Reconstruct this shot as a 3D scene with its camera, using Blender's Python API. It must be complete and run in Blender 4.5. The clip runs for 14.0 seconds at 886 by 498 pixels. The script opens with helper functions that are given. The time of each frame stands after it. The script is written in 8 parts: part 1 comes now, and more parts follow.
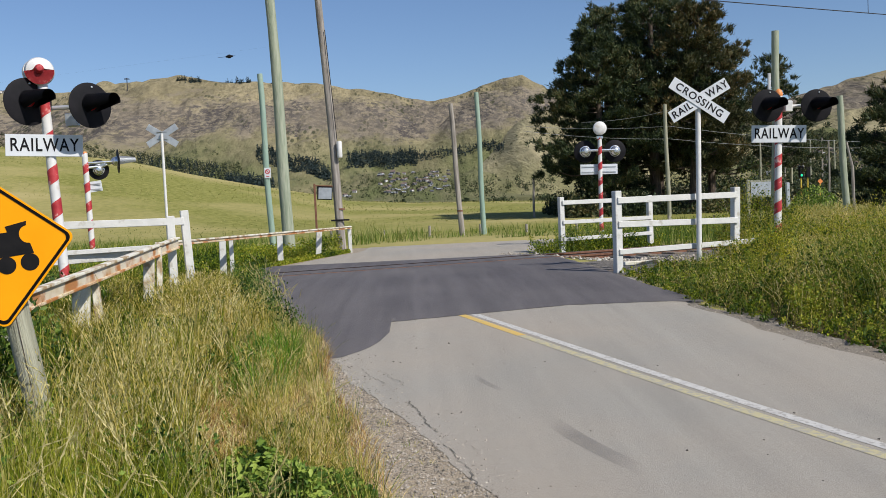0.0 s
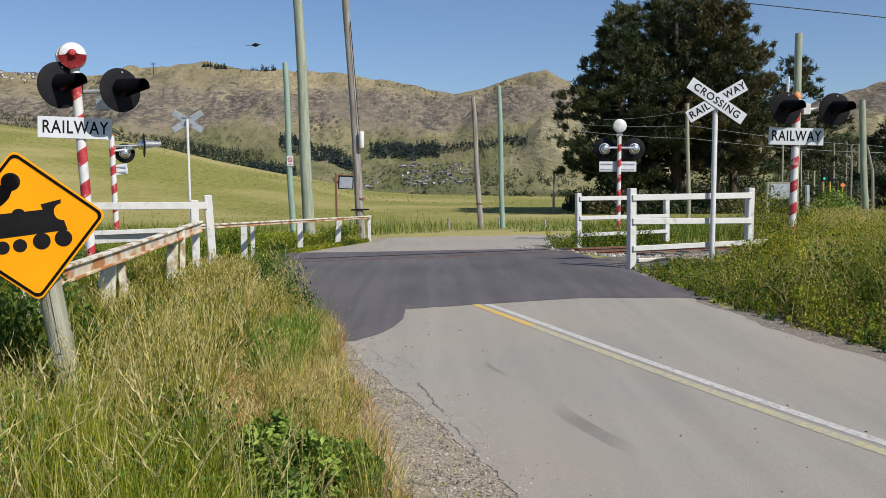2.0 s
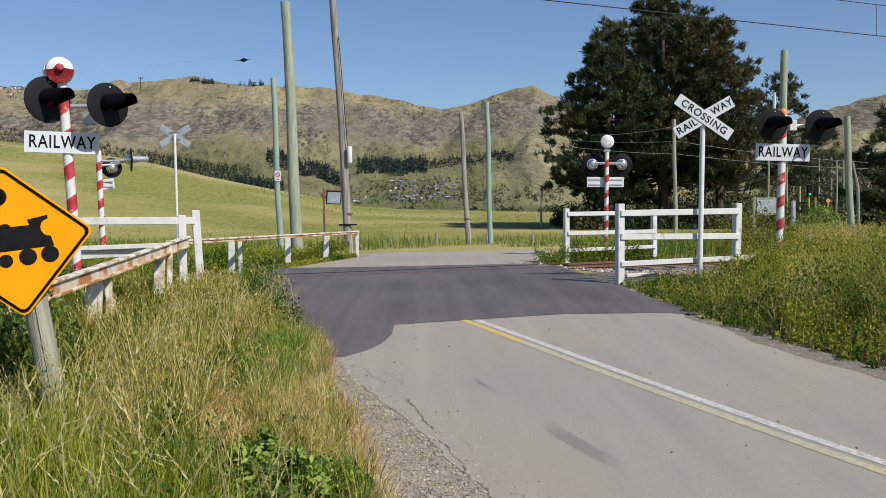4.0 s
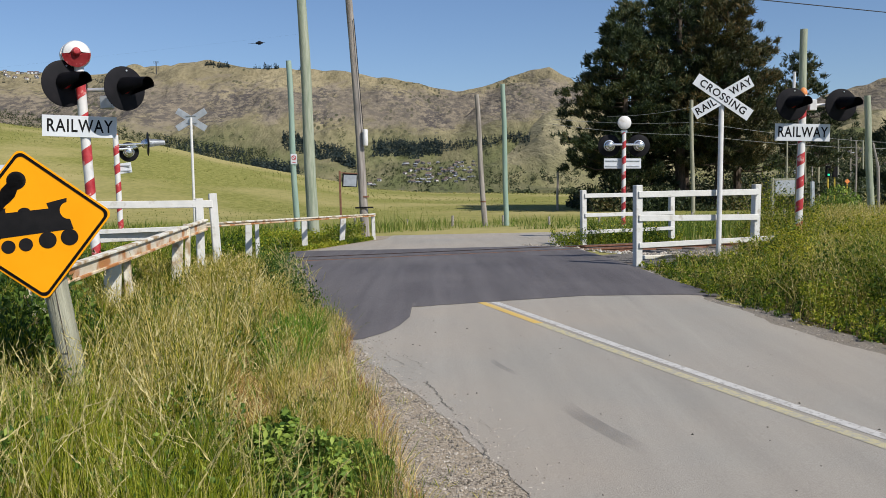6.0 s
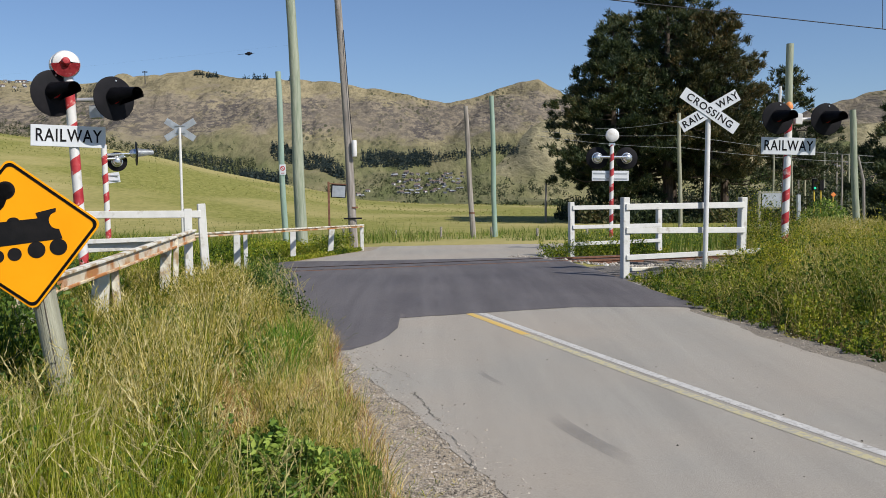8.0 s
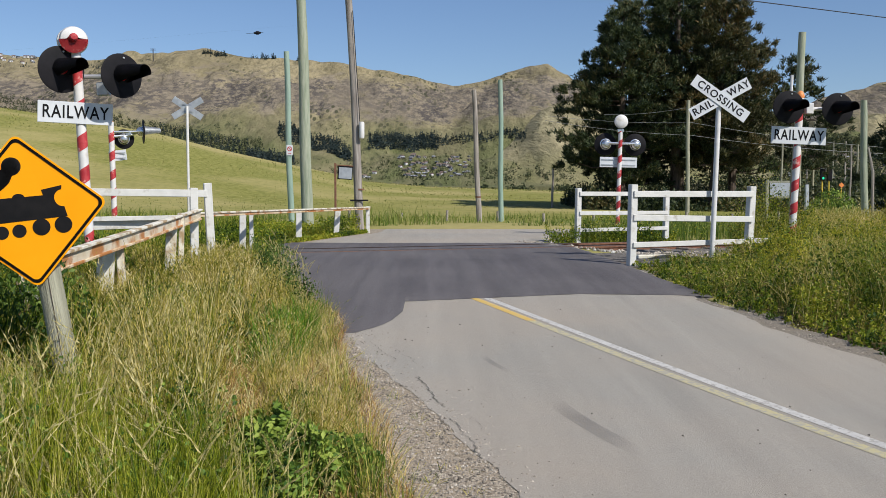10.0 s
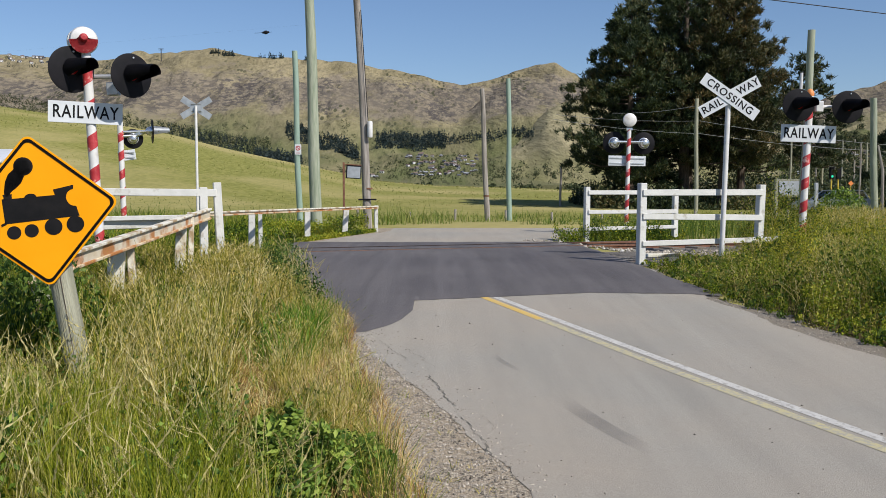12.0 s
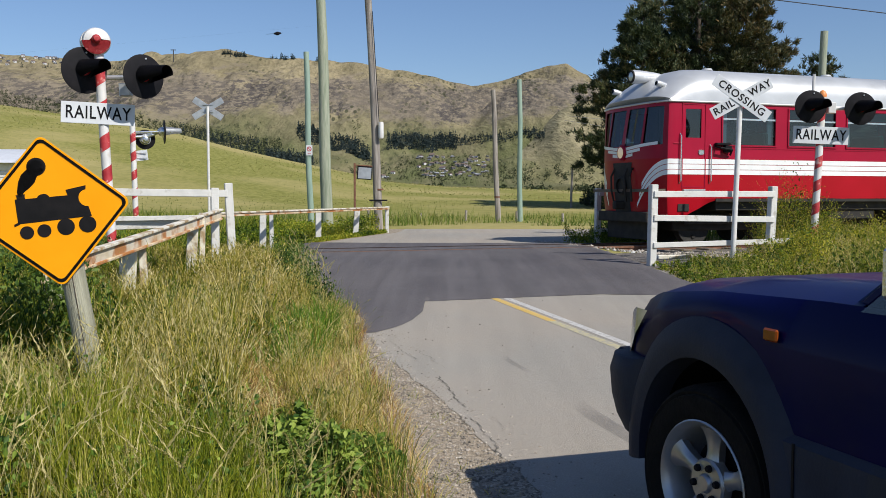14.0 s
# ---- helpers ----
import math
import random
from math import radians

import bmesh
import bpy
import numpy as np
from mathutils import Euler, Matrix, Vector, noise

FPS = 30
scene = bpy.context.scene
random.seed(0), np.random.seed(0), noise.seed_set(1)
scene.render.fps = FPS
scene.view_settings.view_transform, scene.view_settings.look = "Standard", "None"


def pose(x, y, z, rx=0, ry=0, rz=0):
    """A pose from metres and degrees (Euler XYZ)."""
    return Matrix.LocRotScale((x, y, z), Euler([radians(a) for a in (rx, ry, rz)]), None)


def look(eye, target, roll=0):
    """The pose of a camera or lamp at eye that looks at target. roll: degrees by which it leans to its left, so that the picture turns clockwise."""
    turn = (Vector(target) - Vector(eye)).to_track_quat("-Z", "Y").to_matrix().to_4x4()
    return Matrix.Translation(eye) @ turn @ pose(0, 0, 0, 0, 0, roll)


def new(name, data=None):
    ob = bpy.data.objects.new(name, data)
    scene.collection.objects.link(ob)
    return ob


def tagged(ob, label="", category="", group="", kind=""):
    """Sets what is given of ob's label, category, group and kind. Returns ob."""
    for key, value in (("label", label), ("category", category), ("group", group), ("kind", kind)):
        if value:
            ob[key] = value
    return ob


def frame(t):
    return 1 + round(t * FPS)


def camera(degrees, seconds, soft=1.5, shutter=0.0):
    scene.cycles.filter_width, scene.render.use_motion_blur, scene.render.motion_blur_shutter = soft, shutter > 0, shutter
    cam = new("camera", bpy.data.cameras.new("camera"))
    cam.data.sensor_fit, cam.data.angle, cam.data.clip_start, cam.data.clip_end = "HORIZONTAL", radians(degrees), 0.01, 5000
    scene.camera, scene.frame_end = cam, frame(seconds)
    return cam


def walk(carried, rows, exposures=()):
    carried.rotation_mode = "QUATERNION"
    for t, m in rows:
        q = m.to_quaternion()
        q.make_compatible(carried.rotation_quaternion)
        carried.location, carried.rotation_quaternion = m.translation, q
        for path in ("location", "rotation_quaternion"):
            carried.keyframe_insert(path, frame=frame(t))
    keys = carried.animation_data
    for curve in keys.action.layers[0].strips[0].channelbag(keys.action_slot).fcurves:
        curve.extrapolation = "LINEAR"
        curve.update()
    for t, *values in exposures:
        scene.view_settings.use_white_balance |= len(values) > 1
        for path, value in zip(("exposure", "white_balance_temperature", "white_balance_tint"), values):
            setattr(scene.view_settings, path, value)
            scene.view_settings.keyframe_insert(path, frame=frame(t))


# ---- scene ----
cam = camera(50.0, 14.0, soft=0.8)
PATH = [
    (0, (0.028, 0.241, 1.615), (0.34, 10.227, 1.192), -2.74),
    (0.5, (-0.012, 0.101, 1.611), (0.126, 10.093, 1.236), -1.95),
    (1, (0.06, 0.086, 1.585), (0.045, 10.074, 1.098), 0.16),
    (1.5, (0.073, 0.012, 1.597), (0.176, 9.994, 0.996), -2.64),
    (2, (0.071, -0.054, 1.596), (0.176, 9.933, 1.105), -1.07),
    (2.5, (0.083, -0.024, 1.598), (0.365, 9.958, 1.057), -0.37),
    (3, (0.074, -0.043, 1.597), (0.369, 9.95, 1.343), -1.00),
    (3.2, (0.067, -0.038, 1.601), (0.297, 9.954, 1.29), -0.99),
    (5.5, (0.046, -0.029, 1.601), (0.31, 9.961, 1.239), -1.07),
    (6, (0.037, -0.007, 1.594), (0.107, 9.98, 1.08), -1.27),
    (6.5, (0.05, -0.005, 1.596), (0.249, 9.98, 1.087), -1.22),
    (7, (0.028, 0.013, 1.593), (0.075, 9.997, 1.044), -1.57),
    (7.5, (0.044, -0.04, 1.596), (0.225, 9.951, 1.208), -1.08),
    (8, (0.039, -0.051, 1.599), (0.233, 9.939, 1.199), -0.99),
    (8.2, (0.038, -0.046, 1.596), (0.175, 9.944, 1.155), -1.10),
    (10.3, (0.022, 0.001, 1.606), (0.164, 9.984, 1.031), 0.09),
    (10.5, (0.016, -0.006, 1.606), (0.125, 9.98, 1.094), -0.16),
    (11, (0.02, 0.003, 1.606), (0.061, 9.984, 0.985), -0.30),
    (11.5, (0.011, 0.002, 1.606), (0.045, 9.981, 0.971), -0.12),
    (12, (0.007, -0.001, 1.605), (0.063, 9.982, 1.02), -0.06),
    (12.5, (0.002, 0.0, 1.602), (-0.0, 9.983, 1.019), -0.00),
    (13, (0.007, -0.007, 1.6), (-0.071, 9.976, 1.028), -0.09),
    (13.5, (-0.001, 0.005, 1.603), (-0.083, 9.986, 0.996), -0.23),
    (14, (0.01, -0.007, 1.606), (-0.047, 9.976, 1.031), 0.06),
]
walk(cam, [(t, look(eye, target, roll)) for t, eye, target, roll in PATH], exposures=[(0.0, 0.0), (14.0, 0.0)])

# ---- light ----
SUN_AZ, SUN_EL = 132.0, 43.0   # degrees clockwise from +y, and above the horizon
world = bpy.data.worlds.new("sky")
scene.world = world
world.use_nodes = True
wn = world.node_tree.nodes
sky = wn.new("ShaderNodeTexSky")
sky.sky_type, sky.sun_disc = "NISHITA", False
sky.sun_elevation, sky.sun_rotation = radians(SUN_EL), radians(SUN_AZ)
sky.air_density, sky.dust_density, sky.ozone_density = 1.0, 0.25, 3.0
wn["Background"].inputs["Strength"].default_value = 0.091
tone = wn.new("ShaderNodeMixRGB")
tone.blend_type = "MULTIPLY"
tone.inputs[0].default_value, tone.inputs[2].default_value = 1.0, (0.90, 0.97, 1.13, 1)
world.node_tree.links.new(sky.outputs[0], tone.inputs[1])
world.node_tree.links.new(tone.outputs[0], wn["Background"].inputs["Color"])
sun = new("sun", bpy.data.lights.new("sun", "SUN"))
sun.data.energy, sun.data.angle, sun.data.color = 5.0, radians(0.6), (1.0, 0.955, 0.87)
SUN_DIR = Vector((math.sin(radians(SUN_AZ)) * math.cos(radians(SUN_EL)), math.cos(radians(SUN_AZ)) * math.cos(radians(SUN_EL)), math.sin(radians(SUN_EL))))
sun.matrix_world = look(SUN_DIR * 50, (0, 0, 0))

# ---- materials ----
def ramp_node(nt, stops):
    r = nt.nodes.new("ShaderNodeValToRGB")
    while len(r.color_ramp.elements) < len(stops):
        r.color_ramp.elements.new(0.5)
    for e, (p, c) in zip(r.color_ramp.elements, stops):
        e.position, e.color = p, (*c, 1)
    return r


def surface(name, c1, c2, scale=6.0, c3=None, big=0.7, rough=0.6, metal=0.0, bump=0.2, grain=60.0, coat=0.0, island=0.0, objrand=0.0, translucent=0.0, lo=0.35, hi=0.65, c3_at=(0.6, 0.75), stretch=(1, 1, 1), spec=0.5):
    """Two colours mixed by a noise, a third in larger patches, fine grain as bump."""
    m = bpy.data.materials.new(name)
    m.use_nodes = True
    nt = m.node_tree
    N, L = nt.nodes, nt.links
    b = N["Principled BSDF"]
    tc = N.new("ShaderNodeTexCoord")
    mp = N.new("ShaderNodeMapping")
    mp.inputs["Scale"].default_value = stretch
    L.new(tc.outputs["Object"], mp.inputs[0])
    n1 = N.new("ShaderNodeTexNoise")
    n1.inputs["Scale"].default_value, n1.inputs["Detail"].default_value = scale, 6
    L.new(mp.outputs[0], n1.inputs["Vector"])
    r = ramp_node(nt, [(lo, c1), (hi, c2)])
    L.new(n1.outputs["Fac"], r.inputs[0])
    col = r.outputs[0]
    if c3:
        n2 = N.new("ShaderNodeTexNoise")
        n2.inputs["Scale"].default_value, n2.inputs["Detail"].default_value = big, 7
        L.new(mp.outputs[0], n2.inputs["Vector"])
        r2 = ramp_node(nt, [(c3_at[0], (0, 0, 0)), (c3_at[1], (1, 1, 1))])
        L.new(n2.outputs["Fac"], r2.inputs[0])
        mx = N.new("ShaderNodeMixRGB")
        L.new(r2.outputs[0], mx.inputs[0])
        L.new(col, mx.inputs[1])
        mx.inputs[2].default_value = (*c3, 1)
        col = mx.outputs[0]
    if island or objrand:
        if island:
            src = N.new("ShaderNodeNewGeometry").outputs["Random Per Island"]
        else:
            src = N.new("ShaderNodeObjectInfo").outputs["Random"]
        mr = N.new("ShaderNodeMapRange")
        amount = island or objrand
        mr.inputs["To Min"].default_value, mr.inputs["To Max"].default_value = 1 - amount, 1 + amount
        L.new(src, mr.inputs["Value"])
        hs = N.new("ShaderNodeHueSaturation")
        L.new(mr.outputs[0], hs.inputs["Value"])
        L.new(col, hs.inputs["Color"])
        col = hs.outputs[0]
    L.new(col, b.inputs["Base Color"])
    b.inputs["Roughness"].default_value, b.inputs["Metallic"].default_value = rough, metal
    b.inputs["Coat Weight"].default_value, b.inputs["Coat Roughness"].default_value = coat, 0.06
    b.inputs["Specular IOR Level"].default_value = spec
    if bump:
        n3 = N.new("ShaderNodeTexNoise")
        n3.inputs["Scale"].default_value, n3.inputs["Detail"].default_value = grain, 5
        L.new(mp.outputs[0], n3.inputs["Vector"])
        bp = N.new("ShaderNodeBump")
        bp.inputs["Strength"].default_value, bp.inputs["Distance"].default_value = bump, 0.02
        L.new(n3.outputs["Fac"], bp.inputs["Height"])
        L.new(bp.outputs[0], b.inputs["Normal"])
    if translucent:
        tr = N.new("ShaderNodeBsdfTranslucent")
        L.new(col, tr.inputs["Color"])
        mxs = N.new("ShaderNodeMixShader")
        mxs.inputs[0].default_value = translucent
        L.new(b.outputs[0], mxs.inputs[1])
        L.new(tr.outputs[0], mxs.inputs[2])
        L.new(mxs.outputs[0], N["Material Output"].inputs[0])
    return m


def blade_mat(name, stops, patch=None, translucent=0.35, scale=0.6):
    """Foliage whose colour runs over a ramp by blade, shifted in larger patches."""
    m = bpy.data.materials.new(name)
    m.use_nodes = True
    nt = m.node_tree
    N, L = nt.nodes, nt.links
    b = N["Principled BSDF"]
    g = N.new("ShaderNodeNewGeometry")
    n = N.new("ShaderNodeTexNoise")
    n.inputs["Scale"].default_value, n.inputs["Detail"].default_value = scale, 4
    tc = N.new("ShaderNodeTexCoord")
    L.new(tc.outputs["Object"], n.inputs["Vector"])
    ma = N.new("ShaderNodeMath")
    ma.operation = "MULTIPLY_ADD"
    ma.inputs[1].default_value, ma.inputs[2].default_value = 2.6, -1.3
    L.new(n.outputs["Fac"], ma.inputs[0])
    ad = N.new("ShaderNodeMath")
    ad.use_clamp = True
    L.new(ma.outputs[0], ad.inputs[0])
    L.new(g.outputs["Random Per Island"], ad.inputs[1])
    r = ramp_node(nt, stops)
    L.new(ad.outputs[0], r.inputs[0])
    L.new(r.outputs[0], b.inputs["Base Color"])
    b.inputs["Roughness"].default_value = 0.6
    b.inputs["Specular IOR Level"].default_value = 0.3
    tr = N.new("ShaderNodeBsdfTranslucent")
    L.new(r.outputs[0], tr.inputs["Color"])
    mxs = N.new("ShaderNodeMixShader")
    mxs.inputs[0].default_value = translucent
    L.new(b.outputs[0], mxs.inputs[1])
    L.new(tr.outputs[0], mxs.inputs[2])
    L.new(mxs.outputs[0], N["Material Output"].inputs[0])
    return m


def glass(name, tint, gloss=0.07):
    """A thin tinted pane: see-through, with a share of mirror gloss."""
    m = bpy.data.materials.new(name)
    m.use_nodes = True
    N, L = m.node_tree.nodes, m.node_tree.links
    t = N.new("ShaderNodeBsdfTransparent")
    t.inputs["Color"].default_value = (*tint, 1)
    g = N.new("ShaderNodeBsdfGlossy")
    g.inputs["Roughness"].default_value = 0.03
    mx = N.new("ShaderNodeMixShader")
    mx.inputs[0].default_value = gloss
    L.new(t.outputs[0], mx.inputs[1])
    L.new(g.outputs[0], mx.inputs[2])
    L.new(mx.outputs[0], N["Material Output"].inputs[0])
    return m


def glow(name, colour, strength):
    m = bpy.data.materials.new(name)
    m.use_nodes = True
    b = m.node_tree.nodes["Principled BSDF"]
    b.inputs["Base Color"].default_value = (*colour, 1)
    b.inputs["Emission Color"].default_value, b.inputs["Emission Strength"].default_value = (*colour, 1), strength
    b.inputs["Roughness"].default_value = 0.15
    return m


def paving(name, base, worn, tint, speck, streak=0.10, grain=230.0, stone=120.0, rough=0.82):
    """A sealed surface: streaks along the lane, broad tinted patches, fine stone speckle, small dark spots."""
    m = bpy.data.materials.new(name)
    m.use_nodes = True
    nt = m.node_tree
    N, L = nt.nodes, nt.links
    b = N["Principled BSDF"]
    b.inputs["Roughness"].default_value, b.inputs["Specular IOR Level"].default_value = rough, 0.3
    tc = N.new("ShaderNodeTexCoord")
    lane = N.new("ShaderNodeMapping")
    lane.inputs["Rotation"].default_value, lane.inputs["Scale"].default_value = (0, 0, radians(-19.4)), (2.6, 0.16, 1)
    L.new(tc.outputs["Object"], lane.inputs[0])

    def nz(scale, detail, src, rgh=0.6):
        t = N.new("ShaderNodeTexNoise")
        t.inputs["Scale"].default_value, t.inputs["Detail"].default_value, t.inputs["Roughness"].default_value = scale, detail, rgh
        L.new(src, t.inputs["Vector"])
        return t.outputs["Fac"]

    def span(src, lo, hi, a, c):
        t = N.new("ShaderNodeMapRange")
        for k, v in zip(("From Min", "From Max", "To Min", "To Max"), (lo, hi, a, c)):
            t.inputs[k].default_value = v
        L.new(src, t.inputs["Value"])
        return t.outputs[0]

    def mixed(fac, a, c):
        x = N.new("ShaderNodeMixRGB")
        L.new(fac, x.inputs[0])
        for sock, v in ((x.inputs[1], a), (x.inputs[2], c)):
            if isinstance(v, tuple):
                sock.default_value = (*v, 1)
            else:
                L.new(v, sock)
        return x.outputs[0]

    obj = tc.outputs["Object"]
    col = mixed(span(nz(1.0, 7, lane.outputs[0]), 0.35, 0.65, 0.0, 1.0), base, worn)
    col = mixed(span(nz(0.28, 5, obj), 0.40, 0.66, 0.0, 0.85), col, tint)
    hs = N.new("ShaderNodeHueSaturation")
    L.new(col, hs.inputs["Color"])
    L.new(span(nz(1.6, 4, lane.outputs[0]), 0.3, 0.7, 1 - streak, 1 + streak), hs.inputs["Value"])
    hs2 = N.new("ShaderNodeHueSaturation")
    L.new(hs.outputs[0], hs2.inputs["Color"])
    L.new(span(nz(stone, 3, obj, 0.7), 0.3, 0.7, 0.80, 1.20), hs2.inputs["Value"])
    spots = span(nz(9.0, 5, obj, 0.75), 0.70, 0.76, 0.0, 0.6)
    L.new(mixed(spots, hs2.outputs[0], speck), b.inputs["Base Color"])
    bp = N.new("ShaderNodeBump")
    bp.inputs["Strength"].default_value, bp.inputs["Distance"].default_value = 0.5, 0.02
    L.new(nz(grain, 4, obj), bp.inputs["Height"])
    L.new(bp.outputs[0], b.inputs["Normal"])
    return m


def loose_stones(name, dark, pale, dirt, scale=85.0, dirt_at=(0.42, 0.62)):
    """Fine gravel: a cell pattern of stones of many greys, thinned by patches of packed dirt."""
    m = bpy.data.materials.new(name)
    m.use_nodes = True
    nt = m.node_tree
    N, L = nt.nodes, nt.links
    b = N["Principled BSDF"]
    b.inputs["Roughness"].default_value, b.inputs["Specular IOR Level"].default_value = 0.95, 0.1
    tc = N.new("ShaderNodeTexCoord")
    vo = N.new("ShaderNodeTexVoronoi")
    vo.inputs["Scale"].default_value = scale
    L.new(tc.outputs["Object"], vo.inputs["Vector"])
    tone = N.new("ShaderNodeSeparateXYZ")
    L.new(vo.outputs["Color"], tone.inputs[0])
    r = ramp_node(nt, [(0.0, dark), (0.55, tuple(0.5 * (p + q) for p, q in zip(dark, pale))), (1.0, pale)])
    L.new(tone.outputs["X"], r.inputs[0])
    n2 = N.new("ShaderNodeTexNoise")
    n2.inputs["Scale"].default_value, n2.inputs["Detail"].default_value, n2.inputs["Roughness"].default_value = 3.0, 9, 0.7
    L.new(tc.outputs["Object"], n2.inputs["Vector"])
    r2 = ramp_node(nt, [(dirt_at[0], (0, 0, 0)), (dirt_at[1], (0.85, 0.85, 0.85))])
    L.new(n2.outputs["Fac"], r2.inputs[0])
    mx = N.new("ShaderNodeMixRGB")
    L.new(r2.outputs[0], mx.inputs[0])
    L.new(r.outputs[0], mx.inputs[1])
    mx.inputs[2].default_value = (*dirt, 1)
    L.new(mx.outputs[0], b.inputs["Base Color"])
    bp = N.new("ShaderNodeBump")
    bp.inputs["Strength"].default_value, bp.inputs["Distance"].default_value = 0.8, 0.012
    bp.invert = True
    L.new(vo.outputs["Distance"], bp.inputs["Height"])
    L.new(bp.outputs[0], b.inputs["Normal"])
    return m


M_ROAD = paving("worn_chipseal", (0.305, 0.284, 0.248), (0.355, 0.33, 0.288), (0.385, 0.332, 0.272), (0.14, 0.13, 0.115), 0.045)
M_PATCH = paving("new_asphalt", (0.094, 0.085, 0.088), (0.125, 0.115, 0.117), (0.145, 0.132, 0.130), (0.05, 0.045, 0.045), 0.16, 260.0, 140.0, 0.75)
M_GRAVEL = loose_stones("gravel_shoulder", (0.15, 0.12, 0.09), (0.53, 0.46, 0.37), (0.34, 0.28, 0.205), 72.0, (0.42, 0.58))
M_GRIT = loose_stones("grey_grit", (0.12, 0.105, 0.09), (0.36, 0.33, 0.29), (0.24, 0.205, 0.16), 95.0, (0.36, 0.56))
M_LINE_W = surface("white_road_paint", (0.50, 0.48, 0.45), (0.58, 0.56, 0.52), 9.0, (0.37, 0.345, 0.31), 28.0, rough=0.6, bump=0.3, grain=200, c3_at=(0.54, 0.62))
M_LINE_Y = surface("worn_yellow_road_paint", (0.50, 0.44, 0.24), (0.47, 0.42, 0.27), 7.0, (0.37, 0.34, 0.28), 24.0, rough=0.6, bump=0.3, grain=200, c3_at=(0.46, 0.6))
M_LINE_Y2 = surface("fresh_yellow_road_paint", (0.64, 0.42, 0.09), (0.60, 0.42, 0.14), 7.0, (0.42, 0.33, 0.16), 9.0, rough=0.6, bump=0.3, grain=200, c3_at=(0.58, 0.7))
M_GROUND = surface("meadow_ground", (0.165, 0.172, 0.042), (0.27, 0.255, 0.078), 2.4, (0.40, 0.335, 0.15), 0.05, rough=0.95, bump=1.0, grain=5.0, spec=0.05, lo=0.38, hi=0.62, c3_at=(0.46, 0.66))
M_WHITE = surface("white_fence_paint", (0.56, 0.555, 0.53), (0.64, 0.63, 0.605), 5.0, (0.38, 0.35, 0.29), 6.0, rough=0.55, bump=0.25, grain=40, c3_at=(0.58, 0.70))
M_WHITE_OLD = surface("weathered_white_paint", (0.66, 0.62, 0.50), (0.76, 0.73, 0.65), 7.0, (0.38, 0.27, 0.15), 5.0, rough=0.7, bump=0.4, grain=60, c3_at=(0.48, 0.62))
M_RUST_RAIL = surface("rusty_painted_steel", (0.56, 0.46, 0.31), (0.66, 0.60, 0.50), 4.0, (0.42, 0.18, 0.06), 2.8, rough=0.75, bump=0.5, grain=60, c3_at=(0.48, 0.58))
M_RUST_EDGE = surface("rusty_steel_edge", (0.60, 0.46, 0.28), (0.68, 0.58, 0.42), 5.0, (0.42, 0.17, 0.05), 3.0, rough=0.8, bump=0.5, grain=60, c3_at=(0.42, 0.55))
M_RAIL = surface("rusted_rail_steel", (0.13, 0.055, 0.03), (0.22, 0.10, 0.06), 12.0, rough=0.8, bump=0.4, grain=90)
M_RAILTOP = surface("worn_rail_head", (0.12, 0.095, 0.085), (0.20, 0.165, 0.15), 8.0, rough=0.5, metal=0.4, bump=0.2)
M_SLEEPER = surface("weathered_sleeper", (0.14, 0.11, 0.085), (0.24, 0.20, 0.16), 10.0, rough=0.9, bump=0.6, grain=40, stretch=(1, 6, 1))
M_STONE = surface("ballast_stone", (0.19, 0.165, 0.135), (0.44, 0.39, 0.33), 6.0, rough=0.9, bump=0.5, island=0.35)
M_BALLAST = surface("dark_ballast", (0.07, 0.063, 0.056), (0.24, 0.22, 0.20), 28.0, (0.14, 0.09, 0.06), 1.5, rough=0.95, bump=1.0, grain=40, spec=0.1)
M_STONE_W = surface("pale_lime_stone", (0.48, 0.47, 0.45), (0.60, 0.59, 0.57), 6.0, rough=0.9, bump=0.5, island=0.2)
M_POLE_G = surface("green_treated_pole", (0.23, 0.27, 0.19), (0.36, 0.38, 0.29), 5.0, (0.40, 0.38, 0.31), 1.6, rough=0.85, bump=0.6, grain=30, stretch=(3, 3, 0.35))
M_POLE_T = surface("blue_green_treated_pole", (0.21, 0.31, 0.26), (0.30, 0.39, 0.32), 3.0, (0.25, 0.33, 0.24), 0.8, rough=0.85, bump=0.6, grain=30, stretch=(3, 3, 0.35))
M_POLE_B = surface("weathered_grey_pole", (0.20, 0.175, 0.155), (0.37, 0.335, 0.30), 4.0, (0.15, 0.125, 0.105), 1.2, rough=0.9, bump=0.7, grain=30, stretch=(4, 4, 0.3))
M_POST_W = surface("grey_wood_post", (0.25, 0.245, 0.18), (0.38, 0.37, 0.28), 6.0, (0.20, 0.22, 0.14), 2.0, rough=0.9, bump=0.7, grain=24, stretch=(5, 5, 0.35))
M_RED = surface("faded_red_paint", (0.36, 0.018, 0.026), (0.50, 0.05, 0.055), 9.0, (0.66, 0.40, 0.36), 9.0, rough=0.5, bump=0.25, c3_at=(0.60, 0.68))
M_MASTW = surface("mast_white_paint", (0.62, 0.61, 0.60), (0.70, 0.69, 0.68), 8.0, (0.52, 0.48, 0.42), 5.0, rough=0.5, bump=0.15)
M_BLACK = surface("matt_black_enamel", (0.008, 0.008, 0.010), (0.013, 0.012, 0.015), 6.0, (0.02, 0.018, 0.019), 3.0, rough=0.6, bump=0.1, spec=0.12)
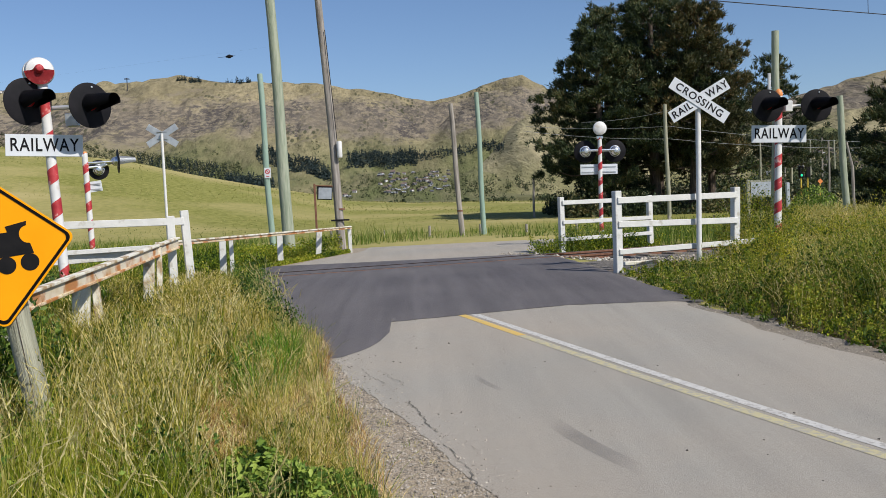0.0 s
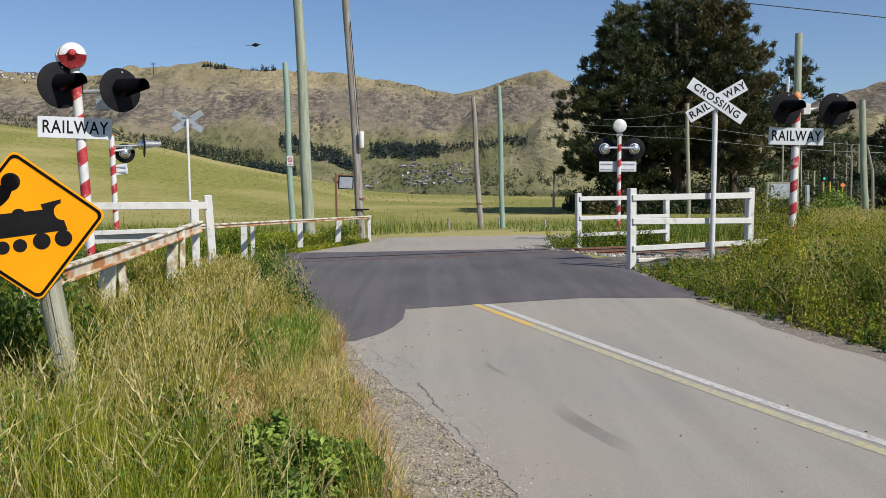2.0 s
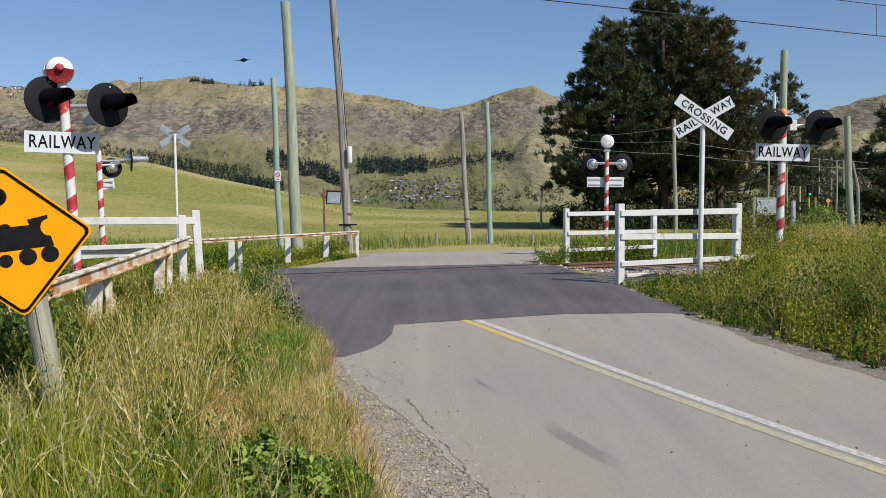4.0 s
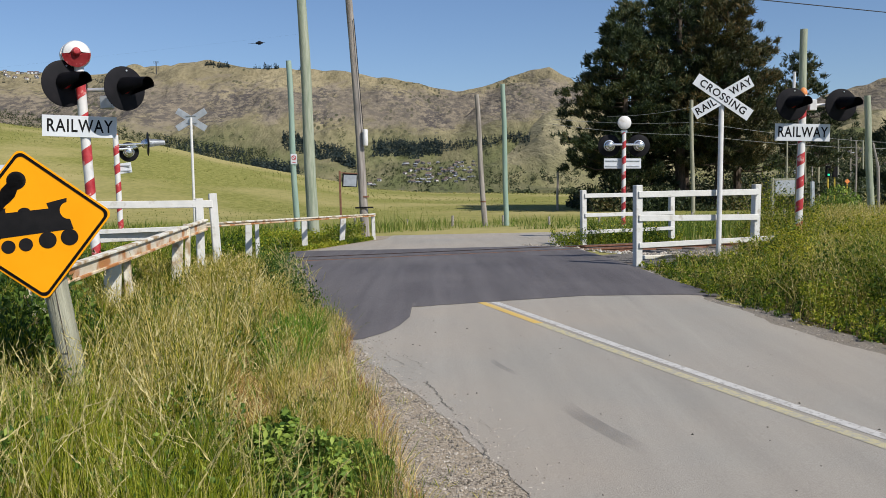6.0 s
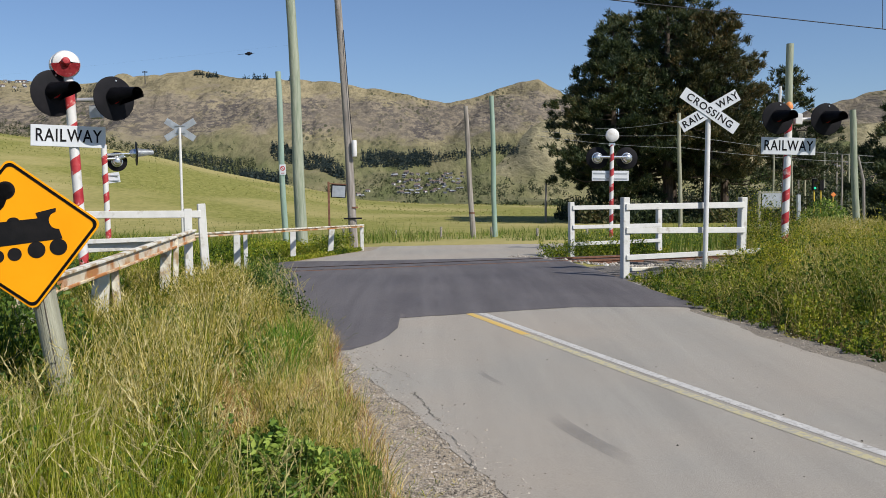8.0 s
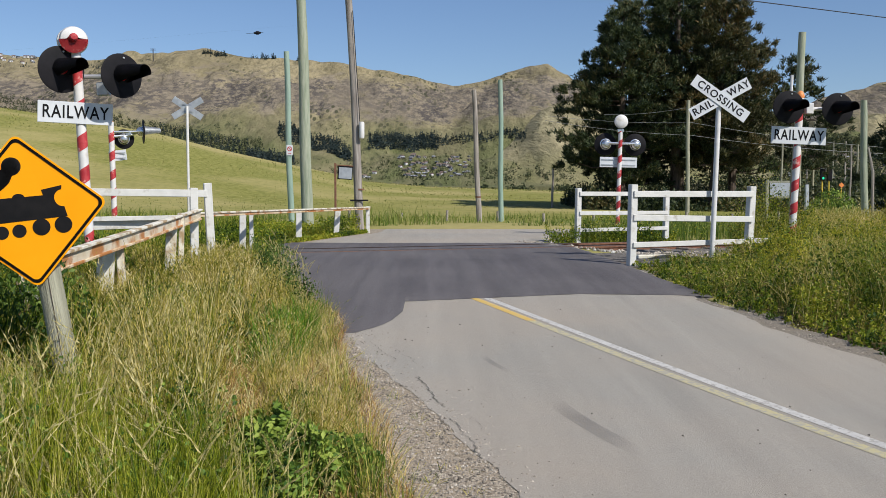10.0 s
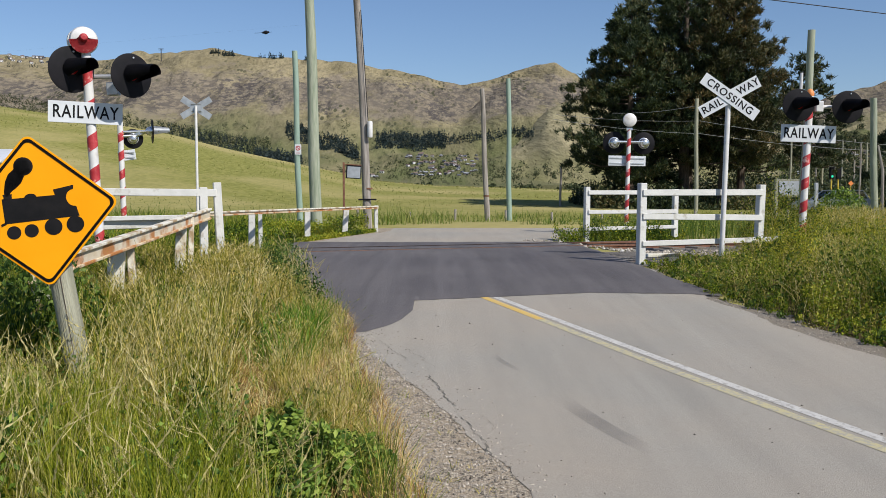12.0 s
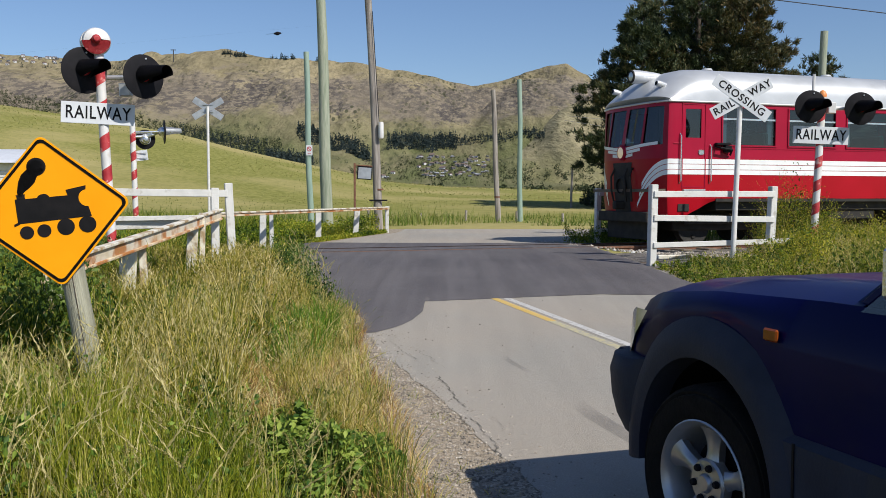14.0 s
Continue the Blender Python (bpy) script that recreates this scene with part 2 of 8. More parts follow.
M_SIGNW = surface("white_sign_sheeting", (0.60, 0.62, 0.65), (0.66, 0.68, 0.71), 6.0, (0.52, 0.54, 0.57), 3.0, rough=0.45, bump=0.05, spec=0.25)
M_INK = surface("black_sign_ink", (0.010, 0.010, 0.011), (0.015, 0.014, 0.015), 10.0, rough=0.6, bump=0.05, spec=0.08)
M_YELLOW = surface("amber_sign_sheeting", (0.88, 0.33, 0.002), (0.92, 0.36, 0.004), 3.0, rough=0.5, bump=0.04, grain=30, spec=0.15)
M_ALU = surface("dull_aluminium", (0.42, 0.44, 0.47), (0.55, 0.57, 0.60), 6.0, rough=0.45, metal=0.5, bump=0.15)
M_CHROME = surface("silver_casting", (0.56, 0.57, 0.58), (0.72, 0.73, 0.74), 6.0, rough=0.27, metal=0.85, bump=0.1)
M_REDLENS = surface("red_signal_lens", (0.26, 0.006, 0.008), (0.36, 0.010, 0.012), 20.0, rough=0.2, bump=0.2, grain=80)
M_ORANGE = surface("orange_signal_cap", (0.70, 0.22, 0.05), (0.75, 0.26, 0.07), 6.0, rough=0.5, bump=0.1)
M_WIRE = surface("dark_wire", (0.03, 0.03, 0.035), (0.05, 0.05, 0.055), 6.0, rough=0.5, metal=0.5, bump=0)
M_WIRE_L = surface("bright_wire", (0.22, 0.23, 0.24), (0.28, 0.29, 0.30), 6.0, rough=0.35, metal=0.6, bump=0)
M_BARK = surface("pine_bark", (0.055, 0.04, 0.03), (0.12, 0.09, 0.07), 6.0, rough=0.95, bump=1.0, grain=14, stretch=(3, 3, 0.5))
M_PINE = blade_mat("pine_needles", [(0.0, (0.016, 0.030, 0.013)), (0.5, (0.042, 0.062, 0.025)), (0.85, (0.082, 0.100, 0.034)), (1.0, (0.13, 0.11, 0.045))], translucent=0.15, scale=0.25)
# warmer, brighter needles: sunlight on the clump's right side put into the colour
M_PINE_SUNLIT = blade_mat("sunlit_pine_needles", [(0.0, (0.026, 0.034, 0.014)), (0.5, (0.068, 0.072, 0.028)), (0.85, (0.12, 0.105, 0.04)), (1.0, (0.18, 0.12, 0.05))], translucent=0.15, scale=0.3)
M_GRASS = blade_mat("dry_and_green_grass", [(0.0, (0.06, 0.11, 0.010)), (0.28, (0.15, 0.21, 0.02)), (0.50, (0.40, 0.38, 0.06)), (0.78, (0.62, 0.50, 0.15)), (1.0, (0.70, 0.58, 0.30))], translucent=0.34, scale=1.8)
M_GREEN = blade_mat("lush_green_grass", [(0.0, (0.022, 0.062, 0.005)), (0.35, (0.14, 0.21, 0.012)), (0.7, (0.34, 0.39, 0.026)), (0.9, (0.44, 0.42, 0.06)), (1.0, (0.58, 0.48, 0.14))], translucent=0.44, scale=2.2)
M_FINE = blade_mat("fine_yellow_green_grass", [(0.0, (0.15, 0.20, 0.012)), (0.35, (0.32, 0.36, 0.024)), (0.7, (0.50, 0.50, 0.055)), (1.0, (0.70, 0.60, 0.20))], translucent=0.52, scale=1.0)
M_LUSH = blade_mat("bright_green_grass", [(0.0, (0.06, 0.16, 0.012)), (0.6, (0.13, 0.28, 0.02)), (1.0, (0.26, 0.36, 0.04))], translucent=0.36, scale=3.0)
M_GOLD = blade_mat("golden_seeding_grass", [(0.0, (0.10, 0.135, 0.010)), (0.25, (0.29, 0.275, 0.025)), (0.5, (0.53, 0.43, 0.085)), (0.78, (0.75, 0.60, 0.20)), (1.0, (0.86, 0.73, 0.38))], translucent=0.52, scale=2.0)
M_STRAW = blade_mat("bleached_straw", [(0.0, (0.26, 0.13, 0.04)), (0.45, (0.50, 0.31, 0.11)), (0.75, (0.66, 0.48, 0.20)), (1.0, (0.76, 0.62, 0.34))], translucent=0.2, scale=2.0)
M_BANK = blade_mat("rank_bank_grass", [(0.0, (0.07, 0.12, 0.010)), (0.5, (0.18, 0.225, 0.022)), (0.85, (0.36, 0.34, 0.06)), (1.0, (0.58, 0.47, 0.17))], translucent=0.4, scale=1.2)
M_WEED = blade_mat("weed_leaves", [(0.0, (0.030, 0.065, 0.006)), (0.4, (0.125, 0.19, 0.010)), (0.8, (0.27, 0.31, 0.018)), (1.0, (0.42, 0.40, 0.045))], translucent=0.36, scale=0.8)
M_MEADOW = blade_mat("mown_meadow_tufts", [(0.0, (0.14, 0.165, 0.035)), (0.5, (0.25, 0.245, 0.065)), (1.0, (0.37, 0.325, 0.13))], translucent=0.3, scale=0.08)
M_TOPS = blade_mat("yellow_green_weed_tops", [(0.0, (0.15, 0.19, 0.011)), (0.5, (0.35, 0.36, 0.020)), (1.0, (0.55, 0.50, 0.04))], translucent=0.4, scale=1.4)
M_DRYWEED = blade_mat("half_dry_weeds", [(0.0, (0.10, 0.085, 0.02)), (0.5, (0.24, 0.21, 0.05)), (1.0, (0.42, 0.35, 0.12))], translucent=0.3, scale=1.0)
M_FLOWER = blade_mat("yellow_weed_flowers", [(0.0, (0.62, 0.52, 0.02)), (1.0, (0.80, 0.66, 0.04))], translucent=0.3)
M_HERB = blade_mat("dark_broad_leaves", [(0.0, (0.030, 0.070, 0.010)), (0.6, (0.075, 0.135, 0.018)), (1.0, (0.17, 0.24, 0.04))], translucent=0.3, scale=2.0)
M_HERB2 = blade_mat("green_broad_leaves", [(0.0, (0.035, 0.085, 0.012)), (0.5, (0.14, 0.23, 0.03)), (1.0, (0.33, 0.41, 0.075))], translucent=0.25, scale=6.0)
# soil whose dark tone includes the shade between the plants
M_SHADED_SOIL = surface("shaded_thatch_soil", (0.045, 0.038, 0.018), (0.13, 0.10, 0.045), 14.0, (0.08, 0.085, 0.02), 2.0, rough=0.98, bump=1.0, grain=50, spec=0.05)
M_CRACK = surface("dark_road_crack", (0.10, 0.09, 0.075), (0.18, 0.16, 0.135), 8.0, rough=0.95, bump=0.3)
M_STALK = blade_mat("pale_seed_stalks", [(0.0, (0.48, 0.42, 0.14)), (1.0, (0.72, 0.62, 0.30))], translucent=0.35)
M_EDGE = blade_mat("long_meadow_grass", [(0.0, (0.07, 0.13, 0.015)), (0.6, (0.16, 0.22, 0.03)), (1.0, (0.34, 0.33, 0.10))], translucent=0.35, scale=0.3)

# ---- building helpers ----
def box_bm(size, at=(0, 0, 0), turn=None, bevel=0.0, bm=None):
    """A bevelled box, added to bm."""
    t = bmesh.new()
    bmesh.ops.create_cube(t, size=1.0)
    bmesh.ops.scale(t, vec=size, verts=t.verts)
    if bevel:
        bmesh.ops.bevel(t, geom=list(t.edges), offset=bevel, segments=1, affect="EDGES")
    m = Matrix.Translation(at) @ (turn.to_4x4() if turn else Matrix.Identity(4))
    return merge(bm, t, m)


def merge(bm, t, m=Matrix.Identity(4)):
    """Adds the bmesh t, moved by m, to bm, and frees t."""
    if bm is None:
        bm = bmesh.new()
    vs = [bm.verts.new(m @ v.co) for v in t.verts]
    t.verts.index_update()
    for f in t.faces:
        bm.faces.new([vs[v.index] for v in f.verts])
    t.free()
    return bm


def tube_bm(points, radii, n=10, bm=None, caps=True):
    """A tube through points, with a radius for each (or one for all)."""
    if bm is None:
        bm = bmesh.new()
    points = [Vector(p) for p in points]
    if isinstance(radii, (int, float)):
        radii = [radii] * len(points)
    rings = []
    for i, (p, r) in enumerate(zip(points, radii)):
        d = (points[min(i + 1, len(points) - 1)] - points[max(i - 1, 0)]).normalized()
        side = d.cross(Vector((0, 0, 1)) if abs(d.z) < 0.9 else Vector((1, 0, 0))).normalized()
        up = side.cross(d)
        rings.append([bm.verts.new(p + float(r) * (math.cos(2 * math.pi * k / n) * side + math.sin(2 * math.pi * k / n) * up)) for k in range(n)])
    for a, b in zip(rings, rings[1:]):
        for k in range(n):
            bm.faces.new((a[k], a[(k + 1) % n], b[(k + 1) % n], b[k]))
    if caps:
        bm.faces.new(rings[0][::-1])
        bm.faces.new(rings[-1])
    return bm


def lathe_bm(profile, n=24, m=Matrix.Identity(4), bm=None):
    """A body of revolution round z from (radius, z) pairs."""
    t = bmesh.new()
    rings = []
    for r, z in profile:
        if r < 1e-5:
            rings.append([t.verts.new((0, 0, z))])
        else:
            rings.append([t.verts.new((r * math.cos(2 * math.pi * k / n), r * math.sin(2 * math.pi * k / n), z)) for k in range(n)])
    for a, b in zip(rings, rings[1:]):
        for k in range(n):
            q = [a[k % len(a)], a[(k + 1) % len(a)], b[(k + 1) % len(b)], b[k % len(b)]]
            q = list(dict.fromkeys(q))
            if len(q) > 2:
                t.faces.new(q)
    return merge(bm, t, m)


def prism_bm(outline, depth, m=Matrix.Identity(4), bm=None, bevel=0.0):
    """An outline in x, z drawn out along y by depth, with its middle at y = 0."""
    t = bmesh.new()
    a = [t.verts.new((x, -depth / 2, z)) for x, z in outline]
    b = [t.verts.new((x, depth / 2, z)) for x, z in outline]
    t.faces.new(a)
    t.faces.new(b[::-1])
    for k in range(len(a)):
        t.faces.new((a[k - 1], a[k], b[k], b[k - 1])[::-1])
    bmesh.ops.recalc_face_normals(t, faces=t.faces)
    if bevel:
        bmesh.ops.bevel(t, geom=list(t.edges), offset=bevel, segments=1, affect="EDGES")
    return merge(bm, t, m)


def to_mesh(name, bm, material, smooth=35):
    bmesh.ops.recalc_face_normals(bm, faces=bm.faces)
    me = bpy.data.meshes.new(name)
    bm.to_mesh(me)
    bm.free()
    me.materials.append(material)
    if smooth:
        me.shade_smooth()
        me.set_sharp_from_angle(angle=radians(smooth))
    return me


def part(name, bm, material, parent=None, label="", smooth=35):
    """Links a bmesh as one mesh object, under a thing or a part."""
    ob = new(name, to_mesh(name, bm, material, smooth))
    ob.parent = parent
    return tagged(ob, label)


def thing(name, m, label, category, group="", kind=""):
    """An empty at the base of a thing."""
    ob = new(name)
    ob.empty_display_size = 0.2
    ob.matrix_world = m
    return tagged(ob, label, category, group, kind)


def structure(ob, label, category):
    return tagged(ob, label, category, kind="structure")


def sheet(name, verts, faces, material, smooth=True):
    me = bpy.data.meshes.new(name)
    me.from_pydata([tuple(v) for v in verts], [], [tuple(f) for f in faces])
    me.update()
    me.materials.append(material)
    if smooth:
        me.shade_smooth()
    return new(name, me)


def grid_faces(rows, cols):
    return [(r * cols + c, r * cols + c + 1, (r + 1) * cols + c + 1, (r + 1) * cols + c) for r in range(rows - 1) for c in range(cols - 1)]


def words(text, size, m, material, parent, name="lettering", width=1.0, depth=0.002):
    """Words in the built-in font as a thin mesh, in the x, z plane facing -y."""
    cu = bpy.data.curves.new("words", "FONT")
    cu.body, cu.size, cu.extrude, cu.align_x, cu.align_y = text, size, depth, "CENTER", "CENTER"
    cu.offset, cu.space_character = size * 0.013, 1.12
    tmp = new("words", cu)
    bpy.context.view_layer.update()
    me = bpy.data.meshes.new_from_object(tmp.evaluated_get(bpy.context.evaluated_depsgraph_get()))
    bpy.data.objects.remove(tmp)
    bpy.data.curves.remove(cu)
    me.transform(m @ pose(0, 0, 0, 90) @ Matrix.Diagonal((width, 1, 1, 1)))
    me.materials.clear()
    me.materials.append(material)
    ob = new(name, me)
    ob.parent = parent
    return ob


# ---- lie of the land ----
TRACK_TURN = 20.0
TRACK_C = Vector((3.29, 20.2))
TRACK_T = Vector((math.cos(radians(TRACK_TURN)), math.sin(radians(TRACK_TURN))))
TRACK_N = Vector((-TRACK_T.y, TRACK_T.x))
RAIL_Z = 0.5


def track_point(along, across, z=RAIL_Z):
    p = TRACK_C + along * TRACK_T + across * TRACK_N
    return Vector((p.x, p.y, z))


def smooth_step(v):
    v = np.clip(v, 0, 1)
    return v * v * (3 - 2 * v)


def rise(x, y):
    """Height of the ground, for arrays: the ramp up to the rails, the meadow and its hill."""
    x, y = np.asarray(x, float), np.asarray(y, float)
    s = (x - TRACK_C.x) * TRACK_N.x + (y - TRACK_C.y) * TRACK_N.y
    z = 0.06 + 0.44 * smooth_step((s + 16.5) / 14.5) * np.where(s < -30, 0, 1)
    a = x / np.maximum(y, 1.0)
    crest = np.interp(a, [-0.9, -0.466, -0.407, -0.283, -0.228, -0.17, -0.096, -0.065, 0.0, 0.12, 0.3, 0.45, 0.9], [16, 13.6, 12.4, 9.6, 7.6, 5.9, 3.9, 2.9, 2.2, 1.7, 0.6, 0.0, 0.0])
    u = (y - 37) / 105
    z = z + np.where(y > 37, crest * smooth_step(u) * np.where(y > 142, np.maximum(0.0, 1 - (y - 142) / 260), 1.0), 0)
    u = (x - TRACK_C.x) * TRACK_T.x + (y - TRACK_C.y) * TRACK_T.y
    off = np.maximum(smooth_step((u + 0.25) / 0.5), smooth_step((-6.9 - u) / 0.5))
    return z - 0.10 * off * smooth_step((2.7 - np.abs(s)) / 0.8)


def ground_z(x, y):
    return float(rise(x, y))

# ---- ground, hills, road and track ----
def build_ground():
    radii = [0.0] + [0.6 * k for k in range(1, 76)]
    while radii[-1] < 4700:
        radii.append(radii[-1] * (1.03 if radii[-1] < 300 else 1.09))
    n = 288
    ang = np.arange(n) * 2 * np.pi / n
    verts, faces = [(0, 0, ground_z(0, 0))], []
    for r in radii[1:]:
        xs, ys = r * np.sin(ang), r * np.cos(ang)
        zs = rise(xs, ys)
        bump_here = 0.05 if r > 30 else 0.0
        for x, y, z in zip(xs, ys, zs):
            verts.append((x, y, z + bump_here * noise.noise((x * 0.05, y * 0.05, 0.0)) * 3))
    for k in range(n):
        faces.append((0, 1 + (k + 1) % n, 1 + k))
    for i in range(len(radii) - 2):
        a, b = 1 + i * n, 1 + (i + 1) * n
        for k in range(n):
            faces.append((a + k, a + (k + 1) % n, b + (k + 1) % n, b + k))
    ob = sheet("ground", verts, faces, M_GROUND)
    structure(ob, "sunlit grassy ground rising to a meadow hillside", "ground")


def hill_material(name, dry, rock, green, rock_at, green_at, crag=0.0, bush=1.0):
    """Dry grass, crags in strata between two heights, greener low slopes, scattered bushes."""
    m = bpy.data.materials.new(name)
    m.use_nodes = True
    nt = m.node_tree
    N, L = nt.nodes, nt.links
    b = N["Principled BSDF"]
    b.inputs["Roughness"].default_value = 0.95
    b.inputs["Specular IOR Level"].default_value = 0.05
    tc = N.new("ShaderNodeTexCoord")

    def mapped(scale, tilt=0.0):
        mp = N.new("ShaderNodeMapping")
        mp.inputs["Scale"].default_value = scale
        mp.inputs["Rotation"].default_value = (0, radians(tilt), 0)
        L.new(tc.outputs["Object"], mp.inputs[0])
        return mp.outputs[0]

    plain, strata = mapped((1, 0.14, 0.7)), mapped((0.9, 0.09, 1.5), 5)

    def nz(scale, detail, src, rough=0.62):
        t = N.new("ShaderNodeTexNoise")
        t.inputs["Scale"].default_value, t.inputs["Detail"].default_value, t.inputs["Roughness"].default_value = scale, detail, rough
        L.new(src, t.inputs["Vector"])
        return t.outputs["Fac"]

    def math_(op, a, c, d=None):
        t = N.new("ShaderNodeMath")
        t.operation = op
        for sock, v in zip(t.inputs, (a, c, d)):
            if isinstance(v, (int, float)):
                sock.default_value = v
            elif v is not None:
                L.new(v, sock)
        return t.outputs[0]

    def mixed(fac, a, c):
        x = N.new("ShaderNodeMixRGB")
        L.new(fac, x.inputs[0])
        for sock, v in ((x.inputs[1], a), (x.inputs[2], c)):
            if isinstance(v, tuple):
                sock.default_value = (*v, 1)
            else:
                L.new(v, sock)
        return x.outputs[0]

    def steps(src, lo, hi):
        t = N.new("ShaderNodeMapRange")
        t.inputs["From Min"].default_value, t.inputs["From Max"].default_value = lo, hi
        L.new(src, t.inputs["Value"])
        return t.outputs[0]

    sep = N.new("ShaderNodeSeparateXYZ")
    L.new(tc.outputs["Object"], sep.inputs[0])
    height = math_("MULTIPLY_ADD", nz(0.005, 4, plain), 120.0, math_("SUBTRACT", sep.outputs["Z"], 60.0))
    # dry grass in broad and fine patches
    grass_mix = mixed(steps(nz(0.010, 10, plain), 0.40, 0.60), dry[0], dry[1])
    grass_mix = mixed(math_("MULTIPLY", steps(nz(0.11, 6, plain), 0.46, 0.60), 0.45), grass_mix, tuple(0.55 * v for v in dry[0]))
    # green low slopes
    grass_mix = mixed(math_("MULTIPLY", steps(height, *green_at), steps(nz(0.007, 6, plain), 0.30, 0.58)), grass_mix, green)
    # bare rock between two heights, then broken crags along the strata
    band = math_("MULTIPLY", steps(height, rock_at[0], rock_at[0] + 60), steps(height, rock_at[1] + 60, rock_at[1] - 20))
    bare = steps(math_("MULTIPLY_ADD", band, 0.30, nz(0.022, 12, strata, 0.68)), 0.60, 0.76)
    col = mixed(math_("MULTIPLY", bare, 0.7), grass_mix, mixed(steps(nz(0.06, 8, strata), 0.40, 0.62), rock[1], tuple(0.6 * (p + q) for p, q in zip(rock[0], rock[1]))))
    cliffs = steps(math_("MULTIPLY_ADD", band, 0.15 + crag, nz(0.075, 12, strata, 0.74)), 0.60, 0.68)
    col = mixed(math_("MULTIPLY", cliffs, math_("MULTIPLY_ADD", steps(nz(0.010, 6, plain), 0.38, 0.60), 0.50, 0.40)), col, rock[0])
    # bushes: dots that stand in loose groups
    vo = N.new("ShaderNodeTexVoronoi")
    vo.inputs["Scale"].default_value = 0.10
    L.new(plain, vo.inputs["Vector"])
    dots = math_("MULTIPLY", steps(vo.outputs["Distance"], 0.46, 0.30), steps(nz(0.008, 6, plain), 0.50, 0.60))
    col = mixed(math_("MULTIPLY", dots, 0.85 * bush), col, (0.055, 0.060, 0.034))
    L.new(col, b.inputs["Base Color"])
    bp = N.new("ShaderNodeBump")
    bp.inputs["Strength"].default_value, bp.inputs["Distance"].default_value = 1.0, 14.0
    L.new(math_("ADD", nz(0.03, 12, strata, 0.7), nz(0.012, 6, plain)), bp.inputs["Height"])
    L.new(bp.outputs[0], b.inputs["Normal"])
    return m


M_HILL = hill_material("dry_tussock_hill", ((0.235, 0.20, 0.12), (0.345, 0.29, 0.175)), ((0.085, 0.076, 0.074), (0.265, 0.22, 0.172)), (0.135, 0.148, 0.062), (150, 300), (215.0, 95.0))
M_SPUR = hill_material("pale_grass_spur", ((0.29, 0.255, 0.145), (0.42, 0.365, 0.22)), ((0.10, 0.09, 0.08), (0.26, 0.22, 0.16)), (0.19, 0.19, 0.075), (270, 400), (85.0, 25.0), -0.15, 0.2)
RIDGE_A = [-1.3, -0.64, -0.466, -0.377, -0.30, -0.228, -0.19, -0.149, -0.096, -0.061, -0.026, 0.005, 0.024, 0.051, 0.079, 0.106, 0.123, 0.146, 0.164, 0.218, 0.307, 0.366, 0.407, 0.466, 0.60, 1.3]
RIDGE_E = [0.16, 0.150, 0.148, 0.1415, 0.146, 0.150, 0.1435, 0.143, 0.139, 0.134, 0.1267, 0.1195, 0.116, 0.1195, 0.130, 0.1356, 0.1374, 0.124, 0.109, 0.094, 0.082, 0.085, 0.1023, 0.1184, 0.14, 0.15]
SPUR_A = [-0.10, 0.0, 0.033, 0.06, 0.094, 0.116, 0.135, 0.16, 0.20, 0.30, 0.37, 0.42, 0.47, 0.6, 1.3]
SPUR_E = [0.0, 0.013, 0.032, 0.048, 0.067, 0.087, 0.096, 0.098, 0.084, 0.055, 0.050, 0.066, 0.085, 0.10, 0.11]


def hill_height(a, r, spur=False):
    """Height of the hills at the bearing a (x over y) and the distance r ahead."""
    r0, r1 = (1250.0, 2000.0) if spur else (1350.0, 2800.0)
    p = np.clip((r - r0) / (r1 - r0), 0, 1)
    if spur:
        e = np.interp(a, SPUR_A, SPUR_E)
        f = 0.02 + 0.98 * p ** 1.1
    else:
        e = np.interp(a, RIDGE_A, RIDGE_E)
        f = 0.085 + 0.915 * (0.55 * p ** 0.85 + 0.45 * smooth_step(p * 1.02))
    z = r * e * f
    x = a * r
    w = 0.0
    for scale, amp in ((480.0, 62.0), (190.0, 40.0), (80.0, 17.0), (36.0, 8.0)):
        w += amp * (abs(noise.noise((x / scale, r / scale * 0.6, 3.0 if spur else 0.0))) - 0.25)
    # gullies that run down the slope, and ledges along the bluffs
    w += 26.0 * (abs(noise.noise((x / 150.0 + 0.6 * noise.noise((x / 200.0, r / 300.0, 1.0)), r / 900.0, 7.0))) - 0.25)
    if not spur:
        lay = (z + 0.05 * x + 18.0 * noise.noise((x / 160.0, r / 400.0, 2.0))) / 34.0
        w += 13.0 * (smooth_step(((lay % 1.0) - 0.55) / 0.3) - (lay % 1.0)) * float(smooth_step((z - 130) / 60)) * max(0.0, 0.4 + noise.noise((x / 260.0, z / 90.0, 4.0)))
    fade = float(smooth_step(p * 3)) * (0.35 if p > 0.97 else 1.0)
    z += w * fade * (0.5 if spur else 1.0)
    if r > r1:
        z -= (r - r1) * 0.25
    return float(z)


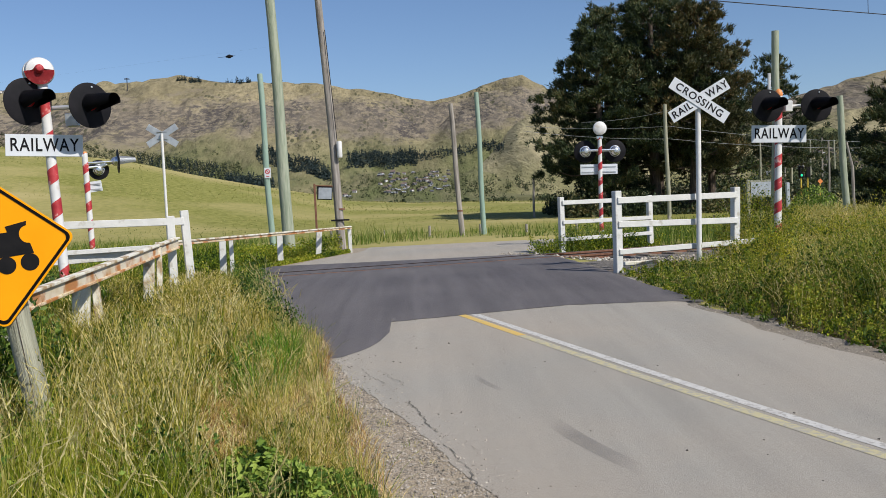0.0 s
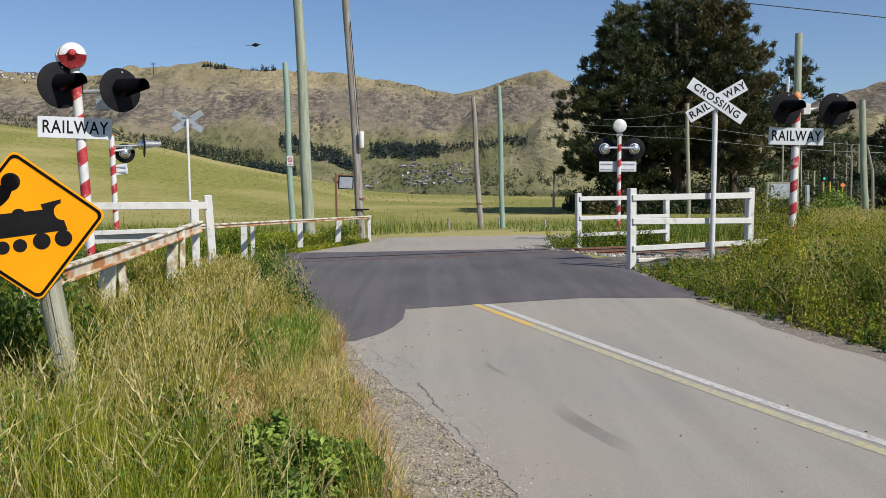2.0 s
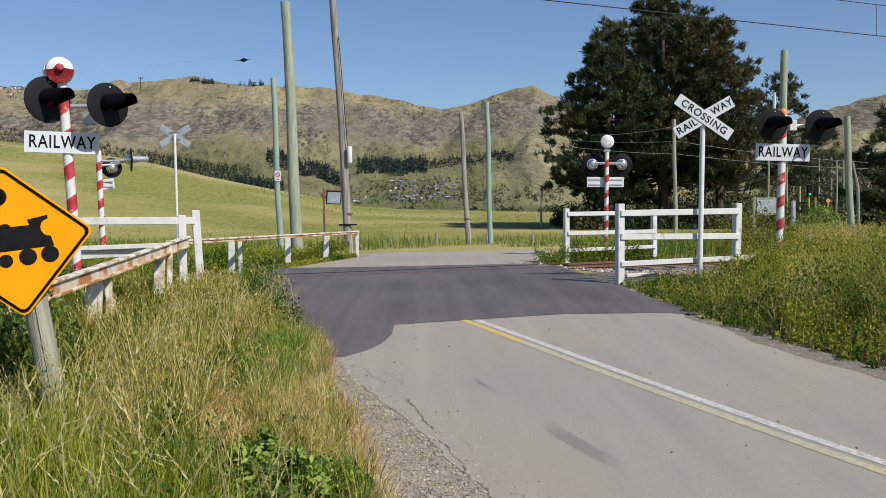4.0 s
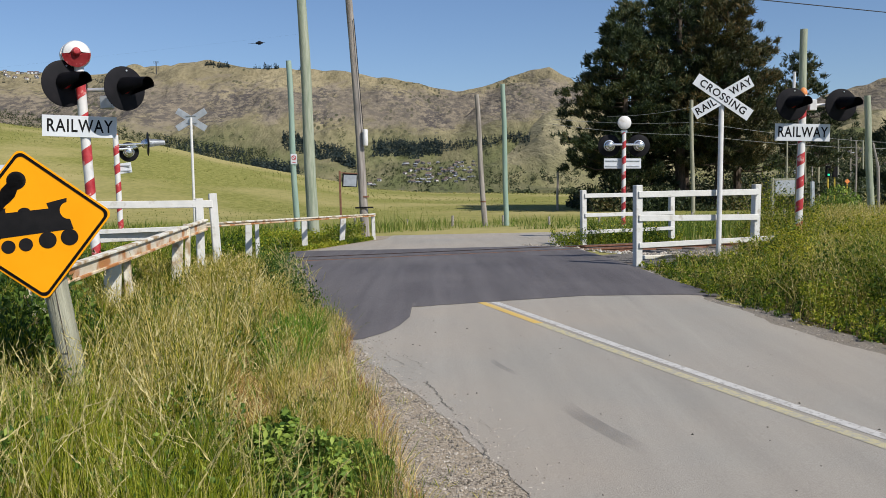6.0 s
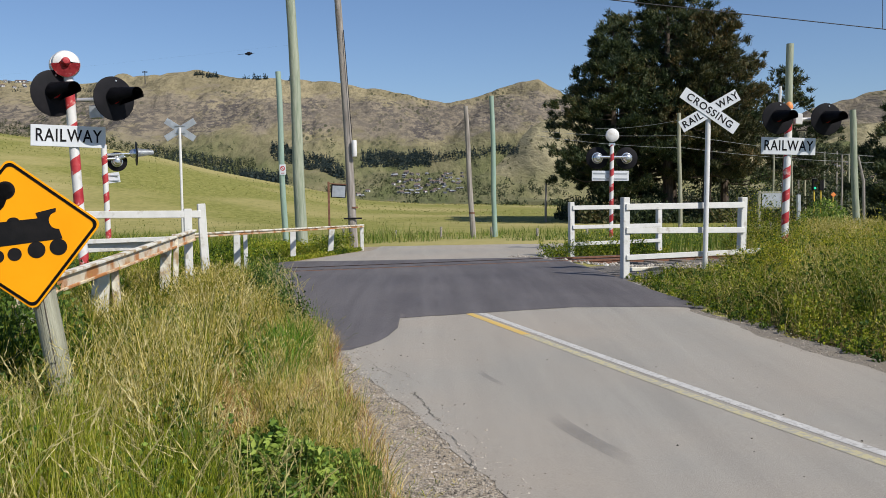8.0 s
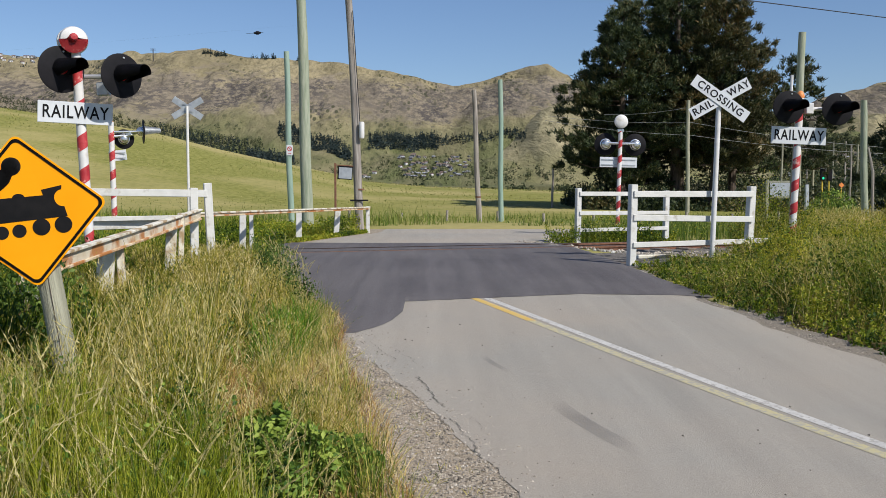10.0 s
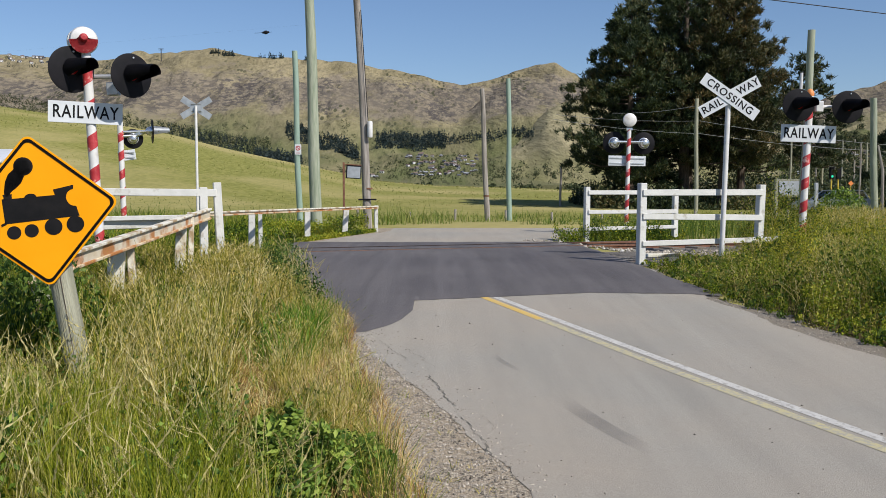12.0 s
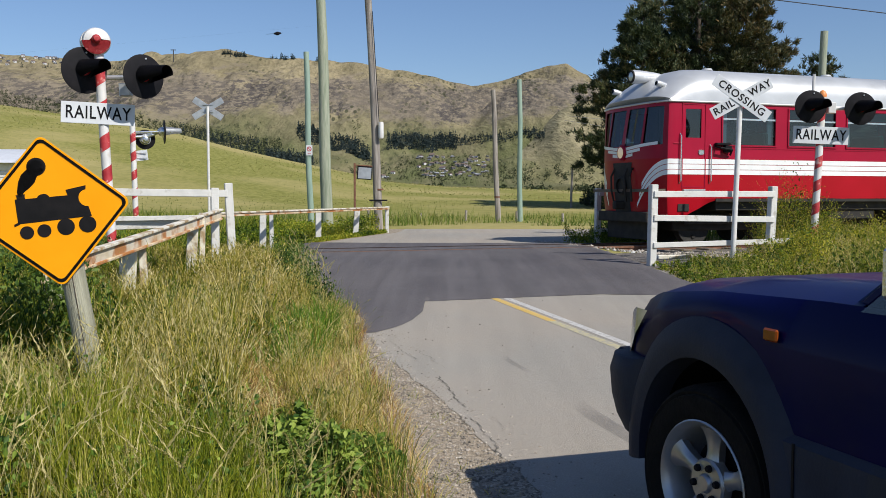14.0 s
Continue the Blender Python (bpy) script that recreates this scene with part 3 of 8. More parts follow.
def build_hills():
    for name, spur, mat_, r0, r1, label in (("hill_range", False, M_HILL, 480, 2800, "dry tussock hill range with rocky bluffs"), ("hill_spur", True, M_SPUR, 1000, 2000, "pale grassy spur in front of the hill range")):
        aa = np.concatenate([np.linspace(-1.0, -0.6, 30), np.linspace(-0.595, 0.595, 600), np.linspace(0.6, 1.0, 30)]) if not spur else np.concatenate([np.linspace(-0.09, 0.595, 280), np.linspace(0.6, 1.0, 30)])
        rr = [r0 - 6] + list(np.linspace(r0, r1, 170 if not spur else 80)) + [r1 * 1.05, r1 * 1.25]
        verts = [(a * r, r, -4.0 if r < r0 else hill_height(a, r, spur)) for r in rr for a in aa]
        ob = sheet(name, verts, grid_faces(len(rr), len(aa)), mat_)
        structure(ob, label, "hills")


def on_hill(a, e):
    """The place on the hills or the spur seen at the bearing a and the rise e from the road."""
    for r in np.linspace(1150, 2790, 160):
        z = hill_height(a, r)
        if 0.0 < a and r < 2000:
            z = max(z, hill_height(a, r, True))
        if z / r >= e:
            return Vector((a * r, r, z))
    return None


ROAD_Y = [-80, -20, 2, 5.4, 6.6, 7.5, 8.9, 11.3, 14.5, 17.8, 21.5, 24, 27, 30.5]
ROAD_L = [26.5, 7.5, 1.15, 0.26, -0.06, -0.40, -0.75, -1.62, -2.25, -3.0, -2.75, -2.25, -1.45, -1.3]
ROAD_R = [33.5, 13.0, 5.6, 4.5, 4.15, 3.95, 3.60, 3.30, 3.2, 2.98, 2.95, 3.6, 6.0, 14.0]


def road_left(y):
    return float(np.interp(y, ROAD_Y, ROAD_L))


def road_right(y):
    return float(np.interp(y, ROAD_Y, ROAD_R))


def build_road():
    def strip(name, ys, left, right, lift, material, cols=14, wobble=0.0):
        verts = []
        for y in ys:
            a, b = left(y), right(y)
            for c in range(cols):
                f = c / (cols - 1)
                x = a + (b - a) * f
                edge = wobble * (abs(2 * f - 1) ** 8) * (noise.noise((y * 1.3, f * 3, 5.0)) + 0.35 * noise.noise((y * 4.0, f * 3, 8.0)) + 0.12 * noise.noise((y * 11.0, f, 2.0)))
                verts.append((x + edge, y, ground_z(x, y) + lift))
        return sheet(name, verts, grid_faces(len(ys), cols), material)

    near = list(np.arange(-80, 0, 2.0)) + list(np.arange(0, 14, 0.06)) + list(np.arange(14, 30.6, 0.2))
    verge = [y for y in near if -14 <= y <= 19]
    # dark sheets over the ground paint shade into the gaps between plants
    structure(strip("verge_soil", verge, lambda y: road_left(y) - 7.0, lambda y: float(grass_edge(y)) + 0.1, 0.004, M_SHADED_SOIL, 30), "thatch and soil, darkened as shade, under the verge grass", "ground")
    structure(strip("bank_soil", [y for y in verge if -12 < y < 14.5], lambda y: road_right(y) + 0.3, lambda y: road_right(y) + 6.5, 0.004, M_SHADED_SOIL, 24), "thatch and soil, darkened as shade, under the bank weeds", "ground")
    structure(strip("gravel_shoulder", near, lambda y: road_left(y) - float(np.interp(y, [5.5, 8.0], [0.84, 0.62])), lambda y: road_right(y) - 0.5, 0.008, M_GRAVEL, 18, 0.22), "loose grey gravel shoulder beside the road", "gravel")
    structure(strip("grit_edge", near, lambda y: road_right(y) - 0.5, lambda y: road_right(y) + float(np.interp(y, [10.0, 12.0], [0.38, 0.10])), 0.006, M_GRIT, 14, 0.3), "grey grit along the road edge", "gravel")
    structure(strip("road", near, road_left, road_right, 0.012, M_ROAD, 24, 0.10), "worn pale grey chip-sealed road", "road")
    # the newer seal over the crossing, by columns across the road
    px = [-3.5, -2.96, -2.19, -1.61, -1.3, -1.09, -0.96, -0.80, -0.67, -0.5, -0.37, -0.265, -0.259, 0.2, 0.7, 1.86, 2.49, 3.13, 3.49]
    pn = [20.4, 17.8, 14.47, 11.27, 10.1, 9.35, 8.98, 8.90, 8.96, 9.25, 9.6, 10.2, 10.9, 11.08, 11.27, 11.71, 11.72, 11.74, 11.54]
    fx = [-3.5, 2.75, 2.95, 3.1, 3.25, 3.49]
    fn = [21.3, 21.35, 20.0, 15.6, 13.4, 11.7]
    xs = sorted(set(list(np.linspace(-3.5, 3.49, 90)) + [-0.265, -0.259]))
    verts, rows = [], 40
    for x in xs:
        lo, hi = float(np.interp(x, px, pn)), float(np.interp(x, fx, fn))
        lo += 0.03 * noise.noise((x * 6, 0, 0))
        for k in range(rows):
            y = lo + (max(hi, lo + 0.02) - lo) * k / (rows - 1)
            verts.append((x, y, ground_z(x, y) + (0.030 if 0 < k < rows - 1 else 0.016)))
    structure(sheet("new_seal", verts, grid_faces(len(xs), rows), M_PATCH), "smooth dark new asphalt over the crossing", "asphalt")
    # the painted lines: white beside yellow
    def stripe(name, off, width, y0, y1, material, label):
        vs, ys = [], np.arange(y0, y1 + 0.01, 0.25)
        for y in ys:
            x = 0.70 + (11.27 - y) * 0.352 + off
            vs += [(x - width / 2, y, ground_z(x, y) + 0.0148), (x + width / 2, y, ground_z(x, y) + 0.0148)]
        structure(sheet(name, vs, grid_faces(len(ys), 2), material), label, "road marking")
    stripe("line_white", 0.0, 0.095, -60, 11.25, M_LINE_W, "solid white painted centre line")
    stripe("line_yellow_worn", -0.158, 0.10, -60, 9.75, M_LINE_Y, "worn pale yellow centre line")
    stripe("line_yellow", -0.158, 0.10, 9.75, 11.25, M_LINE_Y2, "short fresh yellow stretch of centre line")


def build_track():
    turn = pose(0, 0, 0, 0, 0, TRACK_TURN)
    base = Matrix.Translation((TRACK_C.x, TRACK_C.y, 0)) @ turn
    # ballast bed on either side of the crossing
    for k, (a, b) in enumerate(((-0.15, 126.0), (-60.0, -6.9))):
        n = int((b - a) / 0.8)
        verts = []
        for i in range(n + 1):
            u = a + (b - a) * i / n
            for v, z in ((-2.5, 0.38), (-1.6, 0.435), (0, 0.445), (1.6, 0.435), (2.5, 0.38)):
                verts.append((u, v, z + 0.02 * noise.noise((u * 2, v * 2, 0))))
        ob = sheet("ballast_bed", verts, grid_faces(n + 1, 5), M_BALLAST)
        ob.matrix_world = base
        structure(ob, "grey stone ballast bed of the railway", "ballast")
    verts = []
    for i in range(13):
        for k in range(11):
            u, v = -2.3 + 5.4 * i / 12 + 0.3 * (10 - k) / 10, -5.0 + 2.7 * k / 10
            p = TRACK_C + u * TRACK_T + v * TRACK_N
            verts.append((p.x, p.y, ground_z(p.x, p.y) + 0.007 + 0.012 * noise.noise((u * 3, v * 3, 0))))
    structure(sheet("ballast_apron", verts, grid_faces(13, 11), M_BALLAST), "dark ballast spread beside the rails", "ballast")
    edging = thing("timber_edging", pose(3.95, 16.6, ground_z(3.95, 16.6), 0, 0, 8), "short whitewashed timber lying by the fence", "timber")
    part("beam", box_bm((0.62, 0.12, 0.07), (0, 0, 0.03), bevel=0.012), M_WHITE_OLD, edging)
    for side in (-1, 1):
        rail = thing("rail", base @ pose(0, side * 0.56, 0), "rust-brown steel running rail", "rail", "running rails", "structure")
        outline = [(-0.06, 0.40), (0.06, 0.40), (0.06, 0.412), (0.012, 0.43), (0.012, 0.495), (0.034, 0.50), (0.034, 0.536), (-0.034, 0.536), (-0.034, 0.50), (-0.012, 0.495), (-0.012, 0.43), (-0.06, 0.412)]
        bm = prism_bm(outline, 186.0, pose(33, 0, 0, 0, 0, 90))
        part("rail_web", bm, M_RAIL, rail)
        part("rail_head", box_bm((186.0, 0.05, 0.006), (33, 0, 0.5395)), M_RAILTOP, rail, "worn brown rail head")
        # groove for the wheel flanges through the seal
        gap = box_bm((6.7, 0.05, 0.006), (-3.15, -side * 0.075, 0.5385))
        groove = part("flangeway", gap, M_BLACK)
        groove.matrix_world = rail.matrix_world
        structure(groove, "dark wheel-flange groove in the asphalt", "groove")
    bm = box_bm((0.22, 2.1, 0.12), (0, 0, 0.40), bevel=0.015)
    sl = to_mesh("sleeper", bm, M_SLEEPER)
    for k in range(70):
        u = 0.75 + k * 0.65 if k < 50 else -7.2 - (k - 50) * 0.65
        ob = new("sleeper", sl)
        ob.matrix_world = base @ pose(u, 0.02 * ((k * 7) % 5 - 2), 0.012, 0, 0, ((k * 13) % 7 - 3) * 0.3)
        tagged(ob, "weathered grey wooden railway sleeper in the ballast", "sleeper", "railway sleepers")


def stones(name, count, place, size, material, label, lift=0.0):
    """Loose stones: squashed, uneven octahedra joined in one mesh."""
    rng = np.random.default_rng(5)
    verts, faces = [], []
    for i in range(count):
        x, y = place(rng)
        s = size * (0.5 + rng.random())
        o = len(verts)
        z = max(ground_z(x, y), 0.0) + s * 0.3 + lift
        ring = rng.normal(0, 0.18, (6, 3)) + np.array([(1, 0, 0), (0, 1, 0), (-1, 0, 0), (0, -1, 0), (0, 0, 0.7), (0, 0, -0.7)])
        verts += [(x + s * v[0], y + s * v[1], z + s * v[2]) for v in ring]
        faces += [(o + a, o + b, o + c) for a, b, c in ((0, 1, 4), (1, 2, 4), (2, 3, 4), (3, 0, 4), (1, 0, 5), (2, 1, 5), (3, 2, 5), (0, 3, 5))]
    ob = sheet(name, verts, faces, material, smooth=False)
    return tagged(ob, label, "stones", kind="stuff")


def bed_place(lo, hi, near, far):
    def place(rng):
        p = TRACK_C + (lo + (hi - lo) * rng.random() ** 1.4) * TRACK_T + (near + (far - near) * rng.random()) * TRACK_N
        return p.x, p.y
    return place


def shoulder_place(side):
    def place(rng):
        y = 3.5 + 8 * rng.random()
        if side < 0:
            return road_left(y) - 0.62 + min(1.5, rng.random() * 0.62 + 0.10 * rng.exponential()), y
        return road_right(y) + 0.42 - 0.5 * rng.random() ** 0.7, y
    return place


def lane_place(rng):
    y = 4.0 + 7.2 * rng.random()
    return road_left(y) + 0.1 + (road_right(y) - road_left(y) - 0.2) * rng.random(), y


def road_crack(points, width, label):
    """A ragged crack lying on the road, wide and thin by turns."""
    vs = []
    for i, (x, y) in enumerate(points):
        w = width * (0.25 + 1.9 * abs(noise.noise((i * 0.31, x * 2.0, 0.0))) + 0.5 * abs(noise.noise((i * 1.7, 1.0, 0.0))))
        z = ground_z(x, y) + 0.0165
        vs += [(x - w / 2, y, z), (x + w / 2, y, z)]
    structure(sheet("road_crack", vs, grid_faces(len(points), 2), M_CRACK), label, "crack")


def build_cracks():
    lines = ((-0.52, 8.55, -0.05, 7.15, 0.05, 0.010), (-0.06, 7.2, 0.13, 6.25, 0.03, 0.026), (0.15, 6.05, 0.50, 4.55, 0.06, 0.013), (-0.30, 8.3, 0.02, 7.4, 0.05, 0.008), (0.30, 6.1, 0.42, 5.4, 0.04, 0.006), (0.50, 4.55, 0.95, 3.2, 0.06, 0.012))
    for k, (x0, y0, x1, y1, amp, w) in enumerate(lines):
        n = max(14, int(abs(y1 - y0) / 0.035))
        pts = []
        for i in range(n):
            f = i / (n - 1)
            jag = amp * noise.noise((f * 5 + k, 3.0, 1.0)) + 0.014 * noise.noise((i * 0.8, k * 5.0, 3.0)) + 0.006 * ((i * 7 + k) % 3 - 1)
            pts.append((x0 + (x1 - x0) * f + jag, y0 + (y1 - y0) * f))
        pts = pts[:max(6, int(n * (0.55 + 0.4 * ((k * 3) % 2))))]
        road_crack(pts, 0.42 * w, "dark ragged crack near the broken road edge")


def build_scuff():
    """A faint dark rubber mark on the lane, thinned by noise."""
    m = bpy.data.materials.new("rubber_scuff")
    m.use_nodes = True
    nt = m.node_tree
    N, L = nt.nodes, nt.links
    b = N["Principled BSDF"]
    b.inputs["Base Color"].default_value, b.inputs["Roughness"].default_value = (0.13, 0.12, 0.12, 1), 0.8
    tc = N.new("ShaderNodeTexCoord")
    n1 = N.new("ShaderNodeTexNoise")
    n1.inputs["Scale"].default_value, n1.inputs["Detail"].default_value = 3.0, 8
    L.new(tc.outputs["Object"], n1.inputs["Vector"])
    g = N.new("ShaderNodeTexGradient")
    g.gradient_type = "SPHERICAL"
    mp = N.new("ShaderNodeMapping")
    mp.inputs["Location"].default_value, mp.inputs["Scale"].default_value = (-1, -1, 0), (2, 2, 1)
    L.new(tc.outputs["Generated"], mp.inputs[0])
    L.new(mp.outputs[0], g.inputs[0])
    ma = N.new("ShaderNodeMath")
    ma.operation = "MULTIPLY"
    L.new(n1.outputs["Fac"], ma.inputs[0])
    L.new(g.outputs["Fac"], ma.inputs[1])
    t = N.new("ShaderNodeBsdfTransparent")
    mx = N.new("ShaderNodeMixShader")
    half = N.new("ShaderNodeMath")
    half.operation = "MULTIPLY"
    half.inputs[1].default_value = 0.85
    L.new(ma.outputs[0], half.inputs[0])
    L.new(half.outputs[0], mx.inputs[0])
    L.new(t.outputs[0], mx.inputs[1])
    L.new(b.outputs[0], mx.inputs[2])
    L.new(mx.outputs[0], N["Material Output"].inputs[0])
    for x0, y0, x1, y1, w in ((0.80, 6.95, 1.30, 5.15, 0.14), (0.45, 8.3, 0.70, 7.3, 0.06)):
        vs, n = [], 22
        for i in range(n):
            f = i / (n - 1)
            x, y = x0 + (x1 - x0) * f - 0.06 * math.sin(math.pi * f), y0 + (y1 - y0) * f
            vs += [(x - w / 2, y, ground_z(x, y) + 0.017), (x + w / 2, y, ground_z(x, y) + 0.017)]
        structure(sheet("tyre_scuff", vs, grid_faces(n, 2), m), "faint dark rubber scuff on the road", "road marking")

# ---- crossing furniture ----
def striped_mast(m, height, radius, lean_deg, labels, group, stripes=7, white_first=False):
    """A round mast painted with red and white spiral bands, each band a part."""
    mast = thing("signal_mast", m @ pose(0, 0, 0, 0, lean_deg, 0), labels, "signal mast", group)
    n = 20
    pole = part("pole", tube_bm([(0, 0, -0.15), (0, 0, height)], radius, 20), M_MASTW, mast, "white painted steel tube")
    # red spiral bands wound round the tube
    r2 = radius + 0.003
    pitch = height / stripes
    for k in range(stripes + 1):
        bm = bmesh.new()
        prev, w = None, pitch * 0.47
        for i in range(n + 1):
            a = 2 * math.pi * i / n
            z = pitch * (k + i / n * 0.55 - 0.2)
            lo, hi = max(z, -0.1), min(z + w, height)
            if hi - lo < 0.005:
                prev = None
                continue
            cur = [bm.verts.new((-r2 * math.cos(a), -r2 * math.sin(a), q)) for q in (lo, hi)]
            if prev:
                bm.faces.new((prev[0], cur[0], cur[1], prev[1]))
            prev = cur
        part("red_band", bm, M_RED, mast)
    return mast


def lamp_unit(parent, m, disc_r=0.30, hood_len=0.44, lens=True, hood_turn=12, hood=None):
    """A flashing-light unit: round black backing disc, hood, lens, and the silver housing behind. Faces -y."""
    disc = part("backing_disc", lathe_bm([(0.0, -0.012), (disc_r - 0.01, -0.012), (disc_r, -0.006), (disc_r, 0.004), (disc_r - 0.02, 0.010), (0.0, 0.010)], 40, m @ pose(0, 0, 0, 90)), M_BLACK, parent, "round matt black backing disc")
    # hood: a half tube that narrows towards its front
    bm = bmesh.new()
    rings = []
    for f, rad, drop in ((0.0, 0.13, 0.0), (0.5, 0.115, -0.005), (1.0, 0.10, -0.015)):
        ring = []
        span = radians(300 - 90 * f)
        for i in range(15):
            a = math.pi / 2 - span / 2 + span * i / 14
            ring.append(bm.verts.new(m @ pose(0, 0, 0, 0, 0, hood_turn) @ Vector((rad * math.cos(a), -0.012 - hood_len * f, 0.02 + rad * math.sin(a) + drop))))
        rings.append(ring)
    for a, b in zip(rings, rings[1:]):
        for i in range(14):
            bm.faces.new((a[i], a[i + 1], b[i + 1], b[i]))
    bmesh.ops.solidify(bm, geom=list(bm.faces), thickness=0.004)
    part("hood", bm, hood or M_BLACK, disc, "long grey lamp hood" if hood else "long black lamp hood")
    if lens:
        part("lens", lathe_bm([(0.0, 0.02), (0.05, 0.016), (0.09, 0.0)], 20, m @ pose(0, -0.014, 0.02, 90)), M_REDLENS, disc, "red glass lens")
    part("housing", lathe_bm([(0.150, 0.0), (0.150, 0.018), (0.128, 0.024), (0.128, 0.06), (0.112, 0.11), (0.075, 0.15), (0.05, 0.158), (0.045, 0.18), (0.0, 0.184)], 24, m @ pose(0, 0.012, 0.0, -90)), M_CHROME, disc, "domed silver lamp housing")
    for dx in (-0.07, 0.07):
        part("bolt", lathe_bm([(0.0, 0.012), (0.012, 0.010), (0.014, 0.0)], 8, m @ pose(dx * 0.6, -0.012, 0.17 + dx, 90)), M_ALU, disc)
    return disc


def word_plate(parent, m, w, h, text, back=False):
    plate = part("name_plate", prism_bm([(-w / 2, -h / 2), (w / 2, -h / 2), (w / 2, h / 2), (-w / 2, h / 2)], 0.012, m, bevel=0.003), M_SIGNW, parent, "white plate with black capitals")
    if text:
        words(text, h * 0.84, m @ pose(0, -0.008, 0.0), M_INK, plate, width=0.74)
    else:
        for dz in (-0.07, 0.07):
            part("stiffener", box_bm((w * 0.92, 0.015, 0.025), m @ Vector((0, -0.014, dz))), M_ALU, plate)
    return plate


def near_signal_left():
    base = Vector((-4.62, 13.1, 0.42))
    mast = striped_mast(pose(*base), 3.15, 0.066, -3.0, "red and white striped mast with two hooded lamps and bell", "crossing signals", 7)
    # crossarm and lamps
    part("crossarm", tube_bm([(-0.15, 0.10, 2.80), (0.75, 0.10, 2.76)], 0.03, 10), M_ALU, mast, "grey steel crossarm")
    lamp_unit(mast, pose(-0.16, -0.14, 2.87, 0, 0, 44), 0.315)
    lamp_unit(mast, pose(0.64, -0.14, 2.745, 0, 0, 48), 0.30)
    word_plate(mast, pose(-0.03, -0.09, 2.285, 0, 4.6, 20), 0.95, 0.29, "RAILWAY")
    # bell with its red half
    bell = part("bell", lathe_bm([(0.0, 0.08), (0.10, 0.07), (0.17, 0.03), (0.19, -0.03), (0.185, -0.05), (0.0, -0.05)], 32, pose(-0.0, -0.04, 3.27, 90) @ pose(0, 0, 0, 0, 25, 0)), M_MASTW, mast, "round white bell")
    part("bell_back", lathe_bm([(0.0, 0.02), (0.17, 0.02), (0.18, -0.02), (0.0, -0.02)], 32, pose(-0.09, 0.09, 3.28, 90) @ pose(0, 0, 0, 0, 25, 0)), M_MASTW, mast, "second white gong behind")
    bm = bmesh.new()
    rim = [bm.verts.new(pose(0.03, -0.125, 3.27) @ pose(0, 0, 0, 0, 0, 25) @ Vector((0.185 * math.cos(a), 0.02, 0.185 * math.sin(a)))) for a in np.linspace(-math.pi, 0, 20)]
    mid = [bm.verts.new(pose(0.03, -0.15, 3.27) @ pose(0, 0, 0, 0, 0, 25) @ Vector((0.06 * math.cos(a), -0.005, 0.06 * math.sin(a)))) for a in np.linspace(math.pi, 0, 20)]
    for i in range(19):
        bm.faces.new((rim[i], rim[i + 1], mid[i + 1], mid[i]))
    bmesh.ops.solidify(bm, geom=list(bm.faces), thickness=0.01)
    part("bell_cover", bm, M_RED, bell, "red lower half of the bell")
    part("bell_boss", lathe_bm([(0.0, 0.05), (0.035, 0.045), (0.055, 0.02), (0.06, -0.02)], 18, pose(0.04, -0.15, 3.285, 90) @ pose(0, 0, 0, 0, 25, 0)), M_RED, bell, "red boss at the middle of the bell")
    part("cable_box", box_bm((0.16, 0.12, 0.18), (0.28, 0.18, 2.62), bevel=0.01), M_ALU, mast)
    return mast


def near_signal_right():
    mast = striped_mast(pose(6.72, 17.5, 0.45), 2.95, 0.066, 2.2, "red and white striped signal mast with two hooded lamps", "crossing signals", 7)
    part("cap", lathe_bm([(0.0, 0.085), (0.02, 0.08), (0.05, 0.055), (0.075, 0.0), (0.07, -0.05)], 16, pose(0, 0, 2.98)), M_ORANGE, mast, "faded orange mast cap")
    part("crossarm", tube_bm([(-0.35, 0.06, 2.72), (0.62, 0.06, 2.76)], 0.035, 10), M_MASTW, mast, "white crossarm")
    part("conduit", tube_bm([(-0.13, 0.12, 2.5), (-0.13, 0.12, 3.36)], 0.028, 8), M_MASTW, mast, "slim white tube behind the mast top")
    part("junction_box", box_bm((0.14, 0.12, 0.2), (0.16, -0.03, 2.74), bevel=0.012), M_MASTW, mast)
    lamp_unit(mast, pose(-0.26, -0.15, 2.74, 0, 0, 4), 0.295)
    lamp_unit(mast, pose(0.64, -0.15, 2.74, 0, 0, 4), 0.295)
    word_plate(mast, pose(-0.02, -0.08, 2.235, 0, 0, 0), 1.01, 0.315, "RAILWAY")
    return mast


def far_signal_right():
    mast = striped_mast(pose(5.07, 25.5, 0.45), 2.85, 0.055, 1.2, "striped mast of the far signal seen from behind", "crossing signals", 7)
    part("bell", lathe_bm([(0.0, 0.05), (0.12, 0.05), (0.17, 0.02), (0.185, -0.02), (0.0, -0.03)], 28, pose(0, -0.06, 3.10, 90)), M_MASTW, mast, "round white bell")
    part("bell_bracket", box_bm((0.16, 0.1, 0.08), (0, 0, 2.86), bevel=0.01), M_CHROME, mast)
    part("crossarm", tube_bm([(-0.42, 0.0, 2.52), (0.45, 0.0, 2.52)], 0.035, 10), M_CHROME, mast)
    lamp_unit(mast, pose(-0.37, 0.16, 2.50, 0, 0, 180), 0.30, lens=False)
    lamp_unit(mast, pose(0.43, 0.16, 2.50, 0, 0, 180), 0.30, lens=False)
    word_plate(mast, pose(-0.02, 0.08, 2.02, 0, 0, 0), 1.0, 0.27, "")
    return mast


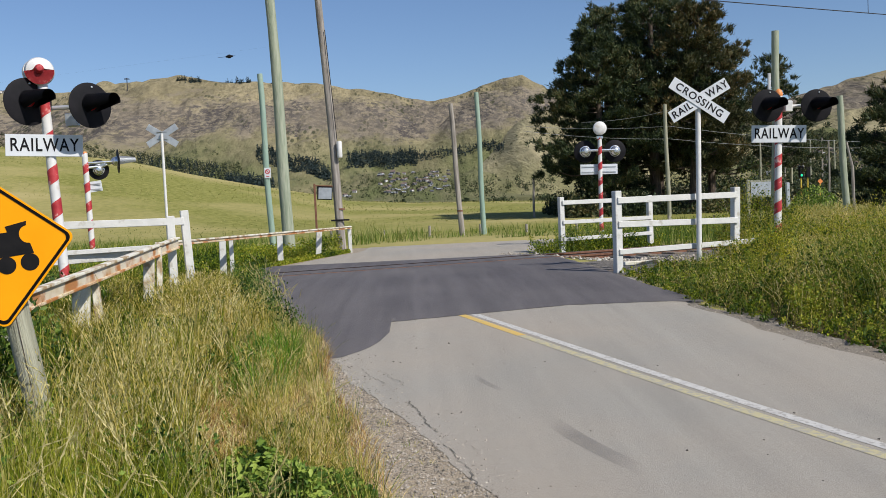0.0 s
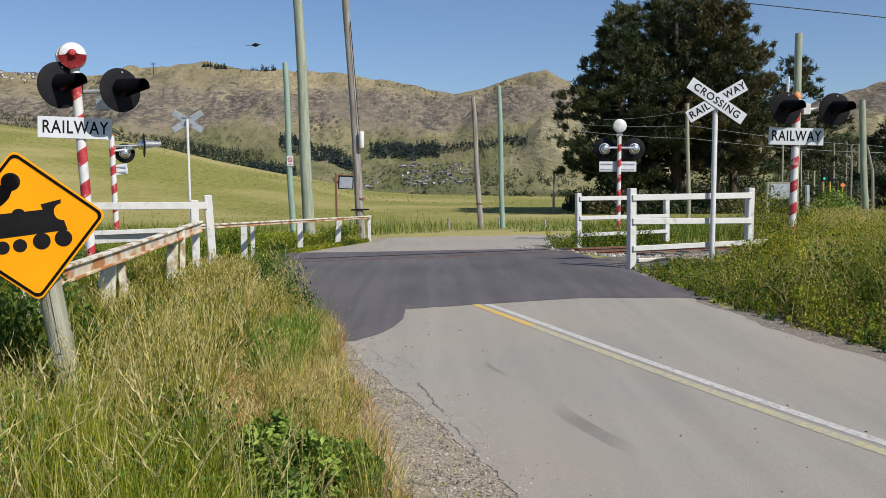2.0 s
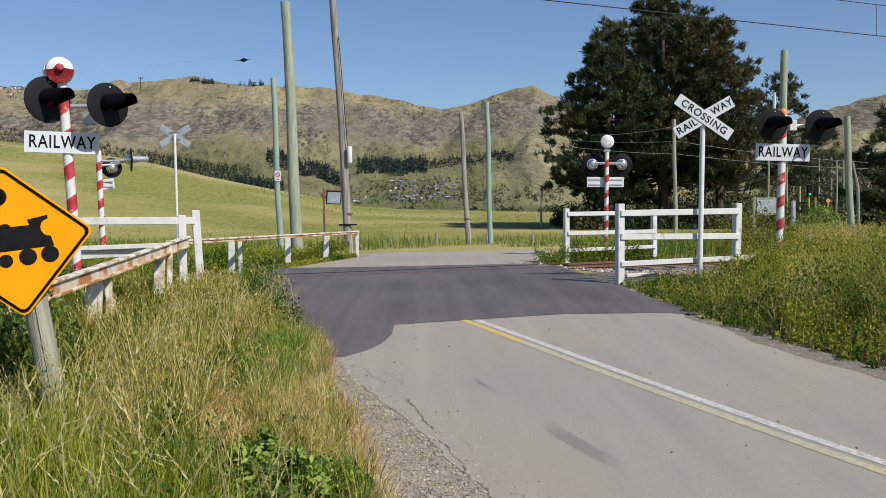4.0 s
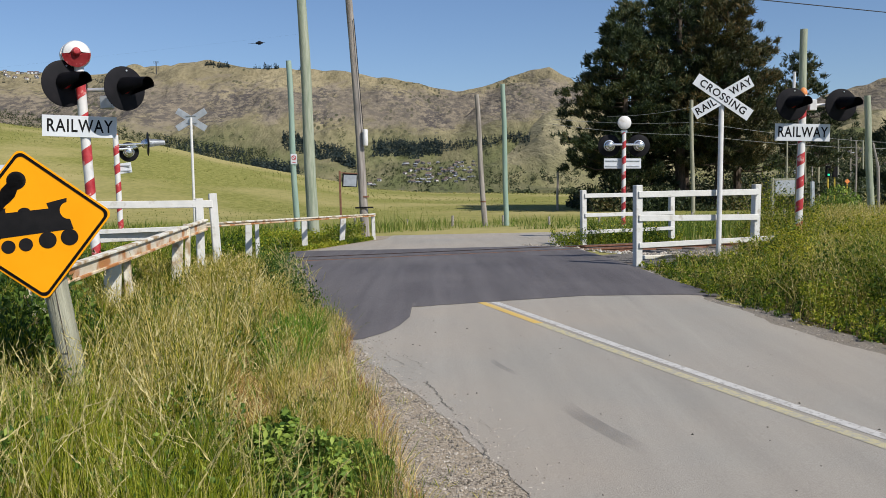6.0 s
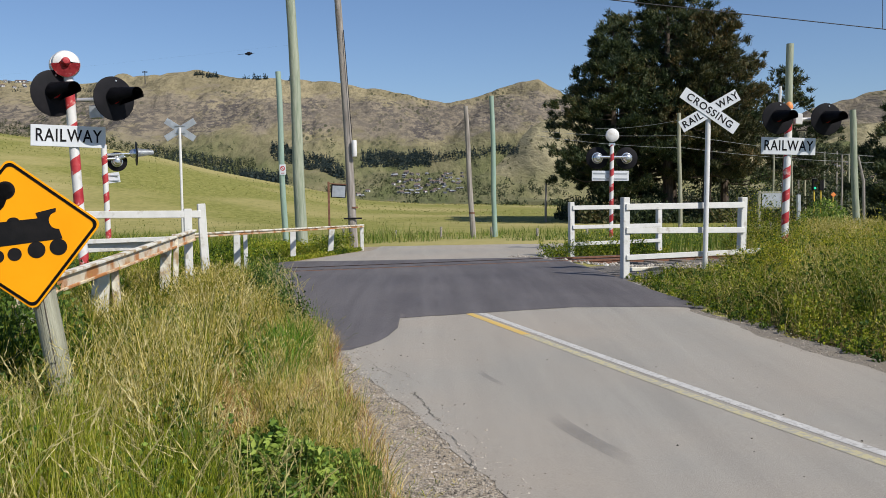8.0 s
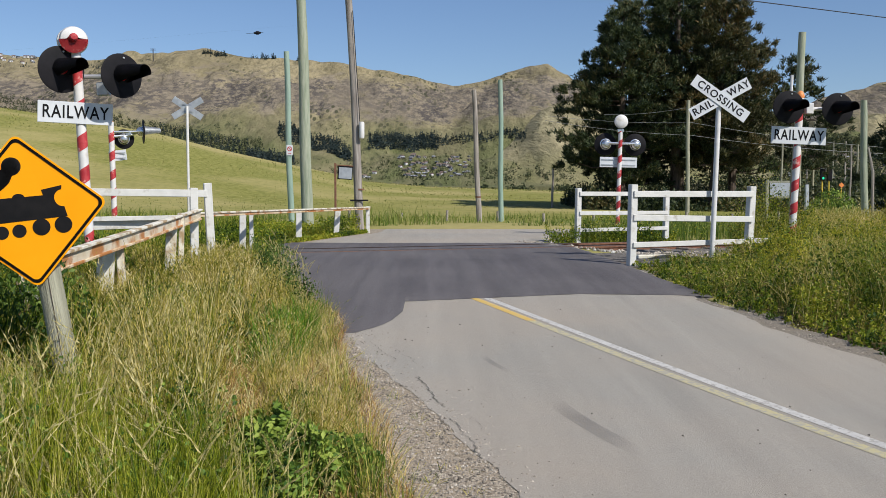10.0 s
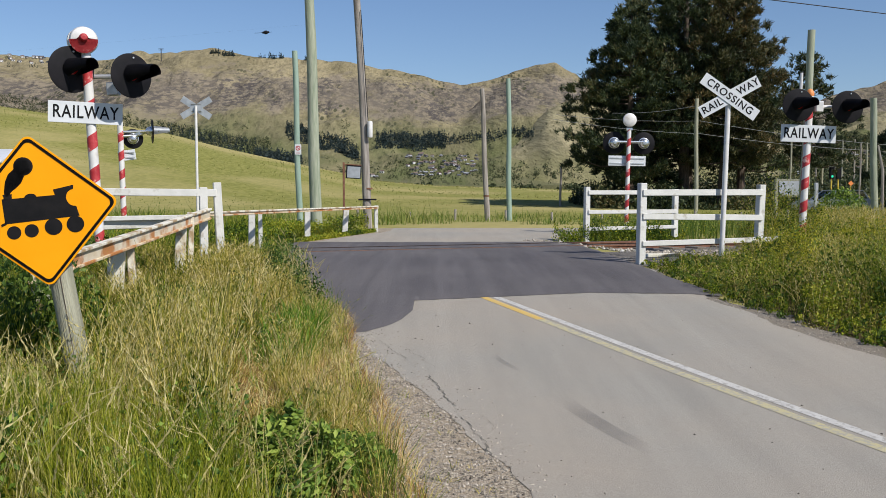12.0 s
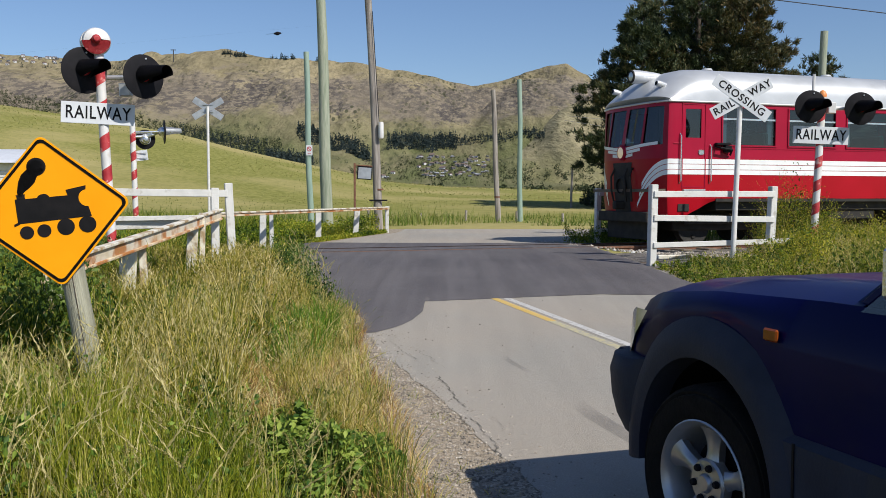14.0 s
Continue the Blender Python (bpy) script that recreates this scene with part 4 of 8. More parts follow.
def far_signal_left():
    mast = striped_mast(pose(-8.55, 26.0, 0.5), 3.05, 0.075, -1.2, "striped mast of the far signal seen from the side", "crossing signals", 6)
    part("cap", lathe_bm([(0.0, 0.05), (0.05, 0.04), (0.065, 0.0)], 16, pose(0, 0, 3.05)), M_ORANGE, mast, "faded red mast cap")
    part("crossarm", tube_bm([(0.0, 0.0, 2.78), (0.95, 0.3, 2.80)], 0.035, 10), M_CHROME, mast)
    lamp_unit(mast, pose(0.26, 0.24, 2.60, 0, 0, 200), 0.27, lens=False)
    lamp_unit(mast, pose(0.78, 0.3, 2.80, 0, 0, 112), 0.33, lens=False, hood=M_ALU)
    part("lamp_arm", tube_bm([(0.05, 0.02, 2.66), (0.40, 0.16, 2.68), (0.62, 0.26, 2.78)], 0.04, 8), M_CHROME, mast, "silver lamp bracket")
    part("bracket_clamp", box_bm((0.16, 0.14, 0.12), (0.42, 0.18, 2.74), bevel=0.02), M_CHROME, mast)
    word_plate(mast, pose(0.12, 0.10, 2.15, 0, -6, 8), 0.46, 0.28, "")
    return mast


def crossbuck(m, lean_deg, height, back, label):
    sign = thing("crossbuck_sign", m @ pose(0, 0, 0, 0, lean_deg, 0), label, "railway sign", "crossbuck signs")
    part("post", tube_bm([(0, 0, -0.2), (0, 0, height - (0.0 if back else 0.10))], 0.042, 14), M_MASTW, sign, "white painted steel post")
    side = -1 if not back else 1
    for k, (ang, y) in enumerate(((33.5, 0.070), (-30.5, 0.058))):
        mm = pose(0, side * y, height - 0.06, 0, ang, 0)
        w, h = 1.07, 0.20
        blade = part("blade", prism_bm([(-w / 2, -h / 2), (w / 2, -h / 2), (w / 2, h / 2), (-w / 2, h / 2)], 0.008, mm, bevel=0.002), M_ALU if back else M_SIGNW, sign, "grey back of a crossbuck blade" if back else "white blade with black capitals")
        if not back:
            if k == 0:
                words("CROSSING", 0.165, mm @ pose(0, -0.006, 0.0), M_INK, blade, width=1.03)
            else:
                words("RAIL", 0.165, mm @ pose(-0.32, -0.006, 0.0), M_INK, blade, width=1.0)
                words("WAY", 0.165, mm @ pose(0.335, -0.006, 0.0), M_INK, blade, width=0.95)
        else:
            for d in (-0.05, 0.05):
                part("clamp", tube_bm([(-0.16, 0.05, height - 0.06 + d * 2.2), (0.16, 0.05, height - 0.06 + d * 2.2)], 0.012, 6), M_ALU, blade)
    return sign


def diamond_sign():
    """The amber warning diamond with its engine picture, on a round wooden post, all leaning."""
    m = pose(-2.46, 6.62, 0.0) @ pose(0, 0, 0, 0, -8.5, 0)
    sign = thing("warning_sign", m, "amber diamond sign with black steam engine on leaning wooden post", "warning sign")
    bm = tube_bm([(0, 0, -0.2), (0.004, 0, 0.6), (-0.004, 0, 1.0), (0, 0, 1.42)], [0.088, 0.084, 0.082, 0.08], 18)
    part("post", bm, M_POST_W, sign, "round weathered wooden post")
    part("crack", box_bm((0.004, 0.004, 0.85), (0.02, -0.0815, 0.8)), M_BARK, sign)
    c, y = 1.51, -0.115
    face = pose(-0.035, y, c, 0, 0, 14) @ pose(0, 0, 0, 0, 0.5, 0)

    def rounded(half, rad, n=6):
        pts = []
        for q in range(4):
            a0 = radians(90 * q)
            corner = Vector((half - rad * math.sqrt(2), 0))
            for i in range(n + 1):
                a = a0 - radians(45) + radians(90) * i / n
                cx, cz = corner.x * math.cos(a0), corner.x * math.sin(a0)
                pts.append((cx + rad * math.cos(a), cz + rad * math.sin(a)))
        return pts

    half = 0.53
    panel = part("panel", prism_bm(rounded(half, 0.05), 0.006, face, bevel=0.0015), M_YELLOW, sign, "amber reflective panel")
    # black border as a ring
    outer, inner = rounded(half - 0.018, 0.045), rounded(half - 0.045, 0.038)
    t = bmesh.new()
    vo = [t.verts.new((x, -0.0065, z)) for x, z in outer]
    vi = [t.verts.new((x, -0.0065, z)) for x, z in inner]
    for i in range(len(vo)):
        t.faces.new((vo[i - 1], vo[i], vi[i], vi[i - 1]))
    bmesh.ops.solidify(t, geom=list(t.faces), thickness=0.0015)
    part("border", merge(None, t, face), M_INK, panel)
    pic = face @ pose(-0.012, -0.0045, 0.035, 0, 1.0, 0) @ Matrix.Diagonal((0.86, 1, 0.86, 1))

    def flat(outline, name="picture_piece"):
        part(name, prism_bm(outline, 0.003, pic), M_INK, panel)

    def disc(x, z, r):
        flat([(x + r * math.cos(a), z + r * math.sin(a)) for a in np.linspace(0, 2 * math.pi, 28, endpoint=False)], "picture_wheel")

    # boiler, cab with its round bite, chimney, dome, frame
    cab = [(0.145, 0.115), (0.30, 0.135), (0.295, 0.105)]
    cab += [(0.275 - 0.062 * math.sin(a) + 0.02, 0.035 - 0.068 * -math.cos(a)) for a in np.linspace(0.05, math.pi - 0.05, 12)]
    cab += [(0.30, -0.035), (0.315, -0.115), (0.05, -0.115), (-0.24, -0.115), (-0.24, 0.082), (-0.19, 0.078), (0.155, 0.070)]
    flat(cab, "picture_engine")
    flat([(-0.27, -0.135), (-0.27, -0.115), (-0.23, -0.10), (-0.23, -0.12)], "picture_buffer")
    flat([(-0.225, 0.076), (-0.165, 0.076), (-0.165, 0.10), (-0.16, 0.115), (-0.23, 0.115), (-0.225, 0.10)], "picture_chimney")
    flat([(-0.03 + 0.045 * math.cos(a), 0.072 + 0.03 * math.sin(a)) for a in np.linspace(0, math.pi, 12)], "picture_dome")
    for x, r in ((-0.185, 0.052), (-0.055, 0.052), (0.11, 0.066), (0.275, 0.066)):
        disc(x, -0.19 + (0.012 if r > 0.06 else 0.0), r)
    # smoke
    puff = bmesh.new()
    path = [(-0.197, 0.112, 0.018), (-0.192, 0.135, 0.024), (-0.175, 0.165, 0.034), (-0.15, 0.20, 0.050), (-0.125, 0.232, 0.058), (-0.10, 0.262, 0.050), (-0.078, 0.288, 0.044), (-0.05, 0.322, 0.072)]
    for (x0, z0, r0), (x1, z1, r1) in zip(path, path[1:]):
        for f in np.linspace(0, 1, 5):
            x, z, r = x0 + (x1 - x0) * f, z0 + (z1 - z0) * f, r0 + (r1 - r0) * f
            prism_bm([(x + r * math.cos(a), z + r * math.sin(a)) for a in np.linspace(0, 2 * math.pi, 20, endpoint=False)], 0.003, pic, puff)
    part("picture_smoke", puff, M_INK, panel)
    for dz in (-0.14, 0.14):
        part("bracket", box_bm((0.16, 0.03, 0.03), (-0.02, -0.068, c + dz), bevel=0.004), M_ALU, sign)
    return sign


def board_between(p, q, w, t, bevel=0.006):
    """A plank from p to q, w high and t thick."""
    p, q = Vector(p), Vector(q)
    d = q - p
    ang = math.atan2(d.y, d.x)
    tilt = -math.atan2(d.z, math.hypot(d.x, d.y))
    m = Matrix.Translation((p + q) / 2) @ Euler((0, tilt, ang)).to_matrix().to_4x4()
    t_ = bmesh.new()
    bmesh.ops.create_cube(t_, size=1.0)
    bmesh.ops.scale(t_, vec=(d.length, t, w), verts=t_.verts)
    bmesh.ops.bevel(t_, geom=list(t_.edges), offset=bevel, segments=1, affect="EDGES")
    return merge(None, t_, m)


def post_bm(x, y, z0, z1, w, d, lean_x=0.0, turn=TRACK_TURN):
    t = bmesh.new()
    bmesh.ops.create_cube(t, size=1.0)
    bmesh.ops.scale(t, vec=(w, d, z1 - z0), verts=t.verts)
    bmesh.ops.bevel(t, geom=list(t.edges), offset=0.008, segments=1, affect="EDGES")
    return merge(None, t, pose(x, y, (z0 + z1) / 2, 0, lean_x, turn))


def white_fence(name, posts, rails, label, material, post_w=0.118):
    """posts: (x, y, bottom, top, lean); rails: (post a, post b, height at a, height at b, board height)."""
    f = thing(name, pose(posts[0][0], posts[0][1], posts[0][2]), label, "fence", "white crossing fences")
    inv = f.matrix_world.inverted()
    for x, y, z0, z1, lean in posts:
        bm = post_bm(x, y, z0 - 0.15, z1, post_w, post_w, lean)
        bm.transform(inv)
        part("post", bm, material, f)
    for pa, pb, za, zb, w in rails:
        off = -TRACK_N * (post_w / 2 + 0.018)
        bm = board_between((pa[0] + off.x, pa[1] + off.y, za), (pb[0] + off.x, pb[1] + off.y, zb), w, 0.035)
        bm.transform(inv)
        part("rail", bm, material, f)
    return f


def build_fences():
    # the near fence right of the road
    ax, ay = 3.26, 15.15
    cx, cy = 5.44, 16.02
    posts = [(ax, ay, 0.48, 1.765, 0.9), (cx, cy, 0.5, 1.745, 2.5)]
    a, c = (ax, ay), (cx, cy)
    a2 = (ax - 0.02, ay)
    rails = [(a2, c, 1.612, 1.615, 0.10), (a2, c, 1.235, 1.19, 0.098), (a2, (cx + 0.3, cy + 0.1), 0.80, 0.825, 0.085)]
    white_fence("crossing_fence", posts, rails, "white painted three-rail timber fence beside the rails", M_WHITE)
    # the far fence right of the road
    ax, ay = 3.46, 22.0
    cx, cy = 5.72, 22.85
    posts = [(ax, ay, 0.45, 1.75, 0.5), (cx, cy, 0.5, 1.70, 0.5)]
    rails = [((ax, ay), (cx, cy), 1.62, 1.62, 0.10), ((ax, ay), (cx, cy), 1.17, 1.17, 0.09), ((ax, ay), (cx, cy), 0.78, 0.80, 0.085)]
    white_fence("crossing_fence", posts, rails, "white painted three-rail fence on the far side of the rails", M_WHITE)
    # left of the road: tall end post, shorter post, boards to the left
    ax, ay = -3.34, 14.6
    bx, by = -3.56, 14.5
    lx, ly = -6.9, 13.35
    posts = [(ax, ay, 0.35, 1.775, -2.5), (bx, by, 0.4, 1.70, 0.0), (lx, ly, 0.4, 1.72, 0.0)]
    rails = [((ax - 0.05, ay), (lx, ly), 1.615, 1.655, 0.11), ((bx, by), (lx, ly), 1.255, 1.215, 0.07), ((bx - 0.3, by), (lx, ly), 1.17, 1.085, 0.13)]
    white_fence("crossing_fence", posts, rails, "white painted timber fence with a tall end post", M_WHITE)


def guard_rail(line, posts, label, height_face, rusty, paint=None):
    """A low steel rail on white posts; line: two ends; posts: (x, y, bottom, top, lean)."""
    p, q = line
    g = thing("guard_rail", pose(posts[0][0], posts[0][1], posts[0][2]), label, "guard rail", "guard rails")
    inv = g.matrix_world.inverted()
    p, q = Vector(p), Vector(q)
    for name, dz, w, t, mat_, lab in (("rail_face", 0.0, height_face, 0.03, rusty, "flaking white rail face with rust"), ("top_flange", height_face / 2, 0.03, 0.09, M_WHITE_OLD, "flaking white upper edge"), ("bottom_flange", -height_face / 2, 0.03, 0.07, M_RUST_EDGE, "rusty lower edge")):
        bm = board_between(p + Vector((0, 0, dz)), q + Vector((0, 0, dz)), w, t, 0.005)
        bm.transform(inv)
        part(name, bm, mat_, g, lab)
    for x, y, z0, z1, lean, w in posts:
        bm = post_bm(x, y, z0 - 0.1, z1, w, 0.1, lean, 10)
        bm.transform(inv)
        part("post", bm, paint or M_WHITE_OLD, g)
    return g


def build_guard_rails():
    far = [(-3.66, 18.75, 0.45, 1.25, 1.0, 0.13), (-3.48, 18.7, 0.45, 1.26, -0.5, 0.08), (-3.0, 21.95, 0.45, 1.24, 0.5, 0.13), (-2.42, 24.95, 0.45, 1.22, 5.0, 0.14), (-1.74, 27.0, 0.5, 1.26, 0, 0.10)]
    guard_rail(((-3.9, 15.0, 1.27), (-1.70, 27.05, 1.215)), far, "low rusty white guard rail along the far road edge", 0.05, M_RUST_RAIL, M_WHITE)
    near = [(-3.55, 13.1, 0.35, 1.15, 4.0, 0.14), (-3.45, 13.3, 0.35, 1.28, 2.0, 0.07), (-3.6, 10.6, 0.2, 1.02, 4.0, 0.18), (-3.45, 10.75, 0.2, 1.10, -3.0, 0.08), (-3.44, 8.2, 0.10, 0.88, 2.0, 0.14)]
    guard_rail(((-3.46, 14.45, 1.30), (-3.37, 7.9, 0.935)), near, "low rusty white guard rail leading up to the fence", 0.14, M_RUST_RAIL)


# ---- poles and wires ----
def round_pole(base, top, r0, r1, material, label):
    base, top = Vector(base), Vector(top)
    ob = thing("utility_pole", Matrix.Translation(base), label, "utility pole", "poles")
    n = 9
    pts, rad = [], []
    for i in range(n):
        f = i / (n - 1)
        w = 0.018 * math.sin(f * 7 + base.x)
        pts.append((top - base) * f + Vector((w, 0.5 * w, -0.3 if i == 0 else 0)))
        rad.append((r0 + (r1 - r0) * f) * (1 + 0.025 * math.sin(i * 2.3 + base.y)))
    part("shaft", tube_bm(pts, rad, 14), material, ob)
    return ob


def band(parent, z, r, h, material, label, base_top=None):
    return part("band", lathe_bm([(r, -h / 2), (r + 0.004, -h / 2), (r + 0.004, h / 2), (r, h / 2)], 16, Matrix.Translation(z)), material, parent, label)


def build_poles():
    p = round_pole((-4.33, 30, 0.5), (-4.46, 30, 6.05), 0.095, 0.085, M_POLE_T, "slim blue-green treated pole with a small no-parking sign")
    plate = part("parking_sign", box_bm((0.20, 0.006, 0.32), (-0.03, -0.11, 2.48), bevel=0.002), M_SIGNW, p, "small white no-parking plate")
    part("parking_ring", lathe_bm([(0.05, 0.0), (0.075, 0.0), (0.075, 0.004), (0.05, 0.004)], 24, pose(-0.03, -0.113, 2.52, 90)), M_RED, plate, "red ring")
    part("parking_bar", box_bm((0.11, 0.003, 0.022), (-0.03, -0.115, 2.52), Euler((0, radians(45), 0)).to_matrix()), M_RED, plate)
    part("parking_arrow", box_bm((0.10, 0.003, 0.02), (-0.03, -0.115, 2.37)), M_RED, plate)
    round_pole((-3.29, 26, 0.5), (-3.47, 26, 7.5), 0.165, 0.125, M_POLE_G, "tall thick green treated pole")
    c = round_pole((-2.09, 29, 0.5), (-2.45, 29, 8.4), 0.135, 0.10, M_POLE_B, "tall weathered grey-brown pole")
    band(c, Vector((-0.02, 0, 1.25)), 0.137, 0.05, M_RAIL, "faint red-brown paint band")
    part("strap", box_bm((0.55, 0.05, 0.05), (-0.03, -0.14, 0.92), bevel=0.005), M_BLACK, c, "dark step bar")
    part("meter_box", lathe_bm([(0.0, -0.25), (0.07, -0.24), (0.08, -0.2), (0.08, 0.2), (0.07, 0.25), (0.0, 0.26)], 16, pose(0.06, -0.17, 3.03)), M_MASTW, c, "rounded white box")
    part("conduit", tube_bm([(0.0, -0.14, 3.3), (-0.16, -0.13, 6.0), (-0.2, -0.12, 6.6)], 0.012, 6), M_BLACK, c)
    # board on a rusty post beside that pole
    b = thing("notice_board", pose(-2.75, 28.2, 0.5), "small dark framed board on a rusty post", "notice board")
    part("post", box_bm((0.06, 0.06, 2.05), (-0.02, 0, 1.0), bevel=0.006), M_RAIL, b, "rusty steel post")
    part("panel", box_bm((0.44, 0.03, 0.40), (0.27, 0, 1.74), Euler((0, radians(4), 0)).to_matrix(), 0.004), M_BLACK, b, "dark weathered panel")
    part("frame", box_bm((0.50, 0.05, 0.03), (0.26, 0, 1.95), Euler((0, radians(4), 0)).to_matrix(), 0.004), M_RAIL, b)
    part("face", box_bm((0.38, 0.006, 0.33), (0.28, -0.018, 1.73), Euler((0, radians(4), 0)).to_matrix()), M_ALU, b, "grey worn face")
    d = round_pole((2.0, 38, 0.5), (1.77, 38, 5.75), 0.115, 0.09, M_POLE_B, "weathered grey pole with a red paint band")
    band(d, Vector((-0.045, 0, 1.0)), 0.115, 0.06, M_RAIL, "faded red paint band")
    round_pole((2.88, 38, 0.5), (2.82, 38, 6.15), 0.105, 0.09, M_POLE_T, "green treated pole at the meadow edge")
    round_pole((10.75, 28, 0.5), (10.95, 28, 6.35), 0.125, 0.105, M_POLE_G, "green treated pole behind the signal")
    e = round_pole((13.85, 30, 0.4), (13.70, 30, 4.58), 0.115, 0.10, M_POLE_G, "green treated pole with a broken stay post")
    part("stay", tube_bm([(0.18, -0.1, -0.2), (0.16, -0.1, 1.9), (0.02, -0.05, 2.7)], [0.05, 0.05, 0.03], 8), M_POLE_B, e, "splintered grey stay post")
    round_pole((12.25, 45, 0.4), (12.22, 45, 6.05), 0.10, 0.085, M_POST_W, "slim pale green pole before the pines")
    # further slim poles towards the town
    for k, (x, y, h, r) in enumerate(((24.2, 62, 4.2, 0.07), (22.2, 50, 3.9, 0.05), (27.5, 68, 6.5, 0.09), (31.0, 78, 6.6, 0.07), (34.0, 80, 5.8, 0.07), (46.0, 105, 7.2, 0.09), (21.5, 58, 5.0, 0.07), (8.0, 62, 3.0, 0.08), (41.5, 92, 6.2, 0.08))):
        round_pole((x, y, 0.3), (x + 0.05, y, 0.3 + h), r, r * 0.85, M_POLE_B if k % 2 else M_POST_W, "slim distant pole towards the town")
    rng = random.Random(4)
    # short posts along the meadow edge
    for k in range(13):
        x = -9 + k * 1.95 + rng.uniform(-0.1, 0.1)
        y = 38.4 + 0.03 * k
        if abs(x - 2.0) < 0.5:
            x -= 0.7
        o = thing("fence_post", pose(x, y, ground_z(x, y), rng.uniform(-4, 4), rng.uniform(-4, 4)), "short weathered wooden post at the meadow edge", "fence post", "meadow posts")
        part("shaft", tube_bm([(0, 0, -0.2), (0, 0, rng.uniform(0.32, 0.48))], 0.05, 8), M_POLE_B, o)


def wire(name, p, q, sag, r, material, label):
    pts = []
    p, q = Vector(p), Vector(q)
    for i in range(17):
        f = i / 16
        pts.append(p + (q - p) * f - Vector((0, 0, 4 * sag * f * (1 - f))))
    ob = part(name, tube_bm(pts, r, 5), material)
    return tagged(ob, label, "wire", "overhead wires")


def build_wires():
    # overhead line above the rails, with its upper wire and a dropper
    a, b = track_point(-30, 0, 6.97), track_point(40, 0, 4.94)
    wire("overhead_wire", a, b, 0.0, 0.012, M_WIRE, "dark overhead wire above the rails")
    a, b = track_point(-30, 0, 7.68), track_point(40, 0, 5.73)
    wire("overhead_wire", a, b, 0.0, 0.010, M_WIRE, "dark upper wire of the overhead line")
    drop = part("wire_dropper", tube_bm([track_point(8.54, 0, 5.86), track_point(8.54, 0, 6.6)], 0.008, 5), M_WIRE)
    tagged(drop, "thin vertical dropper between the overhead wires", "wire", "overhead wires")
    # span wire with its black insulator at the tall pole
    wire("span_wire", (-3.46, 26, 6.17), (-16.0, 26.5, 5.14), 0.0, 0.0005, M_WIRE, "thin span wire from the tall pole")
    ins = part("insulator", lathe_bm([(0.004, -0.30), (0.006, -0.10), (0.025, -0.09), (0.03, -0.05), (0.05, -0.03), (0.05, 0.03), (0.03, 0.05), (0.025, 0.09), (0.006, 0.10), (0.004, 0.16)], 12, pose(-4.64, 26.05, 5.96, 0, 86, 0)), M_BLACK)
    tagged(ins, "black insulator hanging on the span wire", "insulator")
    # bright lines that run in front of the pines
    for p, q in (((5.6, 45, 5.3), (12.4, 45, 5.0)), ((12.4, 45, 5.0), (22.0, 46, 3.9)), ((5.4, 44.5, 5.05), (12.4, 45, 4.4)), ((12.4, 45, 4.4), (22.0, 46, 3.6)), ((8.2, 44.8, 5.35), (12.4, 45, 5.75))):
        wire("tram_wire", p, q, 0.12, 0.008, M_WIRE_L, "bright tram wire before the pines")


